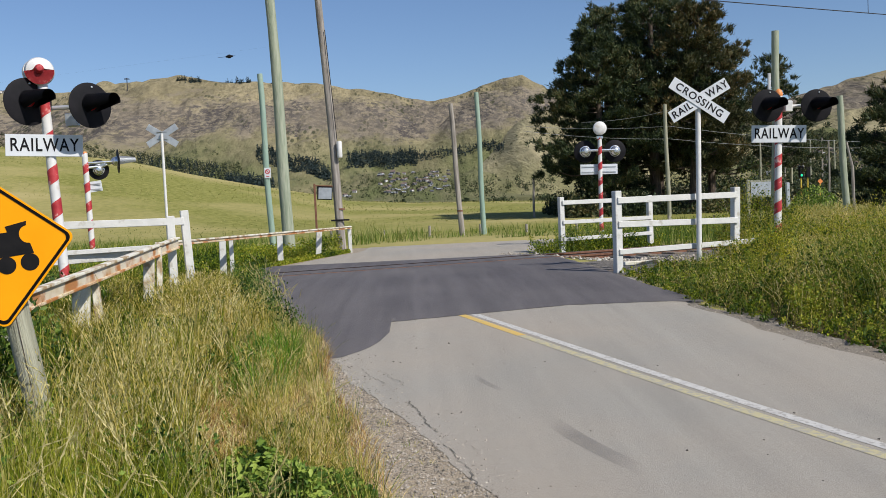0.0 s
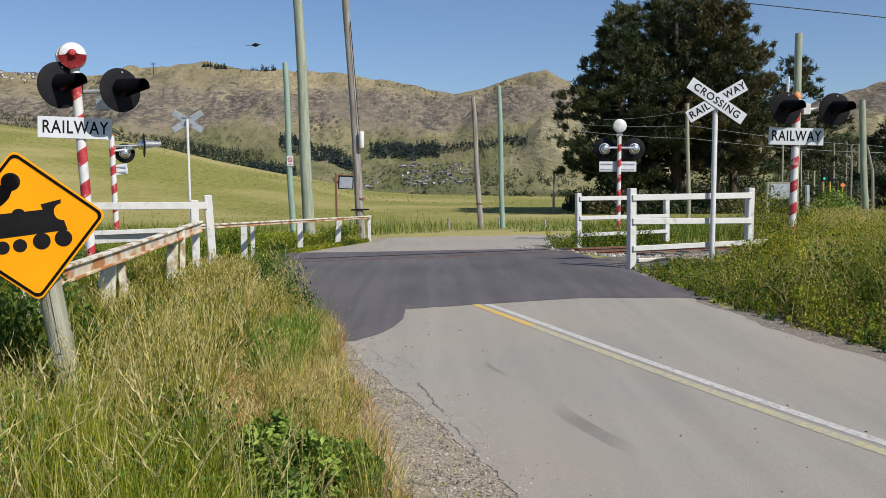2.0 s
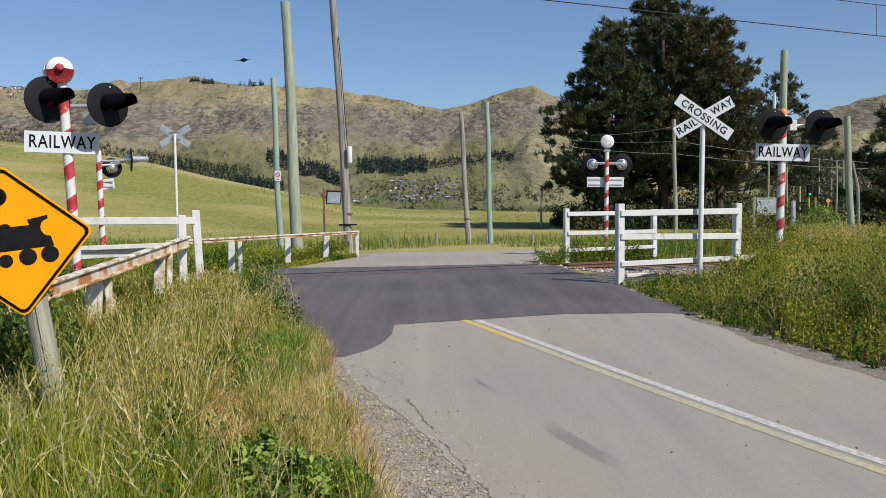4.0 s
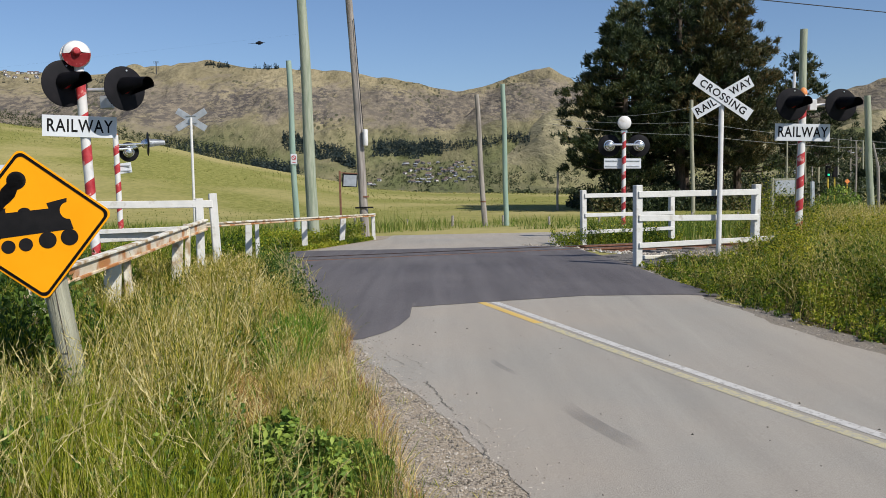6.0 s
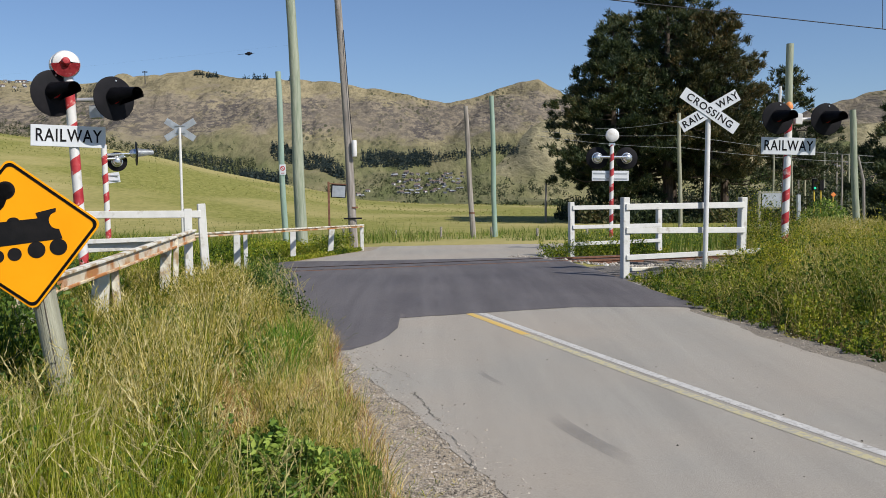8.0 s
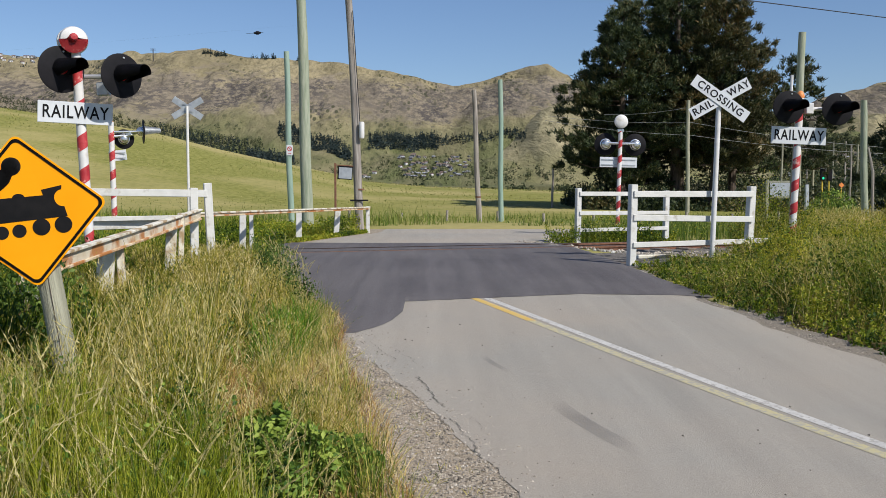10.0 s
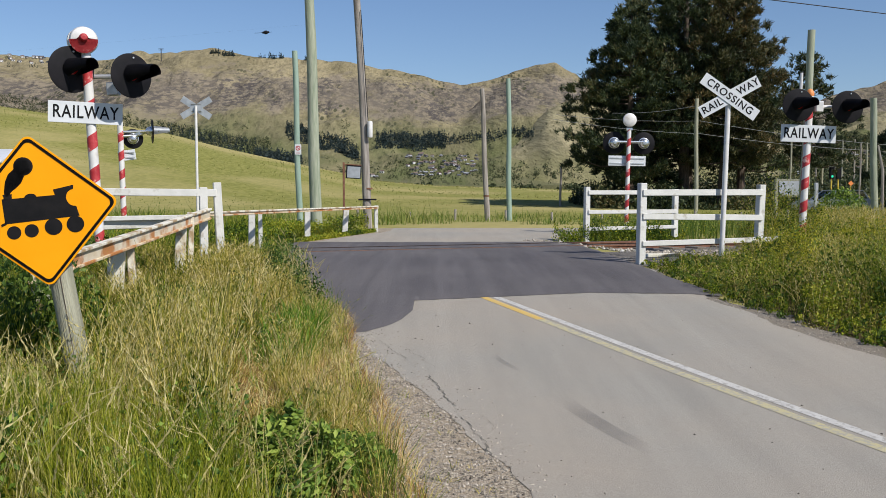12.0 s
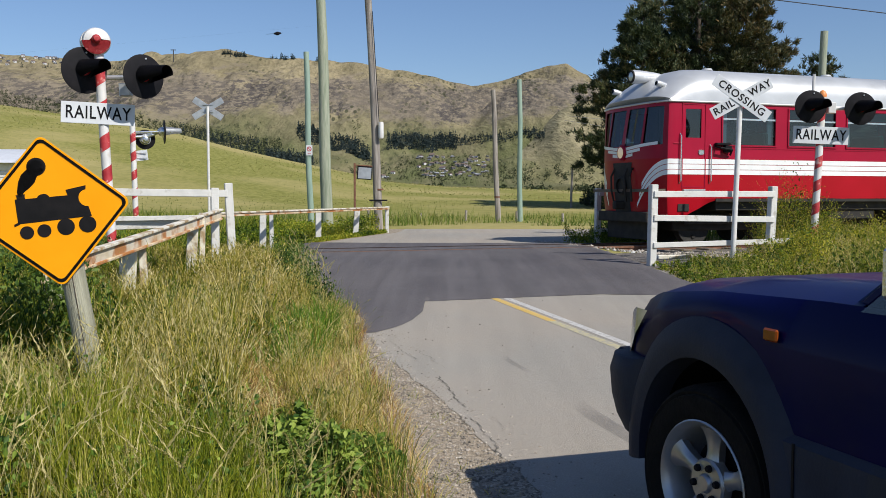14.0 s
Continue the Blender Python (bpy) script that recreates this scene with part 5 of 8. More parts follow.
def build_far_furniture():
    # information board right of the rails
    b = thing("information_board", pose(13.0, 35, 0.45), "pale information board between two grey posts", "notice board")
    for x in (-0.52, 0.56):
        part("post", box_bm((0.11, 0.11, 1.75), (x, 0, 0.8), bevel=0.01), M_POST_W, b)
    part("panel", box_bm((0.90, 0.03, 0.50), (0.02, -0.05, 1.34), bevel=0.005), M_ALU, b, "pale printed panel")
    for z in (1.06, 1.63):
        part("panel_rail", box_bm((1.1, 0.05, 0.07), (0.02, -0.04, z), bevel=0.005), M_POST_W, b)
    part("side_cabinet", box_bm((0.13, 0.12, 1.45), (0.95, -0.02, 0.80), bevel=0.02), M_ALU, b, "slim grey cabinet")
    # white service cabinet at the foot of the signal by the far road
    c = thing("shed", pose(-14.6, 28.6, 0.5, 0, 0, 6), "small white corrugated iron shed", "shed")
    part("wall", box_bm((3.6, 2.4, 2.0), (0, 0, 1.0), bevel=0.01), M_MASTW, c)
    for k in range(10):
        part("board", box_bm((3.62, 0.02, 0.16), (0, -1.21, 0.15 + 0.19 * k), bevel=0.004), M_MASTW, c)
    part("roof", prism_bm([(-1.5, 2.0), (1.5, 2.0), (0, 2.45)], 3.9, pose(0, 0, 0, 0, 0, 90)), M_SIGNW, c, "pale iron roof")
    # traffic lights and a sign towards the town
    green = glow("green_signal_light", (0.02, 0.5, 0.28), 0.8)
    yel = surface("yellow_post_paint", (0.55, 0.40, 0.05), (0.62, 0.46, 0.08), 4.0, rough=0.5, bump=0.1)
    for k, (x, y) in enumerate(((28.6, 69.0), (29.3, 69.5))):
        tl = thing("traffic_light", pose(x, y, 0.3), "small traffic light on a yellow post", "traffic light", "traffic lights")
        part("post", tube_bm([(0, 0, -0.2), (0, 0, 2.4)], 0.06, 8), yel, tl, "yellow post")
        part("head", box_bm((0.34, 0.22, 0.85), (0, -0.05, 2.75), bevel=0.03), M_BLACK, tl, "black signal head")
        if k == 0:
            part("green_lens", lathe_bm([(0.0, 0.03), (0.09, 0.0)], 12, pose(0, -0.17, 2.5, 90)), green, tl, "lit green lens")
    d = thing("road_sign", pose(30.0, 69.0, 0.3), "small orange diamond road sign", "road sign")
    part("post", tube_bm([(0, 0, -0.2), (0, 0, 1.8)], 0.05, 8), yel, d)
    part("panel", prism_bm([(-0.2, 0), (0, -0.2), (0.2, 0), (0, 0.2)], 0.02, pose(0, -0.07, 2.0)), M_ORANGE, d)
    # barrier beside the track, far right
    f = thing("rail_barrier", pose(21.5, 37.5, 0.45, 0, 0, 8), "low pale barrier beside the track", "barrier")
    for k in range(5):
        part("post", box_bm((0.08, 0.08, 0.9), (k * 1.6, 0, 0.42), bevel=0.01), M_WHITE_OLD, f)
    for z in (0.45, 0.78):
        part("rail", box_bm((7.0, 0.05, 0.09), (3.2, -0.06, z), bevel=0.01), M_WHITE_OLD, f)
    y = thing("marker_post", pose(20.9, 38.5, 0.45), "slim black and yellow marker post", "post")
    part("shaft", tube_bm([(0, 0, -0.1), (0, 0, 2.2)], 0.05, 8), M_BLACK, y)
    part("foot_band", tube_bm([(0, 0, 0.2), (0, 0, 0.9)], 0.056, 8), yel, y, "yellow lower band")
    # mast on the ridge
    p = on_hill((301 - 784) / 1681.0, 0.138)
    if p:
        m = thing("power_pylon", Matrix.Translation(p), "small dark power pole on the ridge", "pylon")
        part("shaft", tube_bm([(0, 0, -5), (0, 0, 34)], 1.2, 6), M_WIRE, m)
        for z in (30, 33):
            part("arm", box_bm((14, 1.2, 1.0), (0, 0, z)), M_WIRE, m)

# ---- plants ----
def poly_mesh(name, verts, tris, material):
    """A mesh of triangles from arrays."""
    me = bpy.data.meshes.new(name)
    me.vertices.add(len(verts))
    me.vertices.foreach_set("co", np.ascontiguousarray(verts, dtype=np.float32).ravel())
    n = len(tris)
    me.loops.add(3 * n)
    me.loops.foreach_set("vertex_index", np.ascontiguousarray(tris, dtype=np.int32).ravel())
    me.polygons.add(n)
    me.polygons.foreach_set("loop_start", np.arange(0, 3 * n, 3, dtype=np.int32))
    me.update(calc_edges=True)
    me.validate()
    me.materials.append(material)
    return new(name, me)


def blades(name, rng, x, y, h, w, bend, material, label, head=0.0, z=None, category="grass", plume=1.0, way=None):
    """Grass: each blade a curved tapering strip, some with a seed head; one joined mesh."""
    n = len(x)
    z = rise(x, y) - 0.02 if z is None else z
    base = np.stack([x, y, z], 1)
    turn = rng.random(n) * 2 * np.pi
    side = np.stack([np.cos(turn), np.sin(turn), np.zeros(n)], 1)
    way = rng.random(n) * 2 * np.pi if way is None else way + rng.normal(0, 0.6, n)
    k = bend * (0.25 + 1.1 * rng.random(n) ** 1.5)
    lean = np.stack([np.cos(way), np.sin(way), np.zeros(n)], 1) * (k * h)[:, None]
    up = np.stack([np.zeros(n), np.zeros(n), h], 1)
    ww = (w * (0.6 + 0.8 * rng.random(n)))[:, None] * side
    sag = (0.35 * k * k)[:, None]

    def at(f):
        return base + up * (f - sag * f ** 3) + lean * f ** 2.2
    mid, high, tip = at(0.45), at(0.78), at(1.0)
    verts = np.stack([base - ww, base + ww, mid - 0.85 * ww, mid + 0.85 * ww, high - 0.55 * ww, high + 0.55 * ww, tip], 1).reshape(-1, 3)
    o = np.arange(n)[:, None] * 7
    tris = np.concatenate([o + np.array(c) for c in ([0, 1, 3], [0, 3, 2], [2, 3, 5], [2, 5, 4], [4, 5, 6])])
    if head:
        pick = np.where(rng.random(n) < head)[0]
        d = (tip - high)[pick]
        d /= np.linalg.norm(d, axis=1)[:, None]
        s = side[pick]
        s2 = np.cross(d, s)
        ln = (0.05 + 0.05 * rng.random(len(pick)))[:, None] * plume ** 0.45
        wd = (np.clip(w[pick] * 1.9, 0.0035, 0.012) * plume ** 0.5)[:, None]
        # spikelets set alternately along the stalk
        count = 5 if plume < 2 else 8 if plume < 3 else 14
        for q in range(count):
            f = q / (count - 1.0)
            root = tip[pick] + d * ln * (f - 0.35)
            out = (s * math.cos(q * 2.4) + s2 * math.sin(q * 2.4)) * wd * (1.1 - 0.7 * f)
            hv = np.stack([root - 0.25 * out, root + out + d * ln * 0.16, root + 0.3 * out + d * ln * 0.34], 1).reshape(-1, 3)
            o2 = len(verts) + np.arange(len(pick))[:, None] * 3
            verts = np.concatenate([verts, hv])
            tris = np.concatenate([tris, o2 + np.array([0, 1, 2])])
    return tagged(poly_mesh(name, verts, tris, material), label, category, kind="stuff")


def panicles(name, rng, x, y, h, material, label):
    """Seed stalks that bow at the top, each with a plume of spikelets."""
    n = len(x)
    base = np.stack([x, y, rise(x, y)], 1)
    way = rng.random(n) * 2 * np.pi
    out = np.stack([np.cos(way), np.sin(way), np.zeros(n)], 1) * (h * (0.08 + 0.30 * rng.random(n)))[:, None]
    up = np.stack([np.zeros(n), np.zeros(n), h], 1)

    def at(f):
        return base + up * (f - 0.12 * f ** 4) + out * f ** 2.6
    side = np.stack([-np.sin(way + 0.8), np.cos(way + 0.8), np.zeros(n)], 1) * 0.0013
    stops = [0.0, 0.45, 0.75, 0.9, 1.0]
    verts = np.stack([at(f) + s * side for f in stops for s in (-1, 1)], 1).reshape(-1, 3)
    o = np.arange(n)[:, None] * (2 * len(stops))
    tris = [o + np.array(c) + 2 * k for k in range(len(stops) - 1) for c in ([0, 1, 3], [0, 3, 2])]
    total = len(verts)
    parts_ = [verts]
    width = 0.006 + 0.007 * rng.random(n)
    for q in range(30):
        g = q / 29.0
        f = 1.0 - 0.24 * (1 - g)
        d = at(f + 0.02) - at(f - 0.02)
        d /= np.linalg.norm(d, axis=1)[:, None]
        a = q * 2.4 + rng.random(n)
        s1 = np.cross(d, np.array([0.31, 0.17, 0.93]))
        s1 /= np.linalg.norm(s1, axis=1)[:, None]
        r = (s1 * np.cos(a)[:, None] + np.cross(d, s1) * np.sin(a)[:, None]) * (width * (1.15 - 0.85 * g))[:, None]
        root = at(f)
        tip = root + r + d * 0.013
        wide = np.cross(d, r) * 0.30
        parts_.append(np.stack([root, tip - 0.45 * r + wide, tip, tip - 0.45 * r - wide], 1).reshape(-1, 3))
        o2 = total + np.arange(n)[:, None] * 4
        tris += [o2 + np.array([0, 1, 2]), o2 + np.array([0, 2, 3])]
        total += 4 * n
    return tagged(poly_mesh(name, np.concatenate(parts_), np.concatenate(tris), material), label, "grass", kind="stuff")


def tussocks(rng, cx, cy, per, radius, height, outward=1.0):
    """Blades in tussocks round the centres: places, heights and ways to lean."""
    cnt = np.maximum(3, (per * (0.4 + 1.2 * rng.random(len(cx)))).astype(int))
    i = np.repeat(np.arange(len(cx)), cnt)
    r = radius * (0.5 + rng.random(len(cx)))[i] * np.sqrt(rng.random(len(i)))
    a = rng.random(len(i)) * 2 * np.pi
    th = (height * (0.45 + 1.1 * rng.random(len(cx)) ** 1.4))[i]
    return cx[i] + r * np.cos(a), cy[i] + r * np.sin(a), th * (0.45 + 0.6 * rng.random(len(i))), a


def leaves(name, rng, centre, size, material, label, category="weeds", flat=0.5):
    """Many small leaves, each a folded pair of triangles with its own tilt."""
    n = len(centre)
    d = rng.normal(0, 1, (n, 3))
    d[:, 2] = np.abs(d[:, 2]) * flat
    d /= np.linalg.norm(d, axis=1)[:, None]
    s = np.cross(d, rng.normal(0, 1, (n, 3)))
    s /= np.linalg.norm(s, axis=1)[:, None]
    size = (size * (0.6 + 0.8 * rng.random(n)))[:, None]
    fold = np.cross(d, s) * 0.12 * size
    a, b = centre - d * size * 0.5, centre + d * size * 0.5
    l, r = centre + s * size * 0.26 + fold, centre - s * size * 0.26 + fold
    verts = np.stack([a, l, b, r], 1).reshape(-1, 3)
    o = np.arange(n)[:, None] * 4
    tris = np.concatenate([o + np.array([0, 1, 2]), o + np.array([0, 2, 3])])
    return tagged(poly_mesh(name, verts, tris, material), label, category, kind="stuff")


def leafy_stems(rng, x, y, h, per):
    """Leaf places up leaning stems, wide below and narrow at the tip."""
    n = len(x)
    i = np.repeat(np.arange(n), per)
    f = rng.random(len(i)) ** 0.75
    a, way = rng.random(len(i)) * 2 * np.pi, (rng.random(n) * 2 * np.pi)[i]
    lean = (0.35 * rng.random(n) * h)[i] * f ** 2
    r = (0.05 + 0.26 * h[i]) * (1.05 - 0.75 * f) * np.sqrt(rng.random(len(i)))
    px, py = x[i] + lean * np.cos(way) + r * np.cos(a), y[i] + lean * np.sin(way) + r * np.sin(a)
    return np.stack([px, py, rise(x, y)[i] + h[i] * f], 1)


def grass_edge(y):
    """Where the grass ends beside the gravel or the seal."""
    return np.interp(y, ROAD_Y, ROAD_L) - np.interp(y, [4.5, 5.6, 7.0, 8.6, 9.6], [0.74, 0.62, 0.48, 0.30, 0.05])


def verge_left(rng, n, y0, y1, out0, out1, power=1.0):
    """Random places on the verge left of the gravel."""
    y = y0 + (y1 - y0) * rng.random(n) ** power
    edge = grass_edge(y)
    return edge - out0 - (out1 - out0) * rng.random(n), y


def clumped(rng, x, y, scale, keep):
    """Thins places by a noise, so that plants stand in clumps."""
    f = np.array([noise.noise((a * scale, b * scale, 7.0)) for a, b in zip(x, y)])
    ok = f > keep + 0.35 * (rng.random(len(x)) - 0.5)
    return x[ok], y[ok]


def build_plants():
    rng = np.random.default_rng(11)
    def limit(x, y):
        """Share of full height: low by the gravel, round the sign post and in its lee."""
        f = np.clip(0.22 + (grass_edge(y) - x) * 0.85, 0.2, 1.0)
        f *= np.clip(np.hypot((x + 2.30) / 0.55, (y - 5.9) / 1.1), 0.28, 1.0)
        f *= np.where((y > 8.0) & (x < -2.1), 0.55, 1.0)
        f *= np.where((x < -1.5) & (y < 5.6), 1.25, 1.0)
        f *= np.where((x < -2.5) & (y > 5.7) & (y < 8.2), 0.40, 1.0)
        bare = np.hypot((x + 0.197 * y) / 0.22, (y - 6.6) / 2.0)
        return f * np.clip(bare * 1.2 - 0.35, 0.12, 1.0)

    def tufts_at(n, y0, y1, out0, out1, power, scale, keep):
        x, y = verge_left(rng, n, y0, y1, out0, out1, power)
        return clumped(rng, x, y, scale, keep)

    # grass round and behind the place where the camera stands
    cy = -12 + 14.3 * rng.random(520)
    cx = grass_edge(cy) - 0.05 - 5.5 * rng.random(520)
    ok = np.hypot(cx, cy) > 0.8
    x, y, h, a = tussocks(rng, cx[ok], cy[ok], 20, 0.13, np.full(ok.sum(), 0.30))
    blades("verge_grass", rng, x, y, h, np.full(len(x), 0.005), 0.6, M_GREEN, "green grass tussocks along the verge", way=a)
    cy = -10 + 16.0 * rng.random(480)
    cx = np.interp(cy, ROAD_Y, ROAD_R) + 0.4 + 5.5 * rng.random(480)
    x, y, h, a = tussocks(rng, cx, cy, 20, 0.13, np.full(480, 0.34))
    blades("roadside_grass", rng, x, y, h, np.full(len(x), 0.005), 0.6, M_BANK, "rank grass along the roadside bank", way=a)
    # golden seeding grass along the middle of the verge
    cx, cy = tufts_at(2900, 5.2, 17.0, 0.05, 3.4, 1.3, 1.9, 0.11)
    x, y, h, a = tussocks(rng, cx, cy, 22, 0.10, np.full(len(cx), 0.60))
    h *= limit(x, y)
    blades("tall_grass", rng, x, y, h, np.full(len(x), 0.0031) * np.clip(y / 6, 1.0, 2.2), 0.48, M_GOLD, "tall golden seeding grass on the verge", head=0.75, plume=1.9, way=a)
    # lush green tussocks, thickest close by and away from the road
    cx, cy = tufts_at(2700, 2.3, 9.0, 0.15, 4.6, 1.1, 1.3, 0.0)
    far_out = ((grass_edge(cy) - cx > 0.9) | (cy < 6.2)) & ((cy > 5.6) | (cx < -1.9) | (rng.random(len(cx)) < 0.35))
    cx, cy = cx[far_out], cy[far_out]
    x, y, h, a = tussocks(rng, cx, cy, 24, 0.09, np.full(len(cx), 0.44))
    h *= limit(x, y)
    blades("green_grass", rng, x, y, h, np.full(len(x), 0.0031) * np.clip(y / 6, 0.9, 2.0), 0.42, M_GREEN, "lush green grass tussocks on the verge", way=a)
    cx, cy = tufts_at(1500, 8.5, 17.0, 0.6, 6.0, 1.2, 0.7, -0.1)
    x, y, h, a = tussocks(rng, cx, cy, 22, 0.14, np.full(len(cx), 0.45))
    blades("green_grass", rng, x, y, h * limit(x, y), np.full(len(x), 0.006), 0.5, M_GREEN, "lush green grass behind the guard rail", way=a)
    # a thinner mixed layer between the tussocks
    x, y = verge_left(rng, 24000, 2.4, 17.0, 0.0, 4.6, 1.3)
    x, y = clumped(rng, x, y, 1.6, 0.08)
    h = (0.10 + 0.24 * rng.random(len(x))) * limit(x, y)
    blades("mixed_grass", rng, x, y, h + 0.02, np.full(len(x), 0.0026) * np.clip(y / 5, 0.9, 2.2), 0.7, M_GRASS, "mixed dry and green undergrowth grass")
    # bright green strip of coarse grass beside the straw
    cx, cy = -1.22 + 0.16 * rng.normal(0, 1, 60), 8.0 + 0.75 * rng.normal(0, 1, 60)
    cx = np.minimum(cx, grass_edge(cy) - 0.12)
    x, y, h, a = tussocks(rng, cx, cy, 30, 0.09, np.full(60, 0.30))
    blades("coarse_grass", rng, x, y, h, np.full(len(x), 0.004), 0.6, M_LUSH, "bright green coarse grass beside the gravel", way=a)
    # feathery pale seed stalks standing above the rest
    x, y = verge_left(rng, 1500, 4.6, 9.5, 0.5, 4.0, 1.1)
    ok = limit(x, y) > 0.6
    x, y = x[ok], y[ok]
    blades("seed_stalks", rng, x, y, 0.40 + 0.32 * rng.random(len(x)), np.full(len(x), 0.0012), 0.28, M_STALK, "pale feathery seed stalks above the verge grass", head=1.0, plume=2.0)
    x, y = -3.3 + 1.5 * rng.random(90), 3.8 + 2.2 * rng.random(90)
    blades("drooping_stalks", rng, x, y, 0.55 + 0.22 * rng.random(len(x)), np.full(len(x), 0.0014), 0.75, M_STALK, "tall drooping seed heads over the verge grass", head=1.0, plume=3.2)
    x, y = verge_left(rng, 420, 3.2, 7.2, 0.35, 3.6, 1.1)
    ok = limit(x, y) > 0.45
    panicles("seed_heads", rng, x[ok], y[ok], 0.40 + 0.30 * rng.random(ok.sum()), M_STALK, "pale plumed seed heads above the verge grass")
    x, y = -3.3 + 1.4 * rng.random(150), 3.7 + 2.0 * rng.random(150)
    panicles("seed_heads", rng, x, y, 0.48 + 0.28 * rng.random(150), M_STALK, "pale plumed seed heads by the sign post")
    # clumps of dark leafy weeds in the dry grass, also its shaded gaps
    cx, cy = verge_left(rng, 34, 4.6, 10.5, 0.5, 2.6)
    x, y = np.repeat(cx, 9) + rng.normal(0, 0.10, 306), np.repeat(cy, 9) + rng.normal(0, 0.16, 306)
    pts = leafy_stems(rng, x, y, (0.22 + 0.26 * rng.random(306)) * limit(x, y) + 0.08, 26)
    leaves("weed_clumps", rng, pts, np.full(len(pts), 0.030), M_HERB, "dark leafy weed clumps standing for shaded gaps in dry grass", flat=1.4)
    # fine upright yellow-green grass close by
    cx, cy = tufts_at(800, 3.0, 5.7, 0.45, 2.6, 1.0, 1.3, -0.05)
    x, y, h, a = tussocks(rng, cx, cy, 30, 0.10, np.full(len(cx), 0.40))
    blades("fine_grass", rng, x, y, h * limit(x, y), np.full(len(x), 0.0022), 0.34, M_FINE, "fine upright yellow-green grass on the verge", head=0.3, plume=1.5, way=a)
    # leafy weeds between the grass left of the sign post
    x, y = -3.4 + 1.5 * rng.random(170), 3.6 + 2.1 * rng.random(170)
    pts = leafy_stems(rng, x, y, 0.28 + 0.26 * rng.random(170), 30)
    leaves("verge_herbs", rng, pts, np.full(len(pts), 0.042), M_HERB2, "leafy green herbs among the verge grass", flat=1.3)
    # coarse leafy weeds and heavy seed heads close to the road side of the camera
    cx, cy = verge_left(rng, 22, 3.2, 5.4, 0.7, 2.4)
    x, y = np.repeat(cx, 7) + rng.normal(0, 0.09, 154), np.repeat(cy, 7) + rng.normal(0, 0.12, 154)
    pts = leafy_stems(rng, x, y, 0.20 + 0.26 * rng.random(154), 28)
    leaves("tall_herbs", rng, pts, np.full(len(pts), 0.038), M_HERB2, "leafy green weeds standing in the verge grass", flat=1.3)
    x, y = verge_left(rng, 240, 3.3, 6.6, 0.4, 2.9)
    ok = limit(x, y) > 0.5
    blades("nodding_heads", rng, x[ok], y[ok], 0.44 + 0.26 * rng.random(ok.sum()), np.full(ok.sum(), 0.0016), 0.6, M_STALK, "nodding pale seed heads in the verge grass", head=1.0, plume=3.4)
    # dark leafy weeds low in the grass, their colour doubling as shade
    x, y = verge_left(rng, 30000, 2.6, 14.0, 0.2, 4.2, 1.3)
    x, y = clumped(rng, x, y, 1.1, 0.10)
    z = rise(x, y) + 0.30 * rng.random(len(x)) ** 1.3 * limit(x, y)
    leaves("verge_weeds", rng, np.stack([x, y, z], 1), np.full(len(x), 0.045), M_HERB, "dark leafy weeds doubling as shade low in the verge grass", flat=1.5)
    # tall leafy weeds in the lee of the sign and behind the guard rail
    for bx, by, rx, ry, hh, n in ((-3.45, 7.6, 0.75, 0.9, 0.80, 5200), (-4.9, 10.2, 0.9, 1.3, 0.85, 4200), (-4.4, 12.3, 0.6, 0.9, 0.6, 1800)):
        a, r = rng.random(n) * 2 * np.pi, np.sqrt(rng.random(n))
        x, y = bx + rx * r * np.cos(a), by + ry * r * np.sin(a)
        hump = np.array([noise.noise((u * 2.2, v * 2.2, 5.0)) for u, v in zip(x, y)])
        z = rise(x, y) + hh * np.maximum(0.15, (1 - 0.6 * r ** 3) * (0.95 + 0.7 * hump)) * rng.random(n) ** 0.7
        # the dark leaf colour also stands in for the sign's shade
        leaves("leafy_bush", rng, np.stack([x, y, z], 1), np.full(n, 0.055), M_HERB, "rank green leafy weeds behind the warning sign", "weeds", flat=1.4)
        x, y, h, w = bx + rx * r[:900] * np.cos(a[:900]), by + ry * r[:900] * np.sin(a[:900]), hh * (0.5 + 0.5 * rng.random(900)), np.full(900, 0.004)
        blades("bush_grass", rng, x, y, h, w, 0.4, M_GREEN, "tall green grass among the weeds")
    # bleached straw lying along the gravel and in the bare strip
    x, y = verge_left(rng, 15000, 2.4, 12.5, -0.20, 0.42)
    y2 = 6.7 + 0.95 * rng.normal(0, 1, 4600)
    x2 = -0.197 * y2 + 0.12 * rng.normal(0, 1, 4600)
    x, y = np.concatenate([x, x2]), np.concatenate([y, y2])
    blades("straw_grass", rng, x, y, 0.05 + 0.12 * rng.random(len(x)), np.full(len(x), 0.0026), 1.1, M_STRAW, "short bleached straw grass beside the gravel")
    cx, cy = verge_left(rng, 430, 4.2, 12.0, -0.10, 0.45)
    x, y, h, a = tussocks(rng, cx, cy, 18, 0.07, np.full(len(cx), 0.26))
    blades("dry_grass", rng, x, y, h, np.full(len(x), 0.0022), 0.5, M_GRASS, "thin dry grass tufts at the gravel edge", head=0.4, way=a)
    # stray tufts out on the gravel
    cy = 4.0 + 6.5 * rng.random(120)
    cx = np.interp(cy, ROAD_Y, ROAD_L) - 0.05 - 0.55 * rng.random(120) ** 0.6
    x, y, h, a = tussocks(rng, cx, cy, 14, 0.05, np.full(120, 0.07))
    blades("stray_grass", rng, x, y, h, np.full(len(x), 0.0022), 0.9, M_GRASS, "stray dry tufts on the gravel shoulder", way=a)
    # broad-leaved herb by the gravel
    n = 6400
    a, r = rng.random(n) * 2 * np.pi, np.sqrt(rng.random(n))
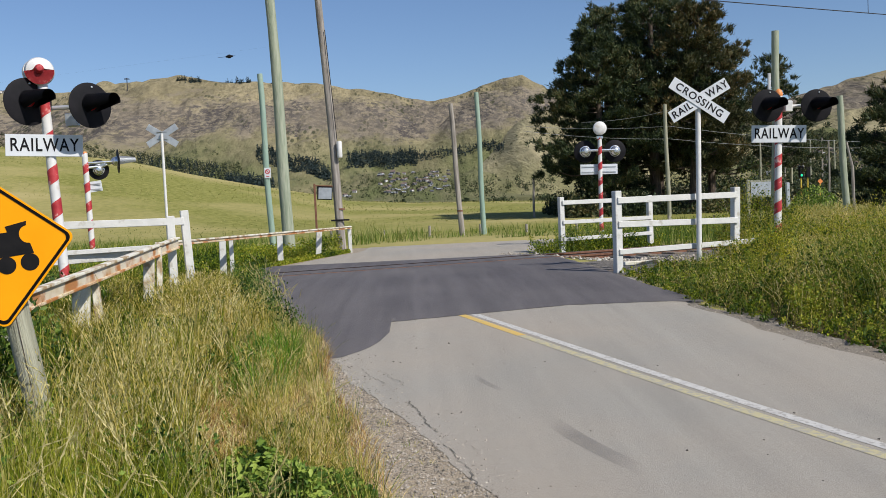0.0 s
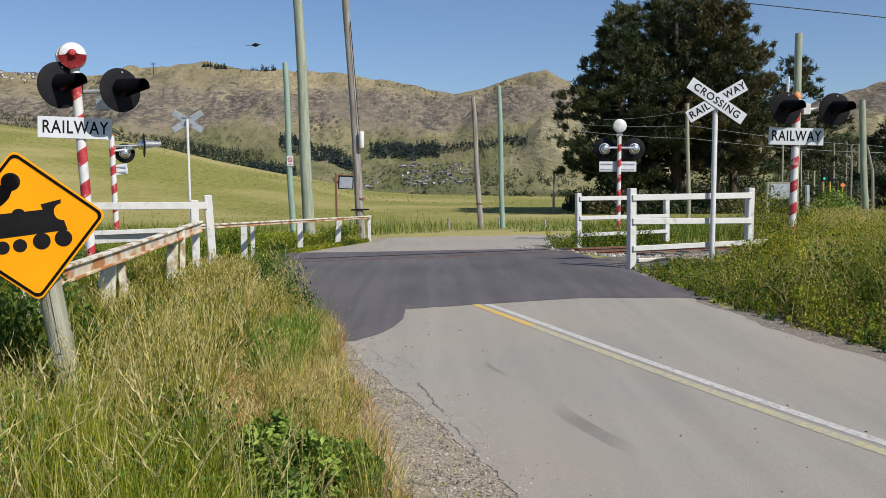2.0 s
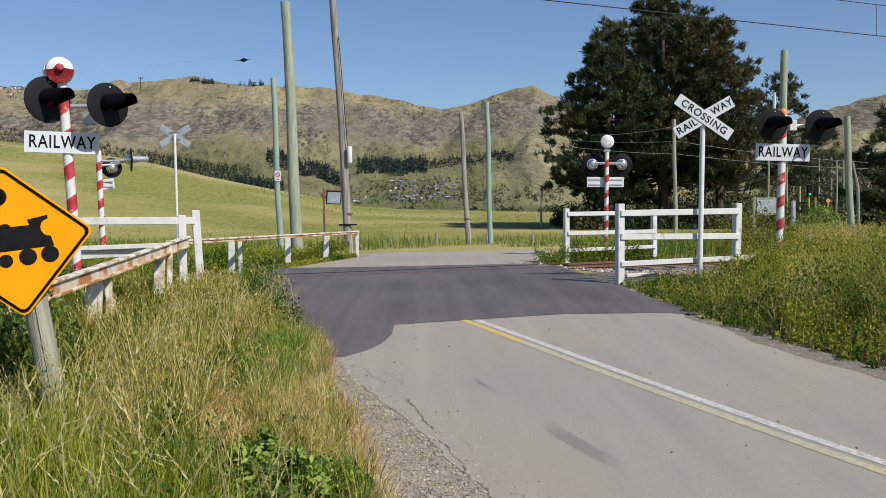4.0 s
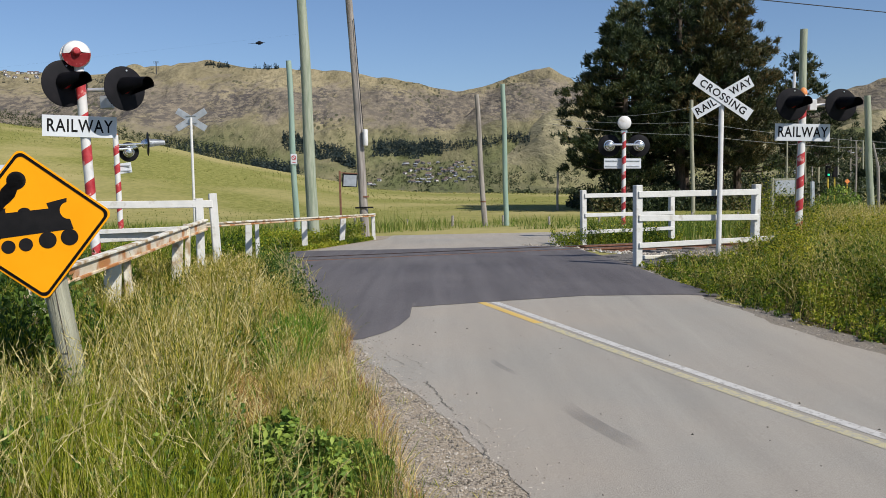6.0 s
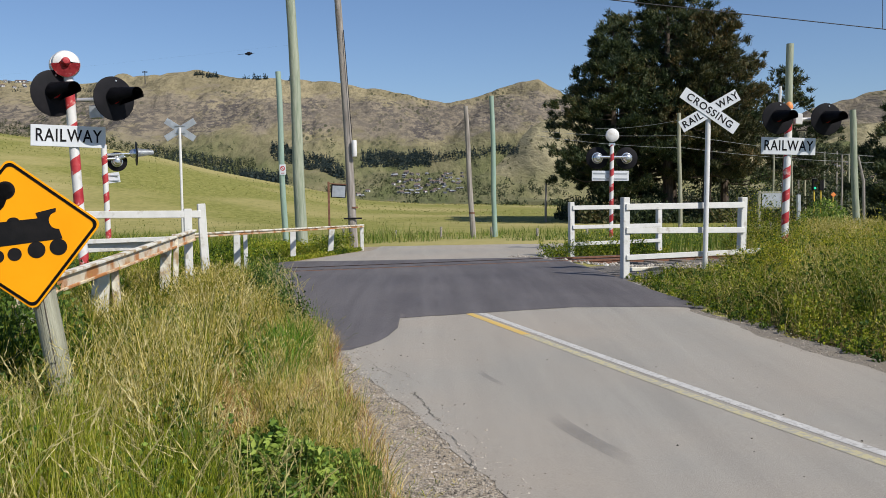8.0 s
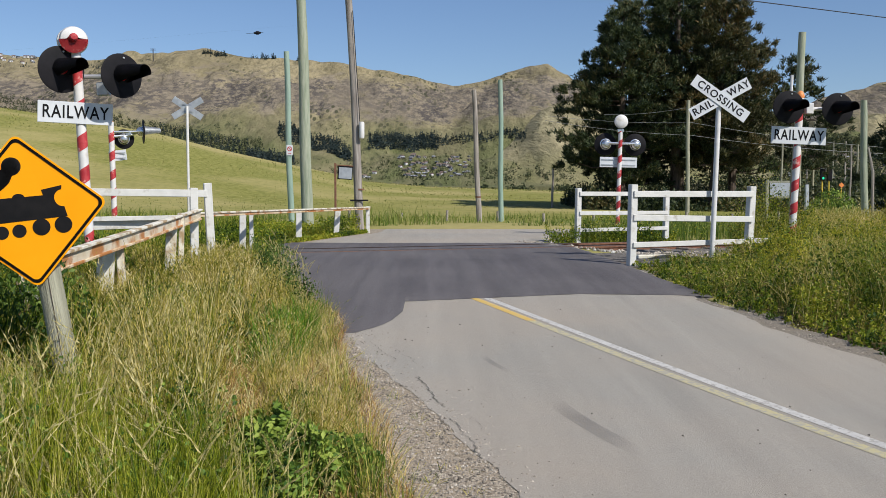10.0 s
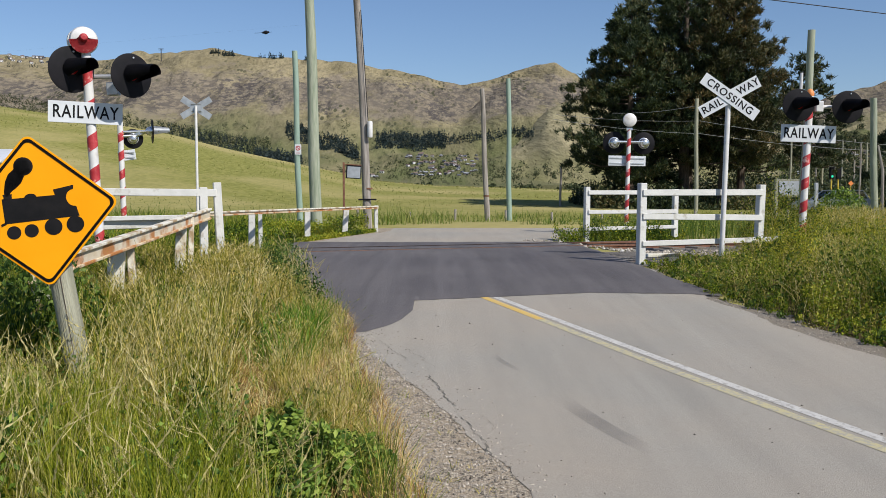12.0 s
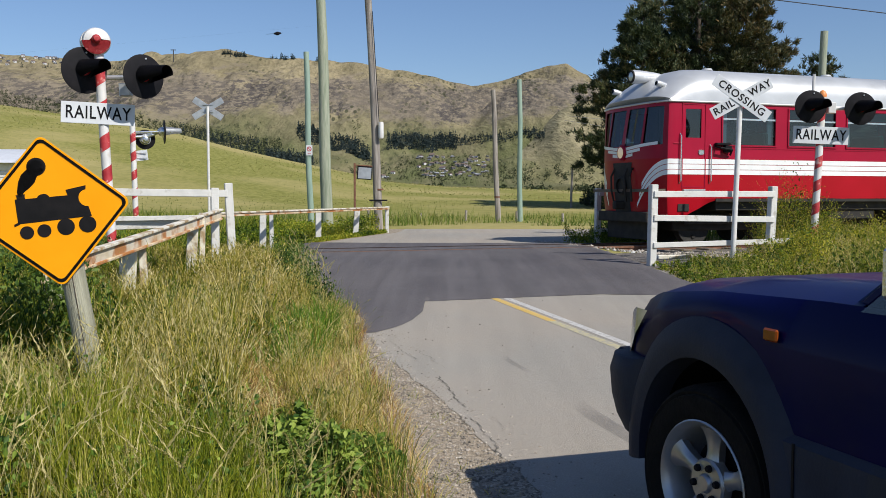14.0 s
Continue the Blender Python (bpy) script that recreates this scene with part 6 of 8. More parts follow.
    cx, cy = -0.70, 4.78
    lobe = 0.78 + 0.3 * np.sin(3 * a + 1.0) + 0.16 * np.sin(7 * a)
    px_, py_ = cx + 0.42 * lobe * r * np.cos(a) - 0.12 * r * np.sin(a), cy + 0.78 * lobe * r * np.sin(a)
    heap = np.array([noise.noise((u * 6, v * 6, 1.0)) for u, v in zip(px_, py_)])
    pz_ = rise(px_, py_) + 0.02 + np.maximum(0.03, (0.20 * np.sqrt(np.maximum(0, 1 - r * r)) + 0.05) * (1 + 0.9 * heap)) * rng.random(n) ** 0.35
    leaves("broad_leaf_herb", rng, np.stack([px_, py_, pz_], 1), np.full(n, 0.041), M_HERB2, "green broad-leaved herb at the gravel edge", "herb", flat=0.8)
    # weeds along the far guard rail and behind the fence
    n = 30000
    y = 15.0 + 12.5 * rng.random(n)
    x = np.interp(y, [15.0, 18.8, 27.0], [-3.9, -3.75, -1.85]) - 0.12 - 2.6 * rng.random(n) ** 1.3
    z = rise(x, y) + 0.55 * rng.random(n) ** 1.2 * np.clip(0.7 + 0.5 * np.array([noise.noise((a * 1.1, b * 1.1, 2)) for a, b in zip(x, y)]), 0.2, 1.1)
    leaves("roadside_weeds", rng, np.stack([x, y, z], 1), np.full(n, 0.055), M_WEED, "green weeds growing round the guard rail", flat=1.2)
    y = 18.0 + 9.0 * rng.random(9000)
    x = np.interp(y, [15.0, 18.8, 27.0], [-3.9, -3.75, -1.85]) + 0.14 * rng.random(9000)
    x = np.minimum(x, np.interp(y, ROAD_Y, ROAD_L) + 0.08)
    z = rise(x, y) + 0.11 * rng.random(9000) ** 1.4
    leaves("rail_foot_weeds", rng, np.stack([x, y, z], 1), np.full(9000, 0.055), M_WEED, "low weeds at the foot of the guard rail", flat=1.2)
    y = 14.6 + 12 * rng.random(11000)
    x = np.interp(y, [14.6, 17.8, 19.5, 20.0, 27], [-2.3, -3.0, -3.3, -4.0, -4.0]) - 8 * rng.random(11000) ** 1.3
    blades("rail_side_grass", rng, x, y, (0.3 + 0.45 * rng.random(len(x))) * np.where(x > -4.7, 0.42, 1.0), np.full(len(x), 0.007), 0.4, M_GREEN, "rank green grass beside the railway")
    # the bank right of the road
    n = 85000
    y = 6.0 + 12.5 * rng.random(n)
    edge = np.interp(y, ROAD_Y, ROAD_R) + np.interp(y, [9.0, 11.8], [0.30, 0.06])
    out = 5.2 * rng.random(n) ** 0.8
    x = edge + out
    s = (x - TRACK_C.x) * TRACK_N.x + (y - TRACK_C.y) * TRACK_N.y
    lump = np.array([noise.noise((a * 0.75, b * 0.75, 9.0)) for a, b in zip(x, y)])
    fine = np.array([noise.noise((a * 2.6, b * 2.6, 3.0)) for a, b in zip(x, y)])
    cap = np.where(y > 12.3, np.interp(out, [0.0, 1.7, 2.3, 3.4], [0.07, 0.20, 0.50, 0.85]), np.clip(0.10 + out * 0.40, 0, 0.58))
    top = cap * (0.95 + 0.8 * lump + 0.7 * fine)
    top *= np.where((x > 0.405 * y) & (y > 13.0), 0.55, 1.0)
    top *= np.where(np.hypot((x - 6.45) / 0.6, (y - 16.2) / 1.5) < 1, 0.42, 1.0)
    top = np.maximum(top, 0.03)
    u = (x - TRACK_C.x) * TRACK_T.x + (y - TRACK_C.y) * TRACK_T.y
    keep = np.where(u < 1.6, s < -4.75, s < -2.6)
    x, y, top = x[keep], y[keep], top[keep]
    lush = (x > 4.7) & (y > 12.6)
    for nm, share, size, mat_, lab, zone in (("bank_weeds", 0.060, 0.038, M_WEED, "leafy green weeds crowding the roadside bank", x > 0), ("bank_herbs", 0.010, 0.048, M_HERB, "dark broad-leaved herbs on the roadside bank", x > 0), ("dry_weeds", 0.018, 0.031, M_DRYWEED, "half-dry olive weeds on the roadside bank", x > 0), ("weed_tops", 0.06, 0.032, M_TOPS, "yellow-green leafy weeds round the signal mast", lush)):
        pick = zone & (rng.random(len(x)) < share)
        pts = leafy_stems(rng, x[pick], y[pick], np.maximum(0.07, top[pick] * (0.7 + 0.55 * rng.random(pick.sum()))), 30)
        leaves(nm, rng, pts, np.full(len(pts), size), mat_, lab, flat=1.3)
    # dark leaves in the lower half paint the shade at the weeds' base
    pick = rng.random(len(x)) < 0.10
    leaves("bank_shade_leaves", rng, np.stack([x, y, rise(x, y) + 0.5 * top * rng.random(len(x))], 1)[pick], np.full(pick.sum(), 0.05), M_HERB, "dark low leaves painted as shade under the roadside weeds", flat=1.2)
    pick = (rng.random(len(x)) < 0.20) & (x > 5.0) & (y > 13.4) & (lump > -0.2)[keep]
    leaves("weed_flowers", rng, np.stack([x, y, rise(x, y) + top * (0.75 + 0.45 * rng.random(len(x)))], 1)[pick], np.full(pick.sum(), 0.018), M_FLOWER, "small yellow flowers over the weeds", "flowers", flat=1.0)
    pick = rng.random(len(x)) < np.where(lush, 0.06, 0.22)
    blades("bank_grass", rng, x[pick], y[pick], top[pick] * (0.6 + 0.75 * rng.random(pick.sum())) + 0.05, np.full(pick.sum(), 0.0032), 0.55, M_BANK, "grass stems among the roadside weeds", head=0.35)
    pick = rng.random(len(x)) < 0.05
    blades("dry_stems", rng, x[pick], y[pick], top[pick] * (0.8 + 0.6 * rng.random(pick.sum())) + 0.04, np.full(pick.sum(), 0.0028), 0.7, M_GOLD, "pale dry stems among the roadside weeds", head=0.8, plume=2.0)
    py_ = 15.2 + 4.4 * rng.random(4200)
    px_ = (0.415 + 0.09 * rng.random(4200)) * py_
    blades("pale_grass", rng, px_, py_, 0.16 + 0.26 * rng.random(4200), np.full(4200, 0.0045), 0.55, M_GOLD, "pale dry grass on top of the bank", head=0.7, plume=2.0)
    py_ = 10.6 + 5.0 * rng.random(2400)
    px_ = (0.40 + 0.10 * rng.random(2400) ** 0.7) * py_
    blades("pale_grass", rng, px_, py_, 0.22 + 0.30 * rng.random(2400), np.full(2400, 0.0032), 0.6, M_GOLD, "pale dry grass among the weeds of the bank", head=0.7, plume=2.0)
    px_, py_ = 11.0 + 2.6 * rng.random(1800), 26.0 + 2.6 * rng.random(1800)
    blades("pale_grass", rng, px_, py_, 0.35 + 0.40 * rng.random(1800), np.full(1800, 0.007), 0.6, M_GOLD, "pale dry grass round the pole beyond the rails", head=0.7, plume=2.0)
    # weeds round the foot of the far fence
    n = 6500
    u, v = 0.15 + 3.2 * rng.random(n), 1.35 + 0.9 * rng.random(n)
    x, y = TRACK_C.x + u * TRACK_T.x + v * TRACK_N.x, TRACK_C.y + u * TRACK_T.y + v * TRACK_N.y
    hump = np.array([noise.noise((a * 1.5, b * 1.5, 8.0)) for a, b in zip(x, y)])
    z = rise(x, y) + np.maximum(0.08, 0.42 + 0.5 * hump) * rng.random(n) ** 0.7
    leaves("fence_weeds", rng, np.stack([x, y, z], 1), np.full(n, 0.05), M_WEED, "green weeds round the foot of the far fence", flat=1.4)
    pick = rng.random(n) < 0.06
    leaves("fence_flowers", rng, np.stack([x, y, z + 0.08], 1)[pick], np.full(pick.sum(), 0.028), M_FLOWER, "small yellow flowers by the far fence", "flowers", flat=1.0)
    # dark shrubs below and left of the pines, filling in the shade there
    n = 24000
    y = 57 + 13 * rng.random(n)
    x = np.where(rng.random(n) < 0.45, 9.6 + 5 * rng.random(n), 11 + 13 * rng.random(n))
    hump = np.array([noise.noise((a * 0.45, b * 0.45, 6.0)) for a, b in zip(x, y)])
    # taller leaves behind the trunks are an added dark backdrop
    behind = (y > 66.5) & (x > 12.0)
    z = rise(x, y) + np.where(behind, 3.2 + 2.0 * hump, np.maximum(0.05, 0.9 + 1.5 * hump)) * rng.random(n)
    leaves("shrubs", rng, np.stack([x, y, z], 1), np.full(n, 0.22), M_PINE, "dark shrubs below the pines, added as shade and backdrop", "shrubs", flat=1.2)
    # hedge and shrubs before the town, and a bush beside the board
    n = 9000
    x, y = 19 + 24 * rng.random(n), 70 + 9 * rng.random(n)
    hump = np.array([noise.noise((a * 0.4, b * 0.4, 4.0)) for a, b in zip(x, y)])
    z = rise(x, y) + np.maximum(0.6, 2.2 + 2.0 * hump) * rng.random(n) ** 0.7
    leaves("hedge", rng, np.stack([x, y, z], 1), np.full(n, 0.26), M_PINE, "dark hedge and shrubs before the town", "shrubs", flat=1.2)
    n = 2600
    a, r = rng.random(n) * 2 * np.pi, np.sqrt(rng.random(n))
    x, y = 14.1 + 0.95 * r * np.cos(a), 33.0 + 0.9 * r * np.sin(a)
    z = rise(x, y) + 1.35 * (1 - 0.6 * r ** 2) * rng.random(n) ** 0.6
    leaves("bush", rng, np.stack([x, y, z], 1), np.full(n, 0.085), M_HERB2, "rounded green bush beside the information board", "bush", flat=1.2)
    # leafy weeds leaning over the edge of the seal
    y = 9.8 + 5.6 * rng.random(120)
    x = grass_edge(y) - 0.42 * rng.random(120) + 0.10
    pts = leafy_stems(rng, x, y, 0.22 + 0.34 * rng.random(120), 34)
    leaves("seal_edge_weeds", rng, pts, np.full(len(pts), 0.034), M_HERB, "dark leafy weeds leaning over the edge of the seal", flat=1.4)
    y = 10.2 + 4.6 * rng.random(70)
    x = grass_edge(y) - 0.25 * rng.random(70) + 0.12
    panicles("edge_stalks", rng, x, y, 0.40 + 0.30 * rng.random(70), M_STALK, "thin pale stalks at the edge of the seal")
    # grass beyond the rails on the right and round the far fence
    n = 15000
    u, v = 0.5 + 35 * rng.random(n) ** 1.5, 1.6 + 5.5 * rng.random(n)
    x, y = TRACK_C.x + u * TRACK_T.x + v * TRACK_N.x, TRACK_C.y + u * TRACK_T.y + v * TRACK_N.y
    ok = x > np.interp(y, ROAD_Y, ROAD_R) + 0.2
    x, y = x[ok], y[ok]
    blades("far_rail_grass", rng, x, y, 0.22 + 0.4 * rng.random(len(x)), np.full(len(x), 0.008), 0.4, M_EDGE, "grass on the far side of the rails", head=0.2)
    z = rise(x, y) + 0.55 * rng.random(len(x))
    leaves("far_rail_weeds", rng, np.stack([x, y, z], 1)[::2], np.full(len(x[::2]), 0.06), M_WEED, "leafy weeds on the far side of the rails", flat=1.4)
    pick = (np.abs(x - 4.6) < 2.2) & (rng.random(len(x)) < 0.1)
    leaves("weed_flowers", rng, np.stack([x, y, z + 0.1], 1)[pick], np.full(pick.sum(), 0.03), M_FLOWER, "small yellow flowers beyond the rails", "flowers", flat=1.0)
    # rough edge of the meadow
    n = 30000
    x, y = -22 + 62 * rng.random(n), 30.6 + 14.7 * rng.random(n) ** 1.6
    x, y = clumped(rng, x, y, 0.35, 0.02)
    lush = np.clip((2.5 - x) / 3, 0.0, 1.0) * np.clip((38.0 - y) / 3, 0.0, 1.0)
    blades("meadow_edge_grass", rng, x, y, (0.10 + 0.36 * rng.random(len(x)) ** 2.2) * (1 + 0.8 * lush), np.full(len(x), 0.012), 0.5, M_EDGE, "long green grass at the meadow edge", head=0.1)
    n = 14000
    y = 40 + 100 * rng.random(n) ** 1.3
    x = (-0.62 + 1.1 * rng.random(n)) * y
    blades("meadow_grass", rng, x, y, (0.03 + 0.06 * rng.random(n)) * np.clip(y / 60, 0.8, 2.0), 0.0005 * y, 0.6, M_MEADOW, "mown meadow grass tufts")


def pine(name, x, y, height, spread, seed, low, label, tufts=420, needles=None):
    """A pine: tapered trunk, limbs, and a crown of needle tufts along the limbs."""
    rng = np.random.default_rng(seed)
    z0 = ground_z(x, y)
    t = thing(name, pose(x, y, z0), label, "tree", "pine clump")
    lean = rng.normal(0, 0.02, 2)
    bm = tube_bm([(lean[0] * height * f, lean[1] * height * f, height * 0.96 * f - (0.2 if f == 0 else 0)) for f in np.linspace(0, 1, 8)], [0.30 * (1 - f) ** 0.8 * height / 14 + 0.03 for f in np.linspace(0, 1, 8)], 10)
    part("trunk", bm, M_BARK, t, "dark furrowed pine trunk")
    cent, out = [], []
    n_limb = int(height * 5.5)
    for i in range(n_limb):
        step = math.floor(i / 6) * 6 / n_limb
        f = low + (0.985 - low) * min(1.0, step + 0.5 * 6 / n_limb * rng.random())
        rad = spread * (1.02 - ((f - low) / (1 - low)) ** 1.6) * (0.62 + 0.62 * rng.random()) + 0.35
        rad *= 0.65 + 0.35 * min(1.0, (f - low) * 5 + 0.3)
        a = i * 2.4 + rng.normal(0, 0.5)
        p0 = np.array([lean[0] * height * f, lean[1] * height * f, height * f])
        lift = rad * (-0.05 + 0.42 * f + 0.14 * rng.random())
        p1 = p0 + np.array([math.cos(a) * rad, math.sin(a) * rad, lift])
        pm = (p0 + p1) / 2 - np.array([0, 0, 0.10 * rad])
        part("limb", tube_bm([p0, pm, p1], [0.07 * (1.1 - f), 0.05 * (1.1 - f), 0.012], 5), M_BARK, t)
        # pads of needle tufts, thickest towards the ends of the side shoots
        m = max(8, int(tufts * 1.5 / n_limb * (0.4 + rad / spread)))
        pads = [0.35 + 0.7 * rng.random() ** 0.6 for _ in range(max(3, int(rad * 2.4)))]
        shift = [rng.normal(0, 1, 3) * np.array([0.30, 0.30, 0.12]) * (0.5 + rad * 0.4) for _ in pads]
        for k in range(m):
            q = int(rng.integers(len(pads)))
            g = min(1.06, pads[q])
            p = (p0 + (pm - p0) * g * 2) if g < 0.5 else (pm + (p1 - pm) * (g - 0.5) * 2)
            cent.append(p + shift[q] + rng.normal(0, 1, 3) * np.array([0.19, 0.19, 0.11]))
    cent = np.array(cent)
    # each tuft: thin needle bundles pointing outwards and up
    per = 20
    n = len(cent) * per
    c = np.repeat(cent, per, 0)
    outward = c * np.array([1, 1, 0]) / (np.linalg.norm(c[:, :2], axis=1)[:, None] + 0.3)
    d = rng.normal(0, 0.62, (n, 3)) + outward * 0.7 + np.array([0, 0, 0.7])
    d /= np.linalg.norm(d, axis=1)[:, None]
    ln = (0.17 + 0.20 * rng.random(n))[:, None]
    s = np.cross(d, rng.normal(0, 1, (n, 3)))
    s *= (0.026 + 0.022 * rng.random(n))[:, None] / np.linalg.norm(s, axis=1)[:, None]
    o = c + rng.normal(0, 0.075, (n, 3))
    verts = np.stack([o - s, o + s, o + d * ln + s * 0.2], 1).reshape(-1, 3)
    tris = np.arange(3 * n).reshape(-1, 3)
    crown = poly_mesh("crown", verts, tris, needles or M_PINE)
    crown.parent = t
    tagged(crown, "dark green needle crown")
    return t


def build_trees():
    big = "dark green mature pine in a clump beyond the rails"
    pine("pine_tree", 12.1, 60.0, 12.6, 3.4, 1, 0.14, big, 1900)
    pine("pine_tree", 15.9, 61.5, 15.9, 4.0, 2, 0.20, big, 2100)
    pine("pine_tree", 17.9, 60.0, 13.2, 3.6, 3, 0.22, "mature pine in the clump, needles coloured as if sunlit", 1700, M_PINE_SUNLIT)
    pine("pine_tree", 13.8, 65.0, 14.0, 3.8, 4, 0.2, big, 1100)
    pine("pine_tree", 17.4, 66.0, 15.0, 3.6, 5, 0.2, big, 1100)
    pine("pine_tree", 20.4, 64.0, 12.4, 3.0, 6, 0.2, "smaller pine at the edge of the clump", 600)
    pine("pine_tree", 25.6, 66.0, 10.6, 2.6, 7, 0.25, "slim pine standing apart behind the clump", 500)
    pine("pine_tree", 29.6, 51.5, 10.4, 3.6, 8, 0.02, "broad dark conifer beside the track", 1100)
    pine("pine_tree", 26.6, 50.0, 7.2, 2.7, 9, 0.02, "low dark conifer beside the track", 800)


def far_crowns(name, places, rng, label, material, round_=False, shards=18):
    """Far trees: each a ragged cone or dome of tilted shards, joined in one mesh."""
    cent, size = [], []
    for p, h in places:
        f = rng.random(shards) ** 1.2
        wide = h * (0.40 if round_ else 0.27) * (0.8 + 0.4 * rng.random())
        r = wide * (np.sqrt(np.maximum(0.05, 1 - (2 * f - 0.75) ** 2 * 0.7)) if round_ else 1.02 - f ** 1.6) * np.sqrt(rng.random(shards))
        a = rng.random(shards) * 2 * np.pi
        cent.append(np.stack([p.x + r * np.cos(a), p.y + r * np.sin(a), p.z + h * (0.03 + 0.9 * f)], 1))
        size.append(h * (0.34 if round_ else 0.30) * (1.1 - 0.5 * f))
    return leaves(name, rng, np.concatenate(cent), np.concatenate(size), material, label, "trees", flat=1.0)


def build_far_trees():
    rng = np.random.default_rng(21)
    # the blue of distance haze is mixed into the conifer green
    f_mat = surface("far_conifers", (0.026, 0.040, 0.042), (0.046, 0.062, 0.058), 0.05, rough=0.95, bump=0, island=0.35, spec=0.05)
    s_mat = surface("far_scrub", (0.038, 0.052, 0.030), (0.085, 0.095, 0.045), 0.05, rough=0.95, bump=0, island=0.35, spec=0.05)

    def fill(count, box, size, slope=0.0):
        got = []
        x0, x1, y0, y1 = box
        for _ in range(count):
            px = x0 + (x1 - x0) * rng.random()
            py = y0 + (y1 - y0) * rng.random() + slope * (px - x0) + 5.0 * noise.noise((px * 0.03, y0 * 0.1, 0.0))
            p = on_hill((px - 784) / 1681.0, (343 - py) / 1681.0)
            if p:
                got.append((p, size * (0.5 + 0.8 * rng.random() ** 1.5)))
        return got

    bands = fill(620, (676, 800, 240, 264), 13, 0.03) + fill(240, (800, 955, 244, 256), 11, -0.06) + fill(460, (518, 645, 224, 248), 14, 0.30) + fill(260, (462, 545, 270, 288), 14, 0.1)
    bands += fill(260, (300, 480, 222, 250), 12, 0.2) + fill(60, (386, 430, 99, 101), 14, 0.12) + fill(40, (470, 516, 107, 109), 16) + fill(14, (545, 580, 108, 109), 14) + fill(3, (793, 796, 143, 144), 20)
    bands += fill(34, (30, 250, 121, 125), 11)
    # trees along the far edge of the meadow
    edge = []
    for x0, x1, count, size in ((868, 1060, 60, 4.2), (690, 790, 40, 4.0), (1390, 1700, 120, 6.0), (600, 690, 20, 3.5)):
        for _ in range(count):
            y = 330 + 110 * rng.random()
            x = (x0 + (x1 - x0) * rng.random() - 784) / 1681.0 * y
            edge.append((Vector((x, y, ground_z(x, y) - 0.5)), size * (0.5 + 0.9 * rng.random())))
    far_crowns("far_conifers", bands, rng, "dark conifer plantations, tinted haze-blue, on the far hillside", f_mat)
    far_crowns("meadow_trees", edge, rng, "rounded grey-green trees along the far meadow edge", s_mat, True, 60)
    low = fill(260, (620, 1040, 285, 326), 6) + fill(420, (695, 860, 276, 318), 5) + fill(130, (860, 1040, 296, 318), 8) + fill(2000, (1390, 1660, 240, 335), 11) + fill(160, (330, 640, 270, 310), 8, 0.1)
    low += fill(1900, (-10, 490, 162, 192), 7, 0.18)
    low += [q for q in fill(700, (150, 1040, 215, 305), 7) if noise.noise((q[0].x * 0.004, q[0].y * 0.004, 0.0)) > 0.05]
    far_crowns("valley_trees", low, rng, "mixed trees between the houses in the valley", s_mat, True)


def build_houses():
    rng = random.Random(8)
    walls = [surface("house_wall_" + n, c, tuple(min(1, v * 1.1) for v in c), 2.0, rough=0.8, bump=0.1) for n, c in (("cream", (0.26, 0.235, 0.205)), ("white", (0.56, 0.55, 0.54)), ("brick", (0.13, 0.10, 0.09)), ("grey", (0.14, 0.14, 0.15)))]
    roofs = [surface("house_roof_" + n, c, tuple(v * 1.2 for v in c), 2.0, rough=0.7, bump=0.2) for n, c in (("slate", (0.08, 0.09, 0.11)), ("red", (0.13, 0.085, 0.075)), ("pale", (0.27, 0.28, 0.30)), ("brown", (0.15, 0.11, 0.09)))]
    kinds = []
    dark = surface("house_window", (0.03, 0.035, 0.045), (0.05, 0.055, 0.065), 2.0, rough=0.15, bump=0)
    for i in range(4):
        w, d, h = 5.0 + 0.8 * i, 4.6, 2.2 + (i % 2) * 1.3
        me_w = to_mesh("wall", box_bm((w, d, h), (0, 0, h / 2)), walls[i])
        me_r = to_mesh("roof", prism_bm([(-d / 2 - 0.5, h), (d / 2 + 0.5, h), (0, h + 1.7)], w + 0.8, pose(0, 0, 0, 0, 0, 90)), roofs[i])
        me_n = to_mesh("window", box_bm((1.8, 0.1, 1.3), (0, 0, 0)), dark)
        kinds.append((me_w, me_r, me_n, w, d))

    def house(p, k, turn, big=1.0):
        me_w, me_r, me_n, w, d = kinds[k]
        h = thing("house", Matrix.Translation(p - Vector((0, 0, 0.8))) @ pose(0, 0, 0, 0, 0, turn) @ Matrix.Scale(big, 4), ("cream weatherboard house with a slate roof", "white house with a red roof", "brick house with a pale iron roof", "grey two-storey house with a brown roof")[k], "house", "valley houses")
        for nm, me in (("wall", me_w), ("roof", me_r)):
            new(nm, me).parent = h
        for s in (-0.28, 0.28):
            o = new("window", me_n)
            o.parent = h
            o.location = (s * w, -d / 2 - 0.02, 1.6)

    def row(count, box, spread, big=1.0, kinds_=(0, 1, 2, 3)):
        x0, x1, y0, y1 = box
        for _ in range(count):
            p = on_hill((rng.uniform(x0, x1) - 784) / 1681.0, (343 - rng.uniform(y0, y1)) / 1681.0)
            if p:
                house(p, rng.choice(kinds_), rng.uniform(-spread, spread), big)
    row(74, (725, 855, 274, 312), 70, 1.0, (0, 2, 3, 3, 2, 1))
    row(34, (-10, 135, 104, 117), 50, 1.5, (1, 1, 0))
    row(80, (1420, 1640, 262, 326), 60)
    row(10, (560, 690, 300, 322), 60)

# ---- the railcar ----
M_TRAIN_RED = surface("crimson_coach_enamel", (0.31, 0.006, 0.030), (0.36, 0.008, 0.036), 1.2, (0.27, 0.007, 0.028), 0.8, rough=0.4, bump=0.04, grain=12, coat=0.08, spec=0.15)
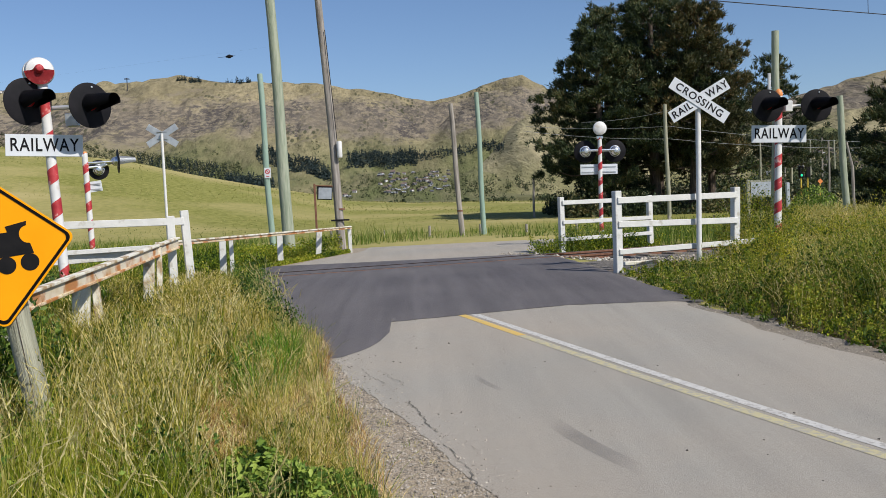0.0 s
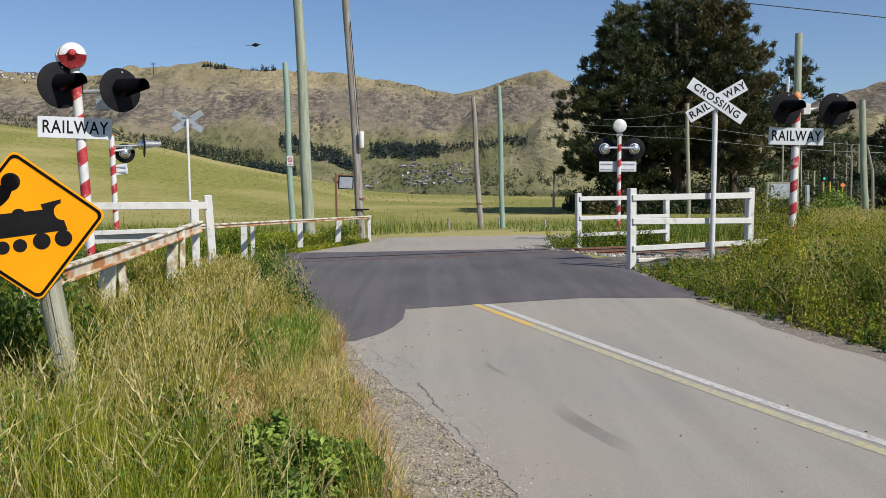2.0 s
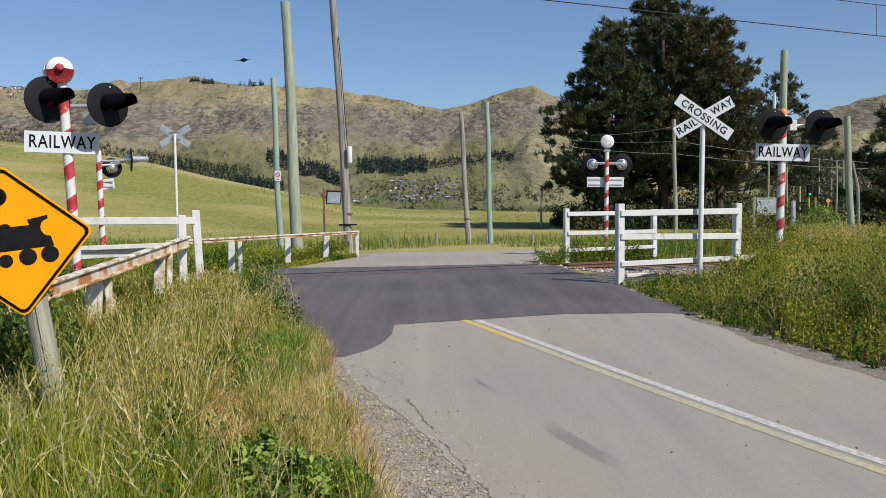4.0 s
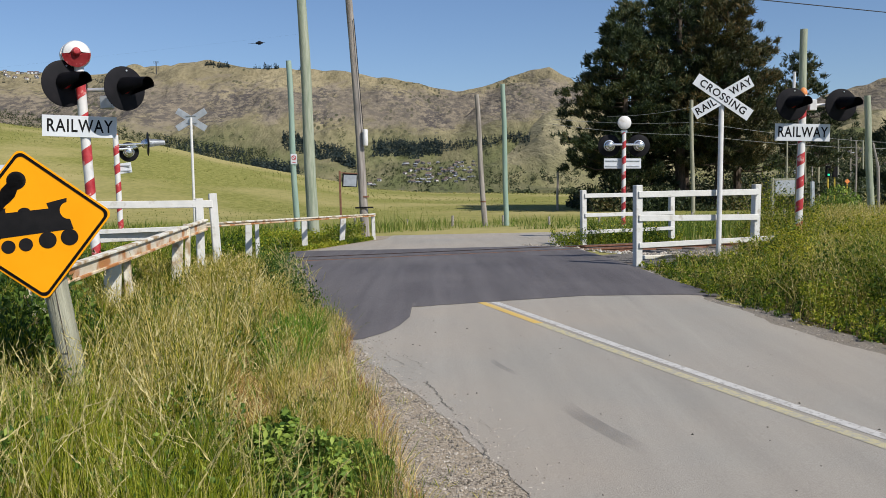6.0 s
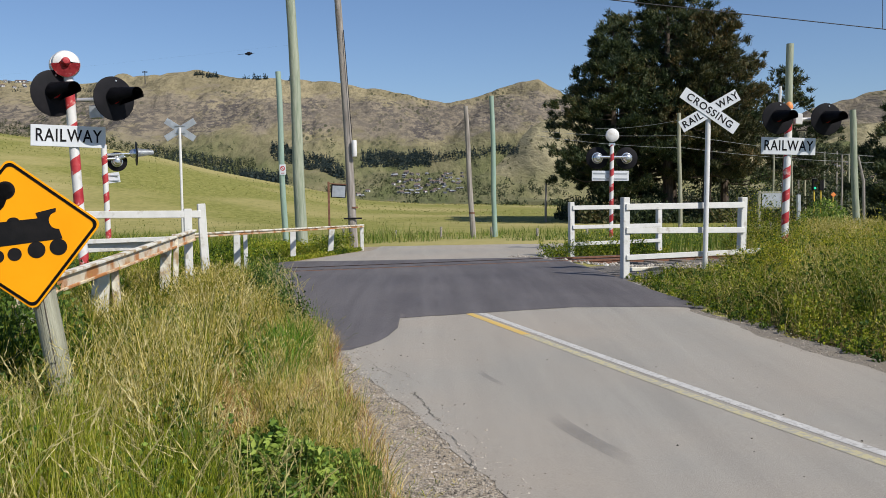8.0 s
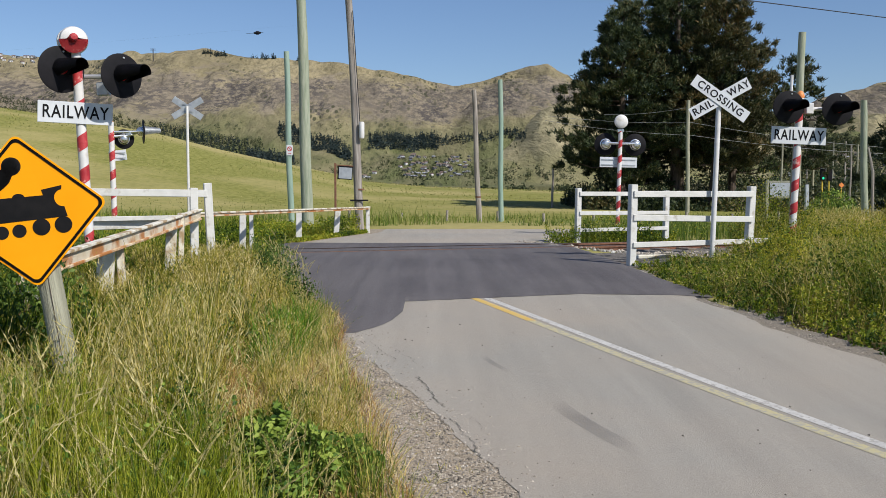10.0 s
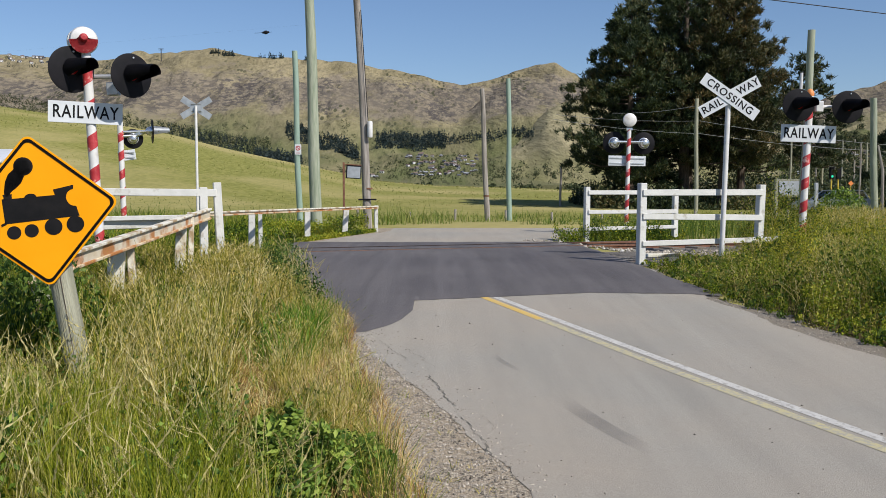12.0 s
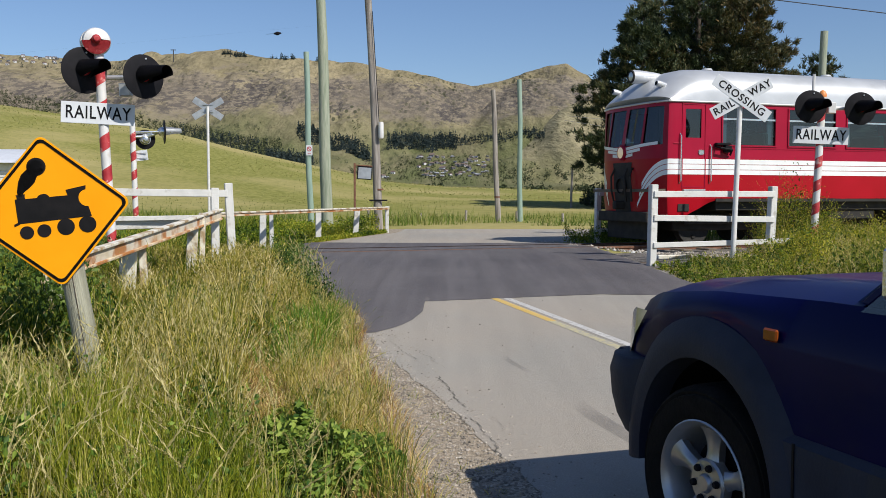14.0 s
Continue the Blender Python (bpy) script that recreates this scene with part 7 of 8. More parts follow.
M_TRAIN_DEEP = surface("scarlet_coach_enamel", (0.33, 0.003, 0.010), (0.38, 0.004, 0.014), 1.2, (0.28, 0.004, 0.012), 0.8, rough=0.4, bump=0.04, grain=12, coat=0.08, spec=0.15)
M_TRAIN_SILVER = surface("silver_roof_paint", (0.50, 0.51, 0.52), (0.60, 0.61, 0.62), 1.5, (0.42, 0.42, 0.42), 0.9, rough=0.38, metal=0.35, bump=0.06, grain=10)
M_TRAIN_WHITE = surface("white_coach_line", (0.76, 0.77, 0.78), (0.82, 0.83, 0.84), 3.0, rough=0.35, bump=0.03, coat=0.4)
M_TRAIN_DARK = surface("dark_underframe", (0.012, 0.011, 0.010), (0.03, 0.026, 0.022), 5.0, rough=0.8, bump=0.3)
M_TRAIN_IN = surface("brown_saloon_lining", (0.10, 0.075, 0.055), (0.14, 0.105, 0.08), 3.0, rough=0.7, bump=0.1)
M_TRAIN_SEAT = surface("green_seat_leather", (0.05, 0.08, 0.06), (0.07, 0.10, 0.075), 5.0, rough=0.5, bump=0.1)
M_TRAIN_GLASS = glass("saloon_glass", (0.20, 0.30, 0.34), 0.09)
M_HEADLAMP = glow("warm_headlamp", (0.85, 0.66, 0.45), 0.25)
M_LAMP_GLASS = surface("clear_lamp_glass", (0.55, 0.58, 0.60), (0.65, 0.68, 0.70), 5.0, rough=0.08, metal=0.4, bump=0)
RAILCAR_LEN = 17.5
NOSE_X, NOSE_R = 0.46, 0.34


def railcar_outline(z):
    """Plan of the body at a height: near side, round the nose, far side: (key, x, y)."""
    slope = max(0.0, z - 2.05) * 0.16 + max(0.0, 1.2 - z) * 0.08
    near = [RAILCAR_LEN, 16.0, 14.6, 14.2, 12.8, 12.4, 11.0, 10.6, 9.2, 8.9, 8.6, 7.22, 6.9, 6.62, 5.22, 4.93, 3.68, 3.36, 2.02, 1.76, 1.60, 1.52, 1.15, 1.07, 0.92]
    pts = [(("n", x), x, -1.3) for x in near]
    for u in np.linspace(-1, 1, 41):
        x = NOSE_X + slope * (1 - abs(u) ** 3) + NOSE_R * abs(u) ** 3.6
        y = 1.3 * u
        if abs(u) > 0.93:
            y = math.copysign(1.3 - 0.35 * (1 - abs(u)), u)
        pts.append((("f", round(float(u), 3)), x, y))
    pts += [(("o", x), x, 1.3) for x in near[::-1]]
    return pts


WINDOW_BAYS = [(3.36, 2.02), (4.93, 3.68), (6.62, 5.22), (8.6, 7.22), (10.6, 9.2), (12.4, 11.0), (14.2, 12.8), (16.0, 14.6)]
SCREENS = [(-0.90, -0.55), (-0.50, -0.05), (0.05, 0.50), (0.55, 0.90)]


def railcar_opening(ka, kb, z0, z1):
    """Whether the panel between two outline keys and two heights is a window."""
    if ka[0] != kb[0]:
        return False
    if ka[0] in "no":
        hi, lo = max(ka[1], kb[1]), min(ka[1], kb[1])
        if any(lo >= b - 0.001 and hi <= a + 0.001 for a, b in WINDOW_BAYS):
            return z0 >= 2.05 and z1 <= 2.861
        if lo >= 1.149 and hi <= 1.521:
            return z0 >= 2.21 and z1 <= 2.801
        return False
    return any(ka[1] >= a - 0.001 and kb[1] <= b + 0.001 for a, b in SCREENS) and z0 >= 2.05 and z1 <= 2.861


def build_railcar():
    car = thing("railcar", pose(0, 0, 0), "crimson vintage railcar with silver roof and white bands", "railcar")
    rows = [0.98, 1.21, 1.46, 1.80, 2.08, 2.22, 2.80, 2.86, 2.95]
    plans = [railcar_outline(z) for z in rows]

    def panel(name, r0, r1, want_glass, material, label, inset=0.0):
        bm = bmesh.new()
        vv = {}

        def v(r, i):
            if (r, i) not in vv:
                _, x, y = plans[r][i]
                cx = min(max(x, 1.6), 16.0)
                d = Vector((x - cx, y, 0)).normalized() if abs(y) < 1.3 or x < 1.0 else Vector((0, math.copysign(1, y), 0))
                vv[r, i] = bm.verts.new(Vector((x, y, rows[r])) - d * inset)
            return vv[r, i]
        for r in range(r0, r1):
            for i in range(len(plans[r]) - 1):
                is_win = railcar_opening(plans[r][i][0], plans[r][i + 1][0], rows[r], rows[r + 1])
                if is_win == want_glass:
                    bm.faces.new((v(r, i), v(r, i + 1), v(r + 1, i + 1), v(r + 1, i)))
        return part(name, bm, material, car, label)

    panel("lower_side", 0, 3, False, M_TRAIN_DEEP, "bright scarlet lower body")
    body = panel("upper_side", 3, 8, False, M_TRAIN_RED, "crimson window panels")
    # each pane by itself
    def pane(u0, u1, key, z0, z1, parent=car):
        bm = bmesh.new()
        cols = []
        for z in (z0, z1):
            row = []
            for k, x, y in railcar_outline(z):
                if k[0] == key and min(u0, u1) - 0.001 <= k[1] <= max(u0, u1) + 0.001:
                    if key == "f":
                        row.append(bm.verts.new((x + 0.02, y * 0.985, z)))
                    else:
                        row.append(bm.verts.new((x, y * 0.985, z)))
            cols.append(row)
        for i in range(len(cols[0]) - 1):
            bm.faces.new((cols[0][i], cols[0][i + 1], cols[1][i + 1], cols[1][i]))
        return part("window_pane", bm, M_TRAIN_GLASS, car, "dark reflecting window glass")
    for key in "no":
        s = -1 if key == "n" else 1
        for a, b in WINDOW_BAYS:
            pane(a, b, key, 2.08, 2.86)
            fr = box_bm((a - b, 0.02, 0.035), ((a + b) / 2, s * 1.30, 2.62))
            part("window_bar", fr, M_CHROME, car, "silver sash bar")
            bm = box_bm((a - b + 0.04, 0.03, 0.03), ((a + b) / 2, s * 1.305, 2.075))
            box_bm((a - b + 0.04, 0.03, 0.03), ((a + b) / 2, s * 1.305, 2.865), bm=bm)
            for x in (a, b):
                box_bm((0.03, 0.03, 0.8), (x, s * 1.305, 2.47), bm=bm)
            part("window_frame", bm, M_TRAIN_RED, car, "thin painted window frame")
        pane(1.15, 1.52, key, 2.22, 2.80)
        # the cab door: raised edge lines, handrails, step, lock plate
        bm = box_bm((0.02, 0.02, 1.72), (1.07, s * 1.302, 2.05))
        box_bm((0.02, 0.02, 1.72), (1.62, s * 1.302, 2.05), bm=bm)
        box_bm((0.57, 0.02, 0.02), (1.345, s * 1.302, 2.90), bm=bm)
        box_bm((0.57, 0.02, 0.02), (1.345, s * 1.302, 1.22), bm=bm)
        door = part("cab_door", bm, M_TRAIN_RED, car, "crimson cab door edge")
        for x in (1.02, 1.74):
            hi = 2.30 if x < 1.5 else 2.08
            part("handrail", tube_bm([(x, s * 1.30, 1.30), (x, s * 1.345, 1.34), (x, s * 1.345, hi - 0.04), (x, s * 1.30, hi)], 0.014, 8), M_CHROME, door, "thin chrome handrail")
        part("door_step", box_bm((0.52, 0.07, 0.03), (1.345, s * 1.32, 1.16)), M_ALU, door)
        part("lock_plate", box_bm((0.13, 0.015, 0.10), (1.52, s * 1.305, 1.93), bevel=0.02), M_CHROME, door, "silver lock plate")
        # belt moulding
        part("belt_moulding", tube_bm([(0.86, s * 1.303, 2.10), (1.06, s * 1.303, 2.10)], 0.014, 6), M_TRAIN_RED, body)
        part("beading", box_bm((15.6, 0.012, 0.014), (9.6, s * 1.303, 2.02)), M_TRAIN_RED, body)
    for a, b in SCREENS:
        pane(a, b, "f", 2.08, 2.86)
    for x in (2.12, 3.26, 5.32, 6.5):
        part("curtain", box_bm((0.13, 0.03, 0.72), (x, -1.22, 2.47), bevel=0.01), M_MASTW, car, "pale gathered curtain")
    # front skirt below the body and along the first metres, with its arch
    bm = bmesh.new()
    prev = None
    plan = [p for p in railcar_outline(0.98) if p[1] <= 2.03]
    for _, x, y in plan:
        zb = 0.62 if x < 1.35 else 0.62 + 0.36 * min(1.0, ((x - 1.35) / 0.6)) ** 0.6
        cur = (bm.verts.new((x + (0.03 if x < 0.8 else 0), y * 0.985, zb)), bm.verts.new((x, y, 0.98)))
        if prev:
            bm.faces.new((prev[0], cur[0], cur[1], prev[1]))
        prev = cur
    part("front_skirt", bm, M_TRAIN_DEEP, car, "scarlet skirt with wheel cut-out")
    # dark plate on the skirt; the recess's shade is only its colour
    part("step_dark_plate", box_bm((0.26, 0.03, 0.15), (1.12, -1.29, 0.80)), M_TRAIN_DARK, car, "dark plate painted as a shaded step recess")
    part("sole_bar", box_bm((15.6, 0.06, 0.07), (9.7, -1.27, 0.955)), M_TRAIN_DARK, car)
    # roof: rings drawn over from side to side, rounding down at the nose
    bm = bmesh.new()
    rings = []
    stations = [0.40, 0.5, 0.65, 0.8, 1.0, 1.3, 1.6, 1.8, 2.2, 3.0, 5.0, 8.0, 12.0, 15.0, 16.8, 17.3, RAILCAR_LEN]
    for x in stations:
        e = min(1.0, max(0.0, (x - 0.32) / 1.45))
        hgt = 0.06 + 0.72 * (1 - (1 - e) ** 2.1)
        wid = 1.33
        ring = []
        for k in range(25):
            a = math.pi * k / 24
            y = -math.cos(a)
            yy = wid * math.copysign(abs(y) ** 0.72, y)
            z = 2.94 + hgt * math.sin(a) ** 0.62
            u = yy / 1.33
            front = NOSE_X - 0.02 + 0.9 * 0.16 * (1 - abs(u) ** 3) + NOSE_R * abs(u) ** 3.6
            ring.append(bm.verts.new((front + (x - 0.40) * (1.8 - front) / 1.4 if x < 1.8 else x, yy, z)))
        rings.append(ring)
    for a, b in zip(rings, rings[1:]):
        for k in range(24):
            bm.faces.new((a[k], a[k + 1], b[k + 1], b[k]))
    bm.faces.new(rings[0][::-1])
    bm.faces.new(rings[-1])
    roof = part("roof", bm, M_TRAIN_SILVER, car, "silver painted domed roof", smooth=60)
    # gutter
    g = [Vector((x - 0.012, y * 1.012, 2.95)) for _, x, y in railcar_outline(2.95)]
    part("gutter", tube_bm(g, 0.022, 6), M_TRAIN_SILVER, roof)
    # roof headlamp pod and two marker lamps
    pod = part("headlamp_pod", lathe_bm([(0.0, 0.02), (0.10, 0.02), (0.135, 0.0), (0.145, -0.05), (0.14, -0.2), (0.11, -0.55), (0.04, -1.0), (0.0, -1.02)], 24, pose(0.66, 0, 3.57, 0, -90, 0)), M_TRAIN_SILVER, roof, "torpedo-shaped silver headlamp pod")
    part("headlamp", lathe_bm([(0.0, 0.045), (0.06, 0.04), (0.10, 0.022)], 20, pose(0.66, 0, 3.57, 0, -90, 0)), M_LAMP_GLASS, pod, "round clear headlamp glass")
    part("headlamp_ring", lathe_bm([(0.098, 0.02), (0.10, 0.034), (0.128, 0.030), (0.138, 0.004)], 24, pose(0.66, 0, 3.57, 0, -90, 0)), M_TRAIN_DARK, pod, "dark headlamp ring")
    for y in (-0.98, 0.98):
        mk = part("marker_lamp", lathe_bm([(0.0, 0.01), (0.055, 0.01), (0.065, -0.01), (0.06, -0.1), (0.03, -0.28), (0.0, -0.3)], 16, pose(0.72, y * 0.9, 3.34, 0, -82, 0)), M_TRAIN_SILVER, roof, "small silver marker lamp")
        part("marker_lens", lathe_bm([(0.0, 0.02), (0.045, 0.012)], 12, pose(0.715, y * 0.9, 3.34, 0, -82, 0)), M_BLACK, mk)
    for x in (2.4, 5.6, 8.8):
        part("roof_vent", lathe_bm([(0.09, -0.06), (0.09, 0.03), (0.13, 0.05), (0.10, 0.09), (0.0, 0.10)], 14, pose(x, -0.2, 3.70)), M_TRAIN_SILVER, roof, "small mushroom roof vent")
    # white bands: three along the side that sweep down across the nose
    def stripe_path(u):
        a = abs(u)
        return 0.0 if a > 0.97 else 0.74 * (1 - ((a - 0.42) / 0.55)) ** 1.7 if a > 0.42 else 0.74
    for key_side in (-1, 1):
        for k, (za, zb) in enumerate(((1.475, 1.571), (1.583, 1.679), (1.691, 1.79))):
            bm = bmesh.new()
            prev = None
            plan = [p for p in railcar_outline(1.6) if p[2] * key_side > 0.0]
            if key_side > 0:
                plan = plan[::-1]
            for kk, x, y in plan:
                u = kk[1] if kk[0] == "f" else key_side
                if kk[0] == "f" and abs(u) < 0.42 + 0.05 * k:
                    continue
                dz = stripe_path(u)
                shrink = 1 - 0.35 * min(1, dz / 0.7)
                nx, ny = (0, key_side) if kk[0] != "f" or abs(u) > 0.97 else (-(1 - abs(u) ** 4), key_side * abs(u) ** 4)
                lo, hi = za - dz, za - dz + (zb - za) * shrink + (0.02 * dz)
                cur = [bm.verts.new((x + nx * 0.006, y + ny * 0.006, z)) for z in (lo, hi)]
                if prev:
                    bm.faces.new((prev[0], cur[0], cur[1], prev[1]))
                prev = cur
            part("white_band", bm, M_TRAIN_WHITE, car, "white lining band")
    # winged badge with the lower headlamp
    for s in (-1, 1):
        for k in range(3):
            z = 1.99 - 0.075 * k
            ln = (0.95, 0.52, 0.27)[k]
            bm = bmesh.new()
            top = []
            for f in np.linspace(0, 1, 6):
                y = s * (0.14 + ln * f)
                u = y / 1.3
                x = NOSE_X + NOSE_R * abs(u) ** 3.6 - 0.012
                top.append((bm.verts.new((x, y, z + 0.10 * f * ln)), bm.verts.new((x, y, z + 0.056 + 0.10 * f * ln + 0.006))))
            for a, b in zip(top, top[1:]):
                bm.faces.new((a[0], b[0], b[1], a[1]))
            part("wing_bar", bm, M_TRAIN_WHITE, car, "white wing of the front badge")
    low = part("front_lamp_rim", lathe_bm([(0.0, -0.06), (0.16, -0.06), (0.17, 0.02), (0.14, 0.05), (0.12, 0.05)], 28, pose(NOSE_X - 0.01, 0, 1.95, 0, -90, 0)), M_TRAIN_RED, car, "round headlamp housing")
    part("front_lamp", lathe_bm([(0.0, 0.085), (0.07, 0.075), (0.118, 0.05)], 24, pose(NOSE_X - 0.01, 0, 1.95, 0, -90, 0)), M_HEADLAMP, low, "lit warm front headlamp")
    apron = bmesh.new()
    rows2 = []
    for z in np.linspace(0.66, 1.74, 8):
        half = 0.30 + 0.10 * abs((z - 0.9))
        rows2.append([apron.verts.new((NOSE_X + 0.08 * max(0.0, 1.2 - z) - 0.006, y, z)) for y in np.linspace(-half, half, 7)])
    for a, b in zip(rows2, rows2[1:]):
        for k in range(6):
            apron.faces.new((a[k], a[k + 1], b[k + 1], b[k]))
    part("front_apron", apron, M_TRAIN_DARK, car, "dark centre panel of the nose")
    # coupling, hoses, buffer beam
    part("buffer_beam", box_bm((0.12, 2.0, 0.22), (0.5, 0, 0.60), bevel=0.02), M_TRAIN_DARK, car, "dark buffer beam")
    part("coupling", box_bm((0.34, 0.14, 0.18), (0.42, 0, 0.84), bevel=0.03), M_TRAIN_DARK, car)
    part("coupling_ring", lathe_bm([(0.16, -0.03), (0.20, 0.0), (0.16, 0.03)], 20, pose(0.43, 0, 1.25, 0, -90, 0)), M_TRAIN_DARK, car, "dark round coupling plate")
    for y in (-0.42, -0.2, 0.32):
        part("hose", tube_bm([(0.46, y, 1.62), (0.38, y * 1.05, 1.45), (0.40, y * 1.1, 1.15), (0.44, y * 1.0, 0.92)], 0.022, 7), M_TRAIN_DARK, car, "black brake hose")
    # tablet catcher beside the door
    cat = part("side_bracket", box_bm((0.34, 0.10, 0.05), (2.0, -1.36, 2.10), bevel=0.01), M_BLACK, car, "black bracket beside the door")
    part("bracket_arm", tube_bm([(1.86, -1.30, 2.06), (1.90, -1.44, 2.02), (2.18, -1.44, 1.98), (2.2, -1.34, 1.88)], 0.022, 7), M_BLACK, cat)
    part("bracket_box", box_bm((0.16, 0.10, 0.14), (2.12, -1.36, 2.0), bevel=0.01), M_BLACK, cat)
    # inside: floor, ceiling, end wall, seats, driver's desk
    part("floor", box_bm((17.0, 2.5, 0.06), (8.95, 0, 1.15)), M_TRAIN_IN, car)
    part("saloon_ceiling", box_bm((16.6, 2.48, 0.04), (9.1, 0, 2.93)), M_TRAIN_IN, car, "brown saloon ceiling")
    part("bulkhead", box_bm((0.05, 2.48, 1.75), (1.90, 0, 2.05)), M_TRAIN_IN, car)
    part("rear_wall", box_bm((0.05, 2.56, 2.0), (RAILCAR_LEN - 0.01, 0, 1.95)), M_TRAIN_DEEP, car)
    # dark screen added behind the door window to stop the see-through view
    part("cab_view_blocker", box_bm((0.62, 0.04, 1.0), (1.42, -0.35, 2.4)), M_TRAIN_DARK, car, "added dark screen blocking the view through the cab")
    part("driver_desk", box_bm((0.40, 1.7, 0.75), (0.95, 0, 1.62), bevel=0.03), M_TRAIN_IN, car)
    for k in range(9):
        for y in (-0.8, 0.8):
            x = 2.9 + 1.55 * k
            bm = box_bm((0.5, 0.92, 0.14), (x, y, 1.60), bevel=0.03)
            box_bm((0.12, 0.92, 0.78), (x + 0.27, y, 1.98), bevel=0.04, bm=bm)
            part("passenger_seat", bm, M_TRAIN_SEAT, car, "green upholstered seat")
    # under the floor
    part("pilot", box_bm((0.06, 1.9, 0.48), (0.68, 0, 0.36), bevel=0.01), M_TRAIN_DARK, car, "dark plate below the nose")
    part("underframe", box_bm((15.2, 2.3, 0.30), (9.6, 0, 0.88), bevel=0.02), M_TRAIN_DARK, car, "dark underframe")
    part("brake_gear", box_bm((3.2, 1.3, 0.5), (2.9, 0, 0.55), bevel=0.04), M_TRAIN_DARK, car)
    part("engine_case", box_bm((3.2, 1.7, 0.55), (8.6, 0, 0.62), bevel=0.05), M_TRAIN_DARK, car)
    part("battery_box", box_bm((1.3, 2.2, 0.4), (5.6, 0, 0.72), bevel=0.03), M_TRAIN_DARK, car)
    wheels = []
    for bx in (2.75, 14.6):
        bog = part("bogie", box_bm((2.6, 0.10, 0.22), (bx, -0.78, 0.55), bevel=0.02, bm=box_bm((2.6, 0.10, 0.22), (bx, 0.78, 0.55), bevel=0.02)), M_TRAIN_DARK, car, "dark bogie frame")
        for wx in (-0.9, 0.9):
            for y in (-0.53, 0.53):
                s = math.copysign(1, y)
                bm = lathe_bm([(0.05, -0.06), (0.30, -0.05), (0.36, -0.07), (0.385, -0.07), (0.38, 0.05), (0.41, 0.055), (0.41, 0.08), (0.30, 0.08), (0.05, 0.10)], 28, pose(0, 0, 0, 90 * s, 0, 0))
                for q in range(4):
                    a = q * math.pi / 2
                    lathe_bm([(0.0, -0.08), (0.05, -0.075), (0.055, -0.03)], 8, pose(0, 0, 0, 90 * s, 0, 0) @ pose(0.2 * math.cos(a), 0.2 * math.sin(a), 0), bm)
                w = part("wheel", bm, M_TRAIN_DARK, car, "dark steel wheel")
                w.location = (bx + wx, y, 0.38)
                wheels.append(w)
    return car, wheels


RAILCAR_SPEED = 6.9

# ---- the passing four-wheel drive ----
M_CAR = surface("midnight_blue_car_paint", (0.001, 0.002, 0.042), (0.0015, 0.003, 0.053), 2.0, (0.0015, 0.003, 0.047), 1.0, rough=0.4, metal=0.0, bump=0.0, coat=0.11, spec=0.05)
M_CLADDING = surface("dusty_grey_cladding", (0.019, 0.024, 0.042), (0.028, 0.034, 0.056), 5.0, (0.040, 0.038, 0.036), 2.0, rough=0.65, bump=0.12, grain=80, spec=0.2)
M_TYRE = surface("black_tyre_rubber", (0.006, 0.006, 0.006), (0.011, 0.010, 0.010), 12.0, (0.02, 0.018, 0.016), 3.0, rough=0.9, bump=0.3, spec=0.15)
# alloy grey lowered to carry the shade on the wheel side
M_ALLOY = surface("brushed_alloy_wheel", (0.36, 0.37, 0.40), (0.46, 0.47, 0.50), 8.0, (0.26, 0.25, 0.24), 3.0, rough=0.36, metal=0.7, bump=0.05)
M_CAR_GLASS = glass("car_glass", (0.35, 0.42, 0.42), 0.10)
M_AMBER = surface("amber_lamp_plastic", (0.22, 0.045, 0.004), (0.28, 0.06, 0.006), 6.0, rough=0.25, bump=0.0, coat=0.3)
M_CARLAMP = surface("clear_headlamp_plastic", (0.46, 0.47, 0.44), (0.60, 0.61, 0.56), 9.0, rough=0.12, metal=0.25, bump=0.05, coat=1.0)
M_CAR_IN = surface("dark_cabin_trim", (0.02, 0.02, 0.022), (0.035, 0.034, 0.034), 6.0, rough=0.8, bump=0.1)
FRONT_AXLE, REAR_AXLE, WHEEL_R, ARCH_R = 1.35, -1.325, 0.388, 0.475


def side_bottom(y):
    """Lower edge of the body side, with the wheel arches."""
    z = 0.46
    for axle in (FRONT_AXLE, REAR_AXLE):
        d = abs(y - axle)
        if d < ARCH_R:
            z = max(z, WHEEL_R + 0.03 + math.sqrt(ARCH_R ** 2 - d ** 2))
    return z


def shoulder(y):
    """Height of the shoulder line along the car."""
    return float(np.interp(y, [-2.3, 0.3, 0.75, 1.4, 1.85, 2.02, 2.12], [1.12, 1.17, 1.165, 1.14, 1.09, 1.025, 0.92]))


def half_width(y):
    return float(np.interp(y, [-2.35, -2.2, -1.6, 1.3, 1.7, 1.95, 2.05, 2.12], [0.78, 0.85, 0.875, 0.875, 0.86, 0.825, 0.79, 0.72]))


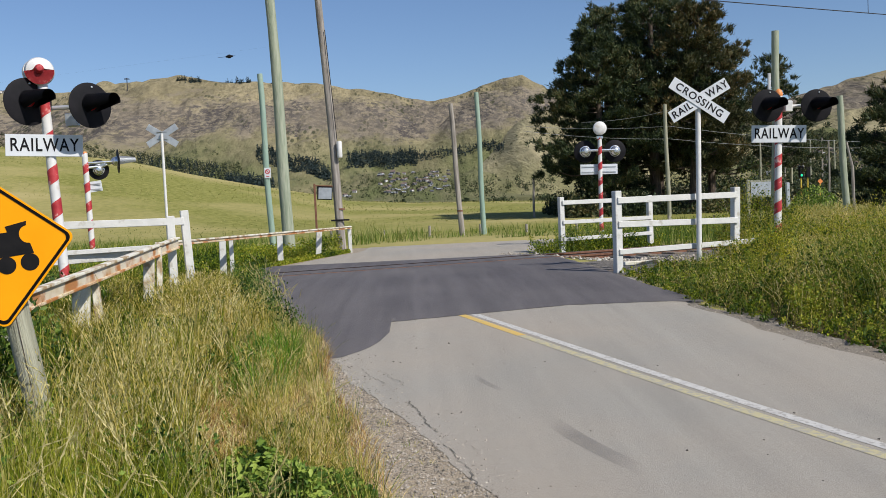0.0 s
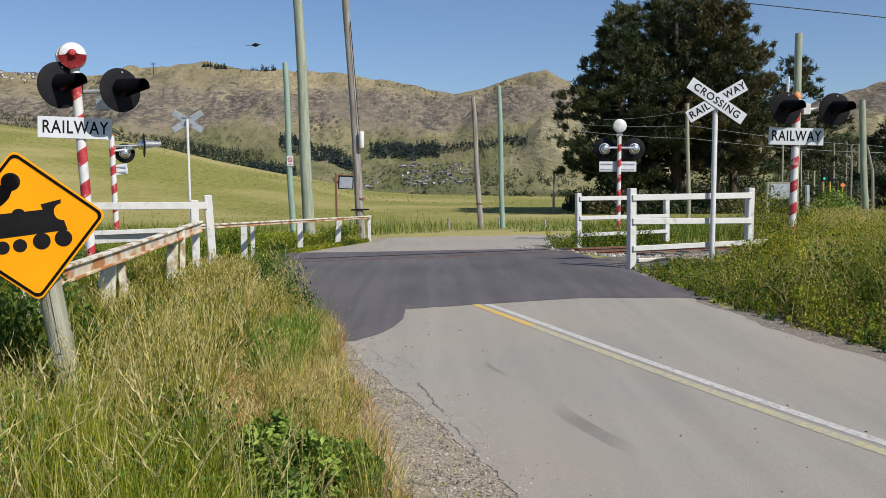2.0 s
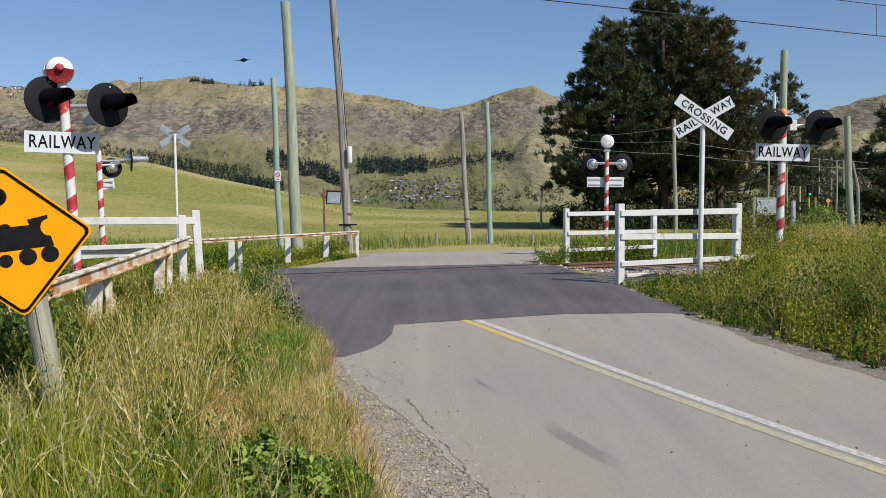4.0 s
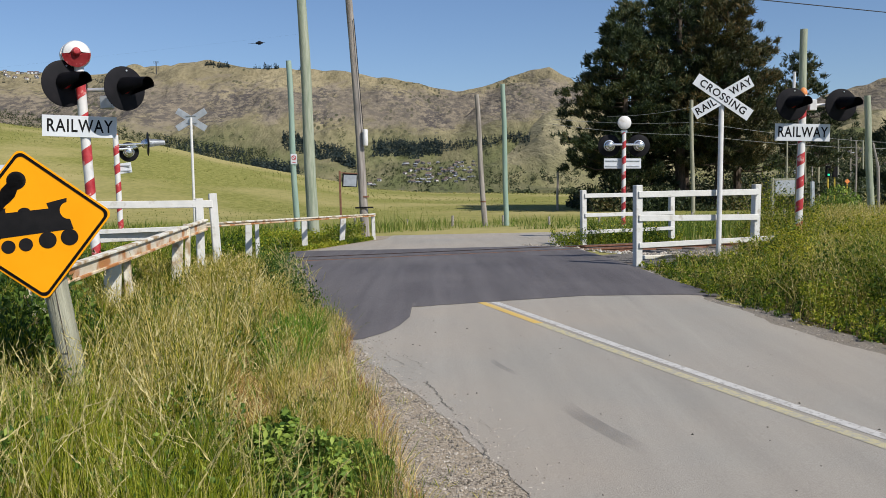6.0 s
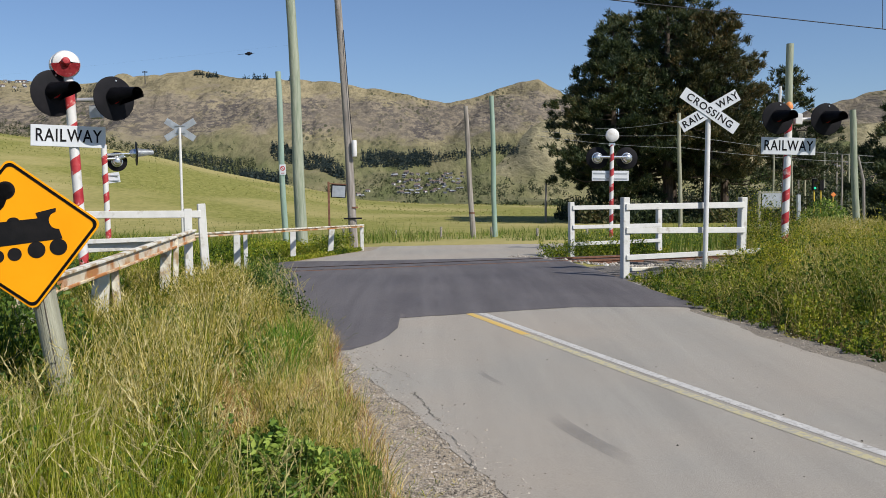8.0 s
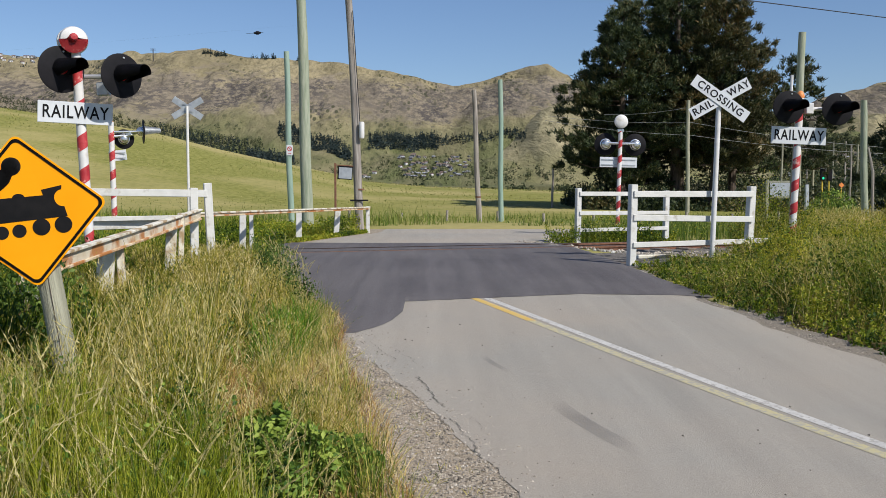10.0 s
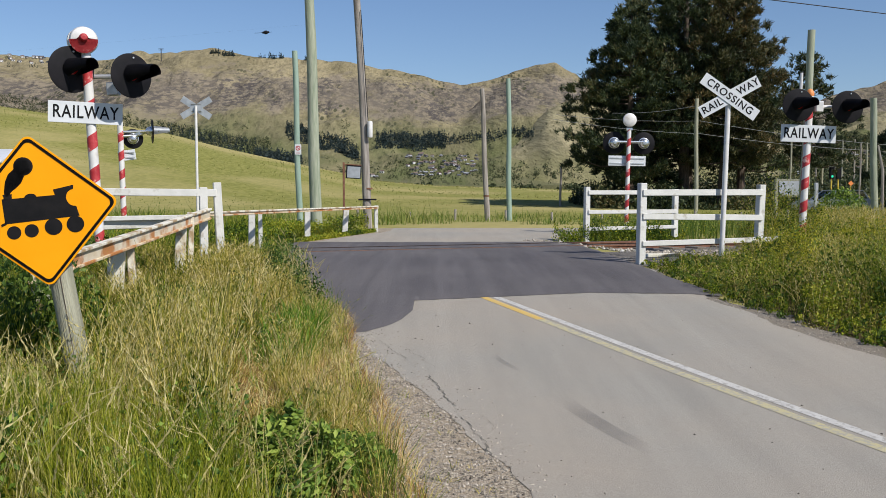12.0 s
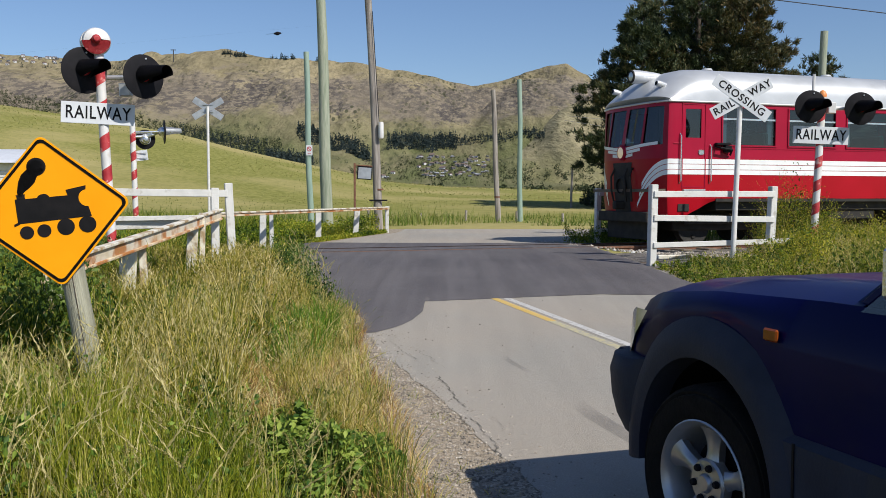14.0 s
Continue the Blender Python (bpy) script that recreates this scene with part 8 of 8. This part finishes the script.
def build_car():
    car = thing("four_wheel_drive", pose(0, 0, 0), "dark blue four-wheel drive with grey cladding and alloy wheels", "car")
    ys = sorted(set([round(v, 4) for v in np.linspace(-2.35, 2.12, 60)] + [round(a + ARCH_R * math.cos(t), 4) for a in (FRONT_AXLE, REAR_AXLE) for t in np.linspace(0, math.pi, 19)]))
    # sides: from the arch or sill up to the shoulder
    for s in (-1, 1):
        bm = bmesh.new()
        grid = []
        for y in ys:
            zb, zs = side_bottom(y), shoulder(y)
            col = []
            for k in range(9):
                f = k / 8
                z = zb + (zs - zb) * f
                bulge = 0.035 * math.sin(min(1, max(0, (z - 0.4) / 0.75)) * math.pi)
                tuck = 0.05 * max(0, f - 0.85) / 0.15
                col.append(bm.verts.new((s * (half_width(y) + bulge - tuck), y, z)))
            grid.append(col)
        for a, b in zip(grid, grid[1:]):
            for k in range(8):
                bm.faces.new((a[k], b[k], b[k + 1], a[k + 1]))
        part("side_panel", bm, M_CAR, car, "dark blue wing and door side", smooth=50)
        # wheel-arch flares and sill cladding
        for axle in (FRONT_AXLE, REAR_AXLE):
            bm = bmesh.new()
            rings = []
            for t in np.linspace(-0.12, math.pi + 0.12, 30):
                c, sn = math.cos(t), math.sin(t)
                ring = []
                for rad, out in ((ARCH_R - 0.02, -0.06), (ARCH_R - 0.012, 0.05), (ARCH_R + 0.03, 0.062), (ARCH_R + 0.095, 0.048), (ARCH_R + 0.15, 0.010), (ARCH_R + 0.145, -0.03)):
                    y = axle + rad * c
                    ring.append(bm.verts.new((s * (0.885 * 0.5 + 0.5 * (half_width(min(max(y, -2.3), 2.1)) + 0.02) + out), y, WHEEL_R + 0.03 + rad * sn)))
                rings.append(ring)
            for a, b in zip(rings, rings[1:]):
                for k in range(5):
                    bm.faces.new((a[k], a[k + 1], b[k + 1], b[k]))
            part("wheel_arch", bm, M_CLADDING, car, "broad grey wheel-arch flare", smooth=60)
            well = bmesh.new()
            rings = []
            for t in np.linspace(-0.1, math.pi + 0.1, 18):
                rings.append([well.verts.new((s * x, axle + (ARCH_R - 0.012) * math.cos(t), WHEEL_R + 0.03 + (ARCH_R - 0.012) * math.sin(t))) for x in (0.50, 0.86)])
            for a, b in zip(rings, rings[1:]):
                well.faces.new((a[0], a[1], b[1], b[0]))
            well.faces.new([r[0] for r in rings])
            part("wheel_well", well, M_TYRE, car, "black wheel well")
        part("sill_cladding", box_bm((0.06, 1.75, 0.30), (s * 0.905, 0.01, 0.56), bevel=0.025), M_CLADDING, car, "grey sill cladding")
        part("side_step", box_bm((0.14, 1.7, 0.05), (s * 0.95, 0.01, 0.40), bevel=0.02), M_BLACK, car)
        part("door_line", box_bm((0.004, 0.010, 0.22), (s * 0.938, 0.78, 0.58)), M_BLACK, car)
        part("side_repeater", box_bm((0.016, 0.075, 0.045), (s * 0.906, 0.95, 1.03), bevel=0.006), M_AMBER, car, "small amber side repeater")
        # headlamp wrapping the front corner
        bm = bmesh.new()
        rows = []
        for k in range(8):
            f = k / 7
            row = []
            for i in range(12):
                g = i / 11
                y0 = 2.03 - 0.19 * f
                y = y0 + (2.11 - y0) * min(1.0, g * 1.35)
                z = 0.80 + (min(1.01, shoulder(y) - 0.03) - 0.80) * f
                bulge = 0.035 * math.sin(min(1, max(0, (z - 0.4) / 0.75)) * math.pi)
                x = half_width(y) + bulge + 0.010 - max(0.0, g * 1.35 - 1.0) * 0.7
                row.append(bm.verts.new((s * x, y + 0.012, z)))
            rows.append(row)
        for a, b in zip(rows, rows[1:]):
            for k in range(11):
                bm.faces.new((a[k], a[k + 1], b[k + 1], b[k]))
        part("headlight", bm, M_CARLAMP, car, "clear wrap-round headlight", smooth=60)
    # bonnet
    bm = bmesh.new()
    grid = []
    for y in [v for v in ys if v >= 0.60]:
        zs = shoulder(y)
        row = []
        for k in range(13):
            u = -1 + 2 * k / 12
            w = (half_width(y) - 0.05) * u
            row.append(bm.verts.new((w, y, zs + 0.055 * (1 - u ** 4) + 0.012 * math.exp(-((abs(u) - 0.72) / 0.12) ** 2))))
        grid.append(row)
    for a, b in zip(grid, grid[1:]):
        for k in range(12):
            bm.faces.new((a[k], b[k], b[k + 1], a[k + 1]))
    part("bonnet", bm, M_CAR, car, "dark blue bonnet", smooth=60)
    # front: grille, bumper
    part("front_panel", box_bm((1.35, 0.12, 0.40), (0, 2.03, 0.74), bevel=0.04), M_CAR, car)
    part("grille", box_bm((0.85, 0.05, 0.18), (0, 2.10, 0.82), bevel=0.02), M_CHROME, car, "chrome radiator grille")
    bm = bmesh.new()
    rings = []
    for f in np.linspace(-1, 1, 27):
        a = abs(f)
        x = 0.93 * math.sin(f * math.pi / 2)
        y = 2.26 - 0.30 * max(0, (a - 0.55) / 0.45) ** 2.0 - 0.03 * a
        ring = []
        for dy, z in ((-0.14, 0.80), (-0.10, 0.80), (-0.015, 0.785), (0.012, 0.71), (0.0, 0.60), (-0.03, 0.51), (-0.08, 0.44), (-0.14, 0.42)):
            k = 1 + (max(dy, -0.16) if a > 0.7 else 0) * 0.4
            ring.append(bm.verts.new((x * k, y + dy, z)))
        rings.append(ring)
    for a, b in zip(rings, rings[1:]):
        for k in range(7):
            bm.faces.new((a[k], a[k + 1], b[k + 1], b[k]))
    bm.faces.new(rings[0])
    bm.faces.new(rings[-1][::-1])
    part("front_bumper", bm, M_CLADDING, car, "grey plastic front bumper", smooth=60)
    part("bumper_top", box_bm((1.66, 0.34, 0.03), (0, 2.02, 0.782), bevel=0.01), M_CLADDING, car)
    part("rear_bumper", box_bm((1.75, 0.2, 0.28), (0, -2.36, 0.58), bevel=0.05), M_CLADDING, car)
    part("tailgate", box_bm((1.5, 0.06, 0.62), (0, -2.34, 0.86), bevel=0.02), M_CAR, car)
    part("underbody", box_bm((1.1, 4.2, 0.18), (0, 0, 0.47)), M_TYRE, car)
    # cabin: pillars and roof as one shell, each window a pane
    sill, top = 1.15, 1.83
    part("roof", box_bm((1.36, 2.04, 0.07), (0, -1.15, top + 0.02), bevel=0.03), M_CAR, car, "dark blue roof")
    for s in (-1, 1):
        part("pillar", tube_bm([(s * 0.775, 0.70, sill - 0.05), (s * 0.75, 0.50, sill + 0.12), (s * 0.66, -0.15, top)], 0.034, 10), M_CAR, car)
        part("pillar", tube_bm([(s * 0.84, -0.55, sill), (s * 0.69, -0.62, top)], 0.05, 8), M_CAR, car)
        part("pillar", tube_bm([(s * 0.84, -1.45, sill), (s * 0.69, -1.5, top)], 0.05, 8), M_CAR, car)
        part("pillar", tube_bm([(s * 0.82, -2.3, sill), (s * 0.67, -2.14, top)], 0.06, 8), M_CAR, car)
        for y0, y1, t0, t1 in ((0.60, -0.55, -0.18, -0.62), (-0.6, -1.45, -0.66, -1.5), (-1.5, -2.25, -1.54, -2.1)):
            bm = bmesh.new()
            bm.faces.new([bm.verts.new(c) for c in ((s * 0.835, y0, sill), (s * 0.835, y1, sill), (s * 0.68, t1, top), (s * 0.68, t0, top))])
            part("side_window", bm, M_CAR_GLASS, car, "tinted side window")
        mir = part("door_mirror", box_bm((0.20, 0.11, 0.19), (s * 1.01, 0.20, 1.31), bevel=0.035), M_CHROME, car, "chromed door mirror")
        part("mirror_glass", box_bm((0.17, 0.004, 0.16), (s * 1.01, 0.142, 1.31), bevel=0.001), M_LAMP_GLASS, mir, "mirror glass")
    for nm, pts in (("windscreen", ((-0.80, 0.69, sill), (0.80, 0.69, sill), (0.66, -0.15, top), (-0.66, -0.15, top))), ("rear_window", ((-0.78, -2.33, sill), (0.78, -2.33, sill), (0.64, -2.15, top), (-0.64, -2.15, top)))):
        bm = bmesh.new()
        bm.faces.new([bm.verts.new(c) for c in pts])
        part(nm, bm, M_CAR_GLASS, car, "tinted glass")
    part("cabin_floor", box_bm((1.6, 3.2, 0.05), (0, -0.7, 0.98)), M_CAR_IN, car)
    part("dashboard", box_bm((1.5, 0.3, 0.14), (0, 0.5, 1.08), bevel=0.04), M_CAR_IN, car)
    for x in (-0.38, 0.38):
        part("seat_back", box_bm((0.5, 0.16, 0.62), (x, -0.45, 1.28), bevel=0.06), M_CAR_IN, car)
    part("wiper", tube_bm([(-0.5, 0.72, 1.20), (0.05, 0.68, 1.23)], 0.01, 6), M_BLACK, car)
    wheels = []
    tyre_bm = lathe_bm([(0.246, -0.118), (0.30, -0.135), (0.345, -0.132), (0.35, -0.122), (0.362, -0.126), (0.38, -0.105), (0.388, -0.06), (0.388, -0.04), (0.378, -0.036), (0.378, -0.026), (0.388, -0.022), (0.388, 0.022), (0.378, 0.026), (0.378, 0.036), (0.388, 0.04), (0.388, 0.06), (0.38, 0.105), (0.355, 0.13), (0.30, 0.135), (0.246, 0.12)], 44)
    tyre_me = to_mesh("tyre", tyre_bm, M_TYRE)
    rim_bm = lathe_bm([(0.250, -0.120), (0.252, -0.126), (0.246, -0.130), (0.236, -0.122), (0.222, -0.095), (0.212, -0.02), (0.205, 0.0), (0.21, 0.10), (0.245, 0.115)], 48)
    rim_me = to_mesh("rim", rim_bm, M_ALLOY)
    disc_me = to_mesh("brake_disc", lathe_bm([(0.0, -0.01), (0.16, -0.01), (0.16, 0.02), (0.0, 0.02)], 28), M_TYRE)
    spoke_bm = bmesh.new()
    for k in range(5):
        a = 2 * math.pi * k / 5 + 0.3
        # broad dished spoke, waisted in the middle and flaring into the rim
        rows_ = []
        t = bmesh.new()
        for f in np.linspace(0, 1, 8):
            x = 0.055 + 0.168 * f
            half = 0.050 - 0.020 * math.sin(math.pi * f) + 0.026 * f ** 3
            crown_z = -0.098 + 0.020 * math.sin(math.pi * f * 0.9) - 0.012 * f
            rows_.append([t.verts.new((x, u * half, crown_z + 0.020 * abs(u) ** 2.5)) for u in (-1, -0.6, 0, 0.6, 1)] + [t.verts.new((x, u * half * 0.9, crown_z + 0.055)) for u in (1, -1)])
        for p_, q_ in zip(rows_, rows_[1:]):
            for i in range(7):
                t.faces.new((p_[i], p_[(i + 1) % 7], q_[(i + 1) % 7], q_[i]))
        t.faces.new(rows_[0])
        t.faces.new(rows_[-1][::-1])
        merge(spoke_bm, t, pose(0, 0, 0, 0, 0, math.degrees(a)))
    lathe_bm([(0.0, -0.116), (0.030, -0.116), (0.036, -0.110), (0.040, -0.100), (0.088, -0.098), (0.096, -0.088), (0.098, -0.05), (0.0, -0.05)], 32, bm=spoke_bm)
    spoke_me = to_mesh("spokes", spoke_bm, M_ALLOY)
    nut_me = to_mesh("nut", lathe_bm([(0.0, -0.118), (0.010, -0.117), (0.014, -0.112), (0.016, -0.09)], 8), M_BLACK)
    for nm, x, y in (("wheel", -0.80, FRONT_AXLE), ("wheel", 0.80, FRONT_AXLE), ("wheel", -0.80, REAR_AXLE), ("wheel", 0.80, REAR_AXLE)):
        w = new(nm, tyre_me)
        w.name = nm
        w.parent = car
        tagged(w, "black off-road tyre on an alloy wheel")
        for n2, me in (("rim", rim_me), ("spokes", spoke_me), ("brake_disc", disc_me)):
            o = new(n2, me)
            o.parent = w
        for k in range(6):
            a = 2 * math.pi * k / 6
            o = new("nut", nut_me)
            o.parent = w
            o.location = (0.067 * math.cos(a), 0.067 * math.sin(a), 0)
        wheels.append((w, x, y))
    return car, wheels


CAR_SPEED, CAR_TURN = 3.85, 18.5
CAR_END = Vector((2.30, 2.69, 0.085))


def build_far_car():
    """The white car that rolls by in the distance behind the board."""
    white = surface("white_car_paint", (0.70, 0.71, 0.72), (0.76, 0.77, 0.78), 2.0, rough=0.3, bump=0.0, coat=0.5)
    car = thing("hatchback_car", pose(0, 0, 0), "small white hatchback on the distant road", "car")
    side = [(-2.0, 0.35), (2.0, 0.35), (2.05, 0.65), (1.9, 0.85), (1.0, 0.95), (-1.85, 0.98), (-2.05, 0.7)]
    part("body", prism_bm(side, 1.65, bevel=0.05), white, car, "white body")
    cab = [(-1.8, 0.96), (0.95, 0.96), (0.25, 1.42), (-1.45, 1.42)]
    part("window_band", prism_bm(cab, 1.45, bevel=0.04), M_CAR_GLASS, car, "dark window band")
    part("roof", box_bm((1.7, 1.45, 0.05), (-0.6, 0, 1.44), bevel=0.02), white, car)
    for x in (0.95, 0.2, -0.75, -1.75):
        for y in (-0.72, 0.72):
            top = {0.95: 0.25, 0.2: 0.1, -0.75: -0.75, -1.75: -1.45}[x]
            part("pillar", tube_bm([(x, y, 0.96), (top, y * 0.98, 1.44)], 0.035, 6), white, car)
    for x in (-1.25, 1.25):
        for y in (-0.78, 0.78):
            part("wheel", lathe_bm([(0.0, -0.09), (0.2, -0.09), (0.31, -0.07), (0.31, 0.07), (0.2, 0.09), (0.0, 0.09)], 20, pose(x, y, 0.31, 90)), M_TYRE, car)
    return car


def motions():
    """Keys the railcar, the car, and their wheels."""
    back = TRACK_T * RAILCAR_SPEED
    walk(RAILCAR, [(t, pose(TRACK_C.x + back.x * (14.0 - t), TRACK_C.y + back.y * (14.0 - t), 0.54, 0, 0, TRACK_TURN)) for t in (0.0, 7.0, 13.0, 14.0)])
    steps = [k / 15.0 for k in range(211)]
    for w in RAILCAR_WHEELS:
        x, y, z = w.location
        walk(w, [(t, pose(x, y, z, 0, math.degrees(-(t - 14.0) * RAILCAR_SPEED / 0.38), 0)) for t in steps])
    ahead = Vector((-math.sin(radians(CAR_TURN)), math.cos(radians(CAR_TURN)), 0)) * CAR_SPEED
    walk(CAR, [(t, pose(CAR_END.x + ahead.x * (t - 14.0), CAR_END.y + ahead.y * (t - 14.0), CAR_END.z, 0, 0, CAR_TURN)) for t in (0.0, 7.0, 13.0, 14.0)])
    walk(FAR_CAR, [(t, pose(20.9 - 2.6 * (t - 12.6), 54.0, 0.30, 0, 0, 180)) for t in (0.0, 7.0, 12.6, 14.0)])
    for w, x, y in CAR_WHEELS:
        side = 90 if x < 0 else -90
        steer = 6.0 if y > 0 else 0.0
        turn = pose(0, 0, 0, 0, 0, steer) @ pose(0, 0, 0, 0, side, 0)
        roll = 1 if x < 0 else -1
        walk(w, [(t, pose(x, y, WHEEL_R) @ turn @ pose(0, 0, 0, 0, 0, 20 - roll * math.degrees((t - 14.0) * CAR_SPEED / WHEEL_R))) for t in steps])


# ---- assembly ----
build_ground()
build_hills()
build_road()
build_cracks()
build_scuff()
build_track()
build_fences()
build_guard_rails()
near_signal_left()
near_signal_right()
far_signal_right()
far_signal_left()
crossbuck(pose(4.66, 15.52, 0.5), 1.6, 2.72, False, "white crossbuck sign with black lettering on a white post")
crossbuck(pose(-7.55, 30.0, 0.5), -0.2, 3.85, True, "white crossbuck sign seen from behind")
diamond_sign()
build_poles()
build_wires()
build_far_furniture()
stones("ballast_stones", 1500, bed_place(-0.6, 9.0, -3.3, 2.2), 0.035, M_STONE, "loose grey ballast stones between the rails")
stones("apron_stones", 700, bed_place(-0.2, 2.8, -4.8, -2.4), 0.03, M_STONE, "loose grey stones beside the crossing fence")
stones("pale_stones", 170, bed_place(-0.6, 3.4, -2.3, -1.5), 0.026, M_STONE_W, "pale whitewashed stones along the track edge")
stones("shoulder_stones", 7500, shoulder_place(-1), 0.008, M_STONE, "small loose stones on the gravel shoulder", 0.008)
stones("road_grit", 55, lane_place, 0.007, M_CRACK, "dark specks of grit on the road", 0.012)
stones("edge_grit", 1800, shoulder_place(1), 0.007, M_STONE, "loose grit along the road edge", 0.006)
build_trees()
build_far_trees()
build_houses()
build_plants()
RAILCAR, RAILCAR_WHEELS = build_railcar()
CAR, CAR_WHEELS = build_car()
FAR_CAR = build_far_car()
motions()
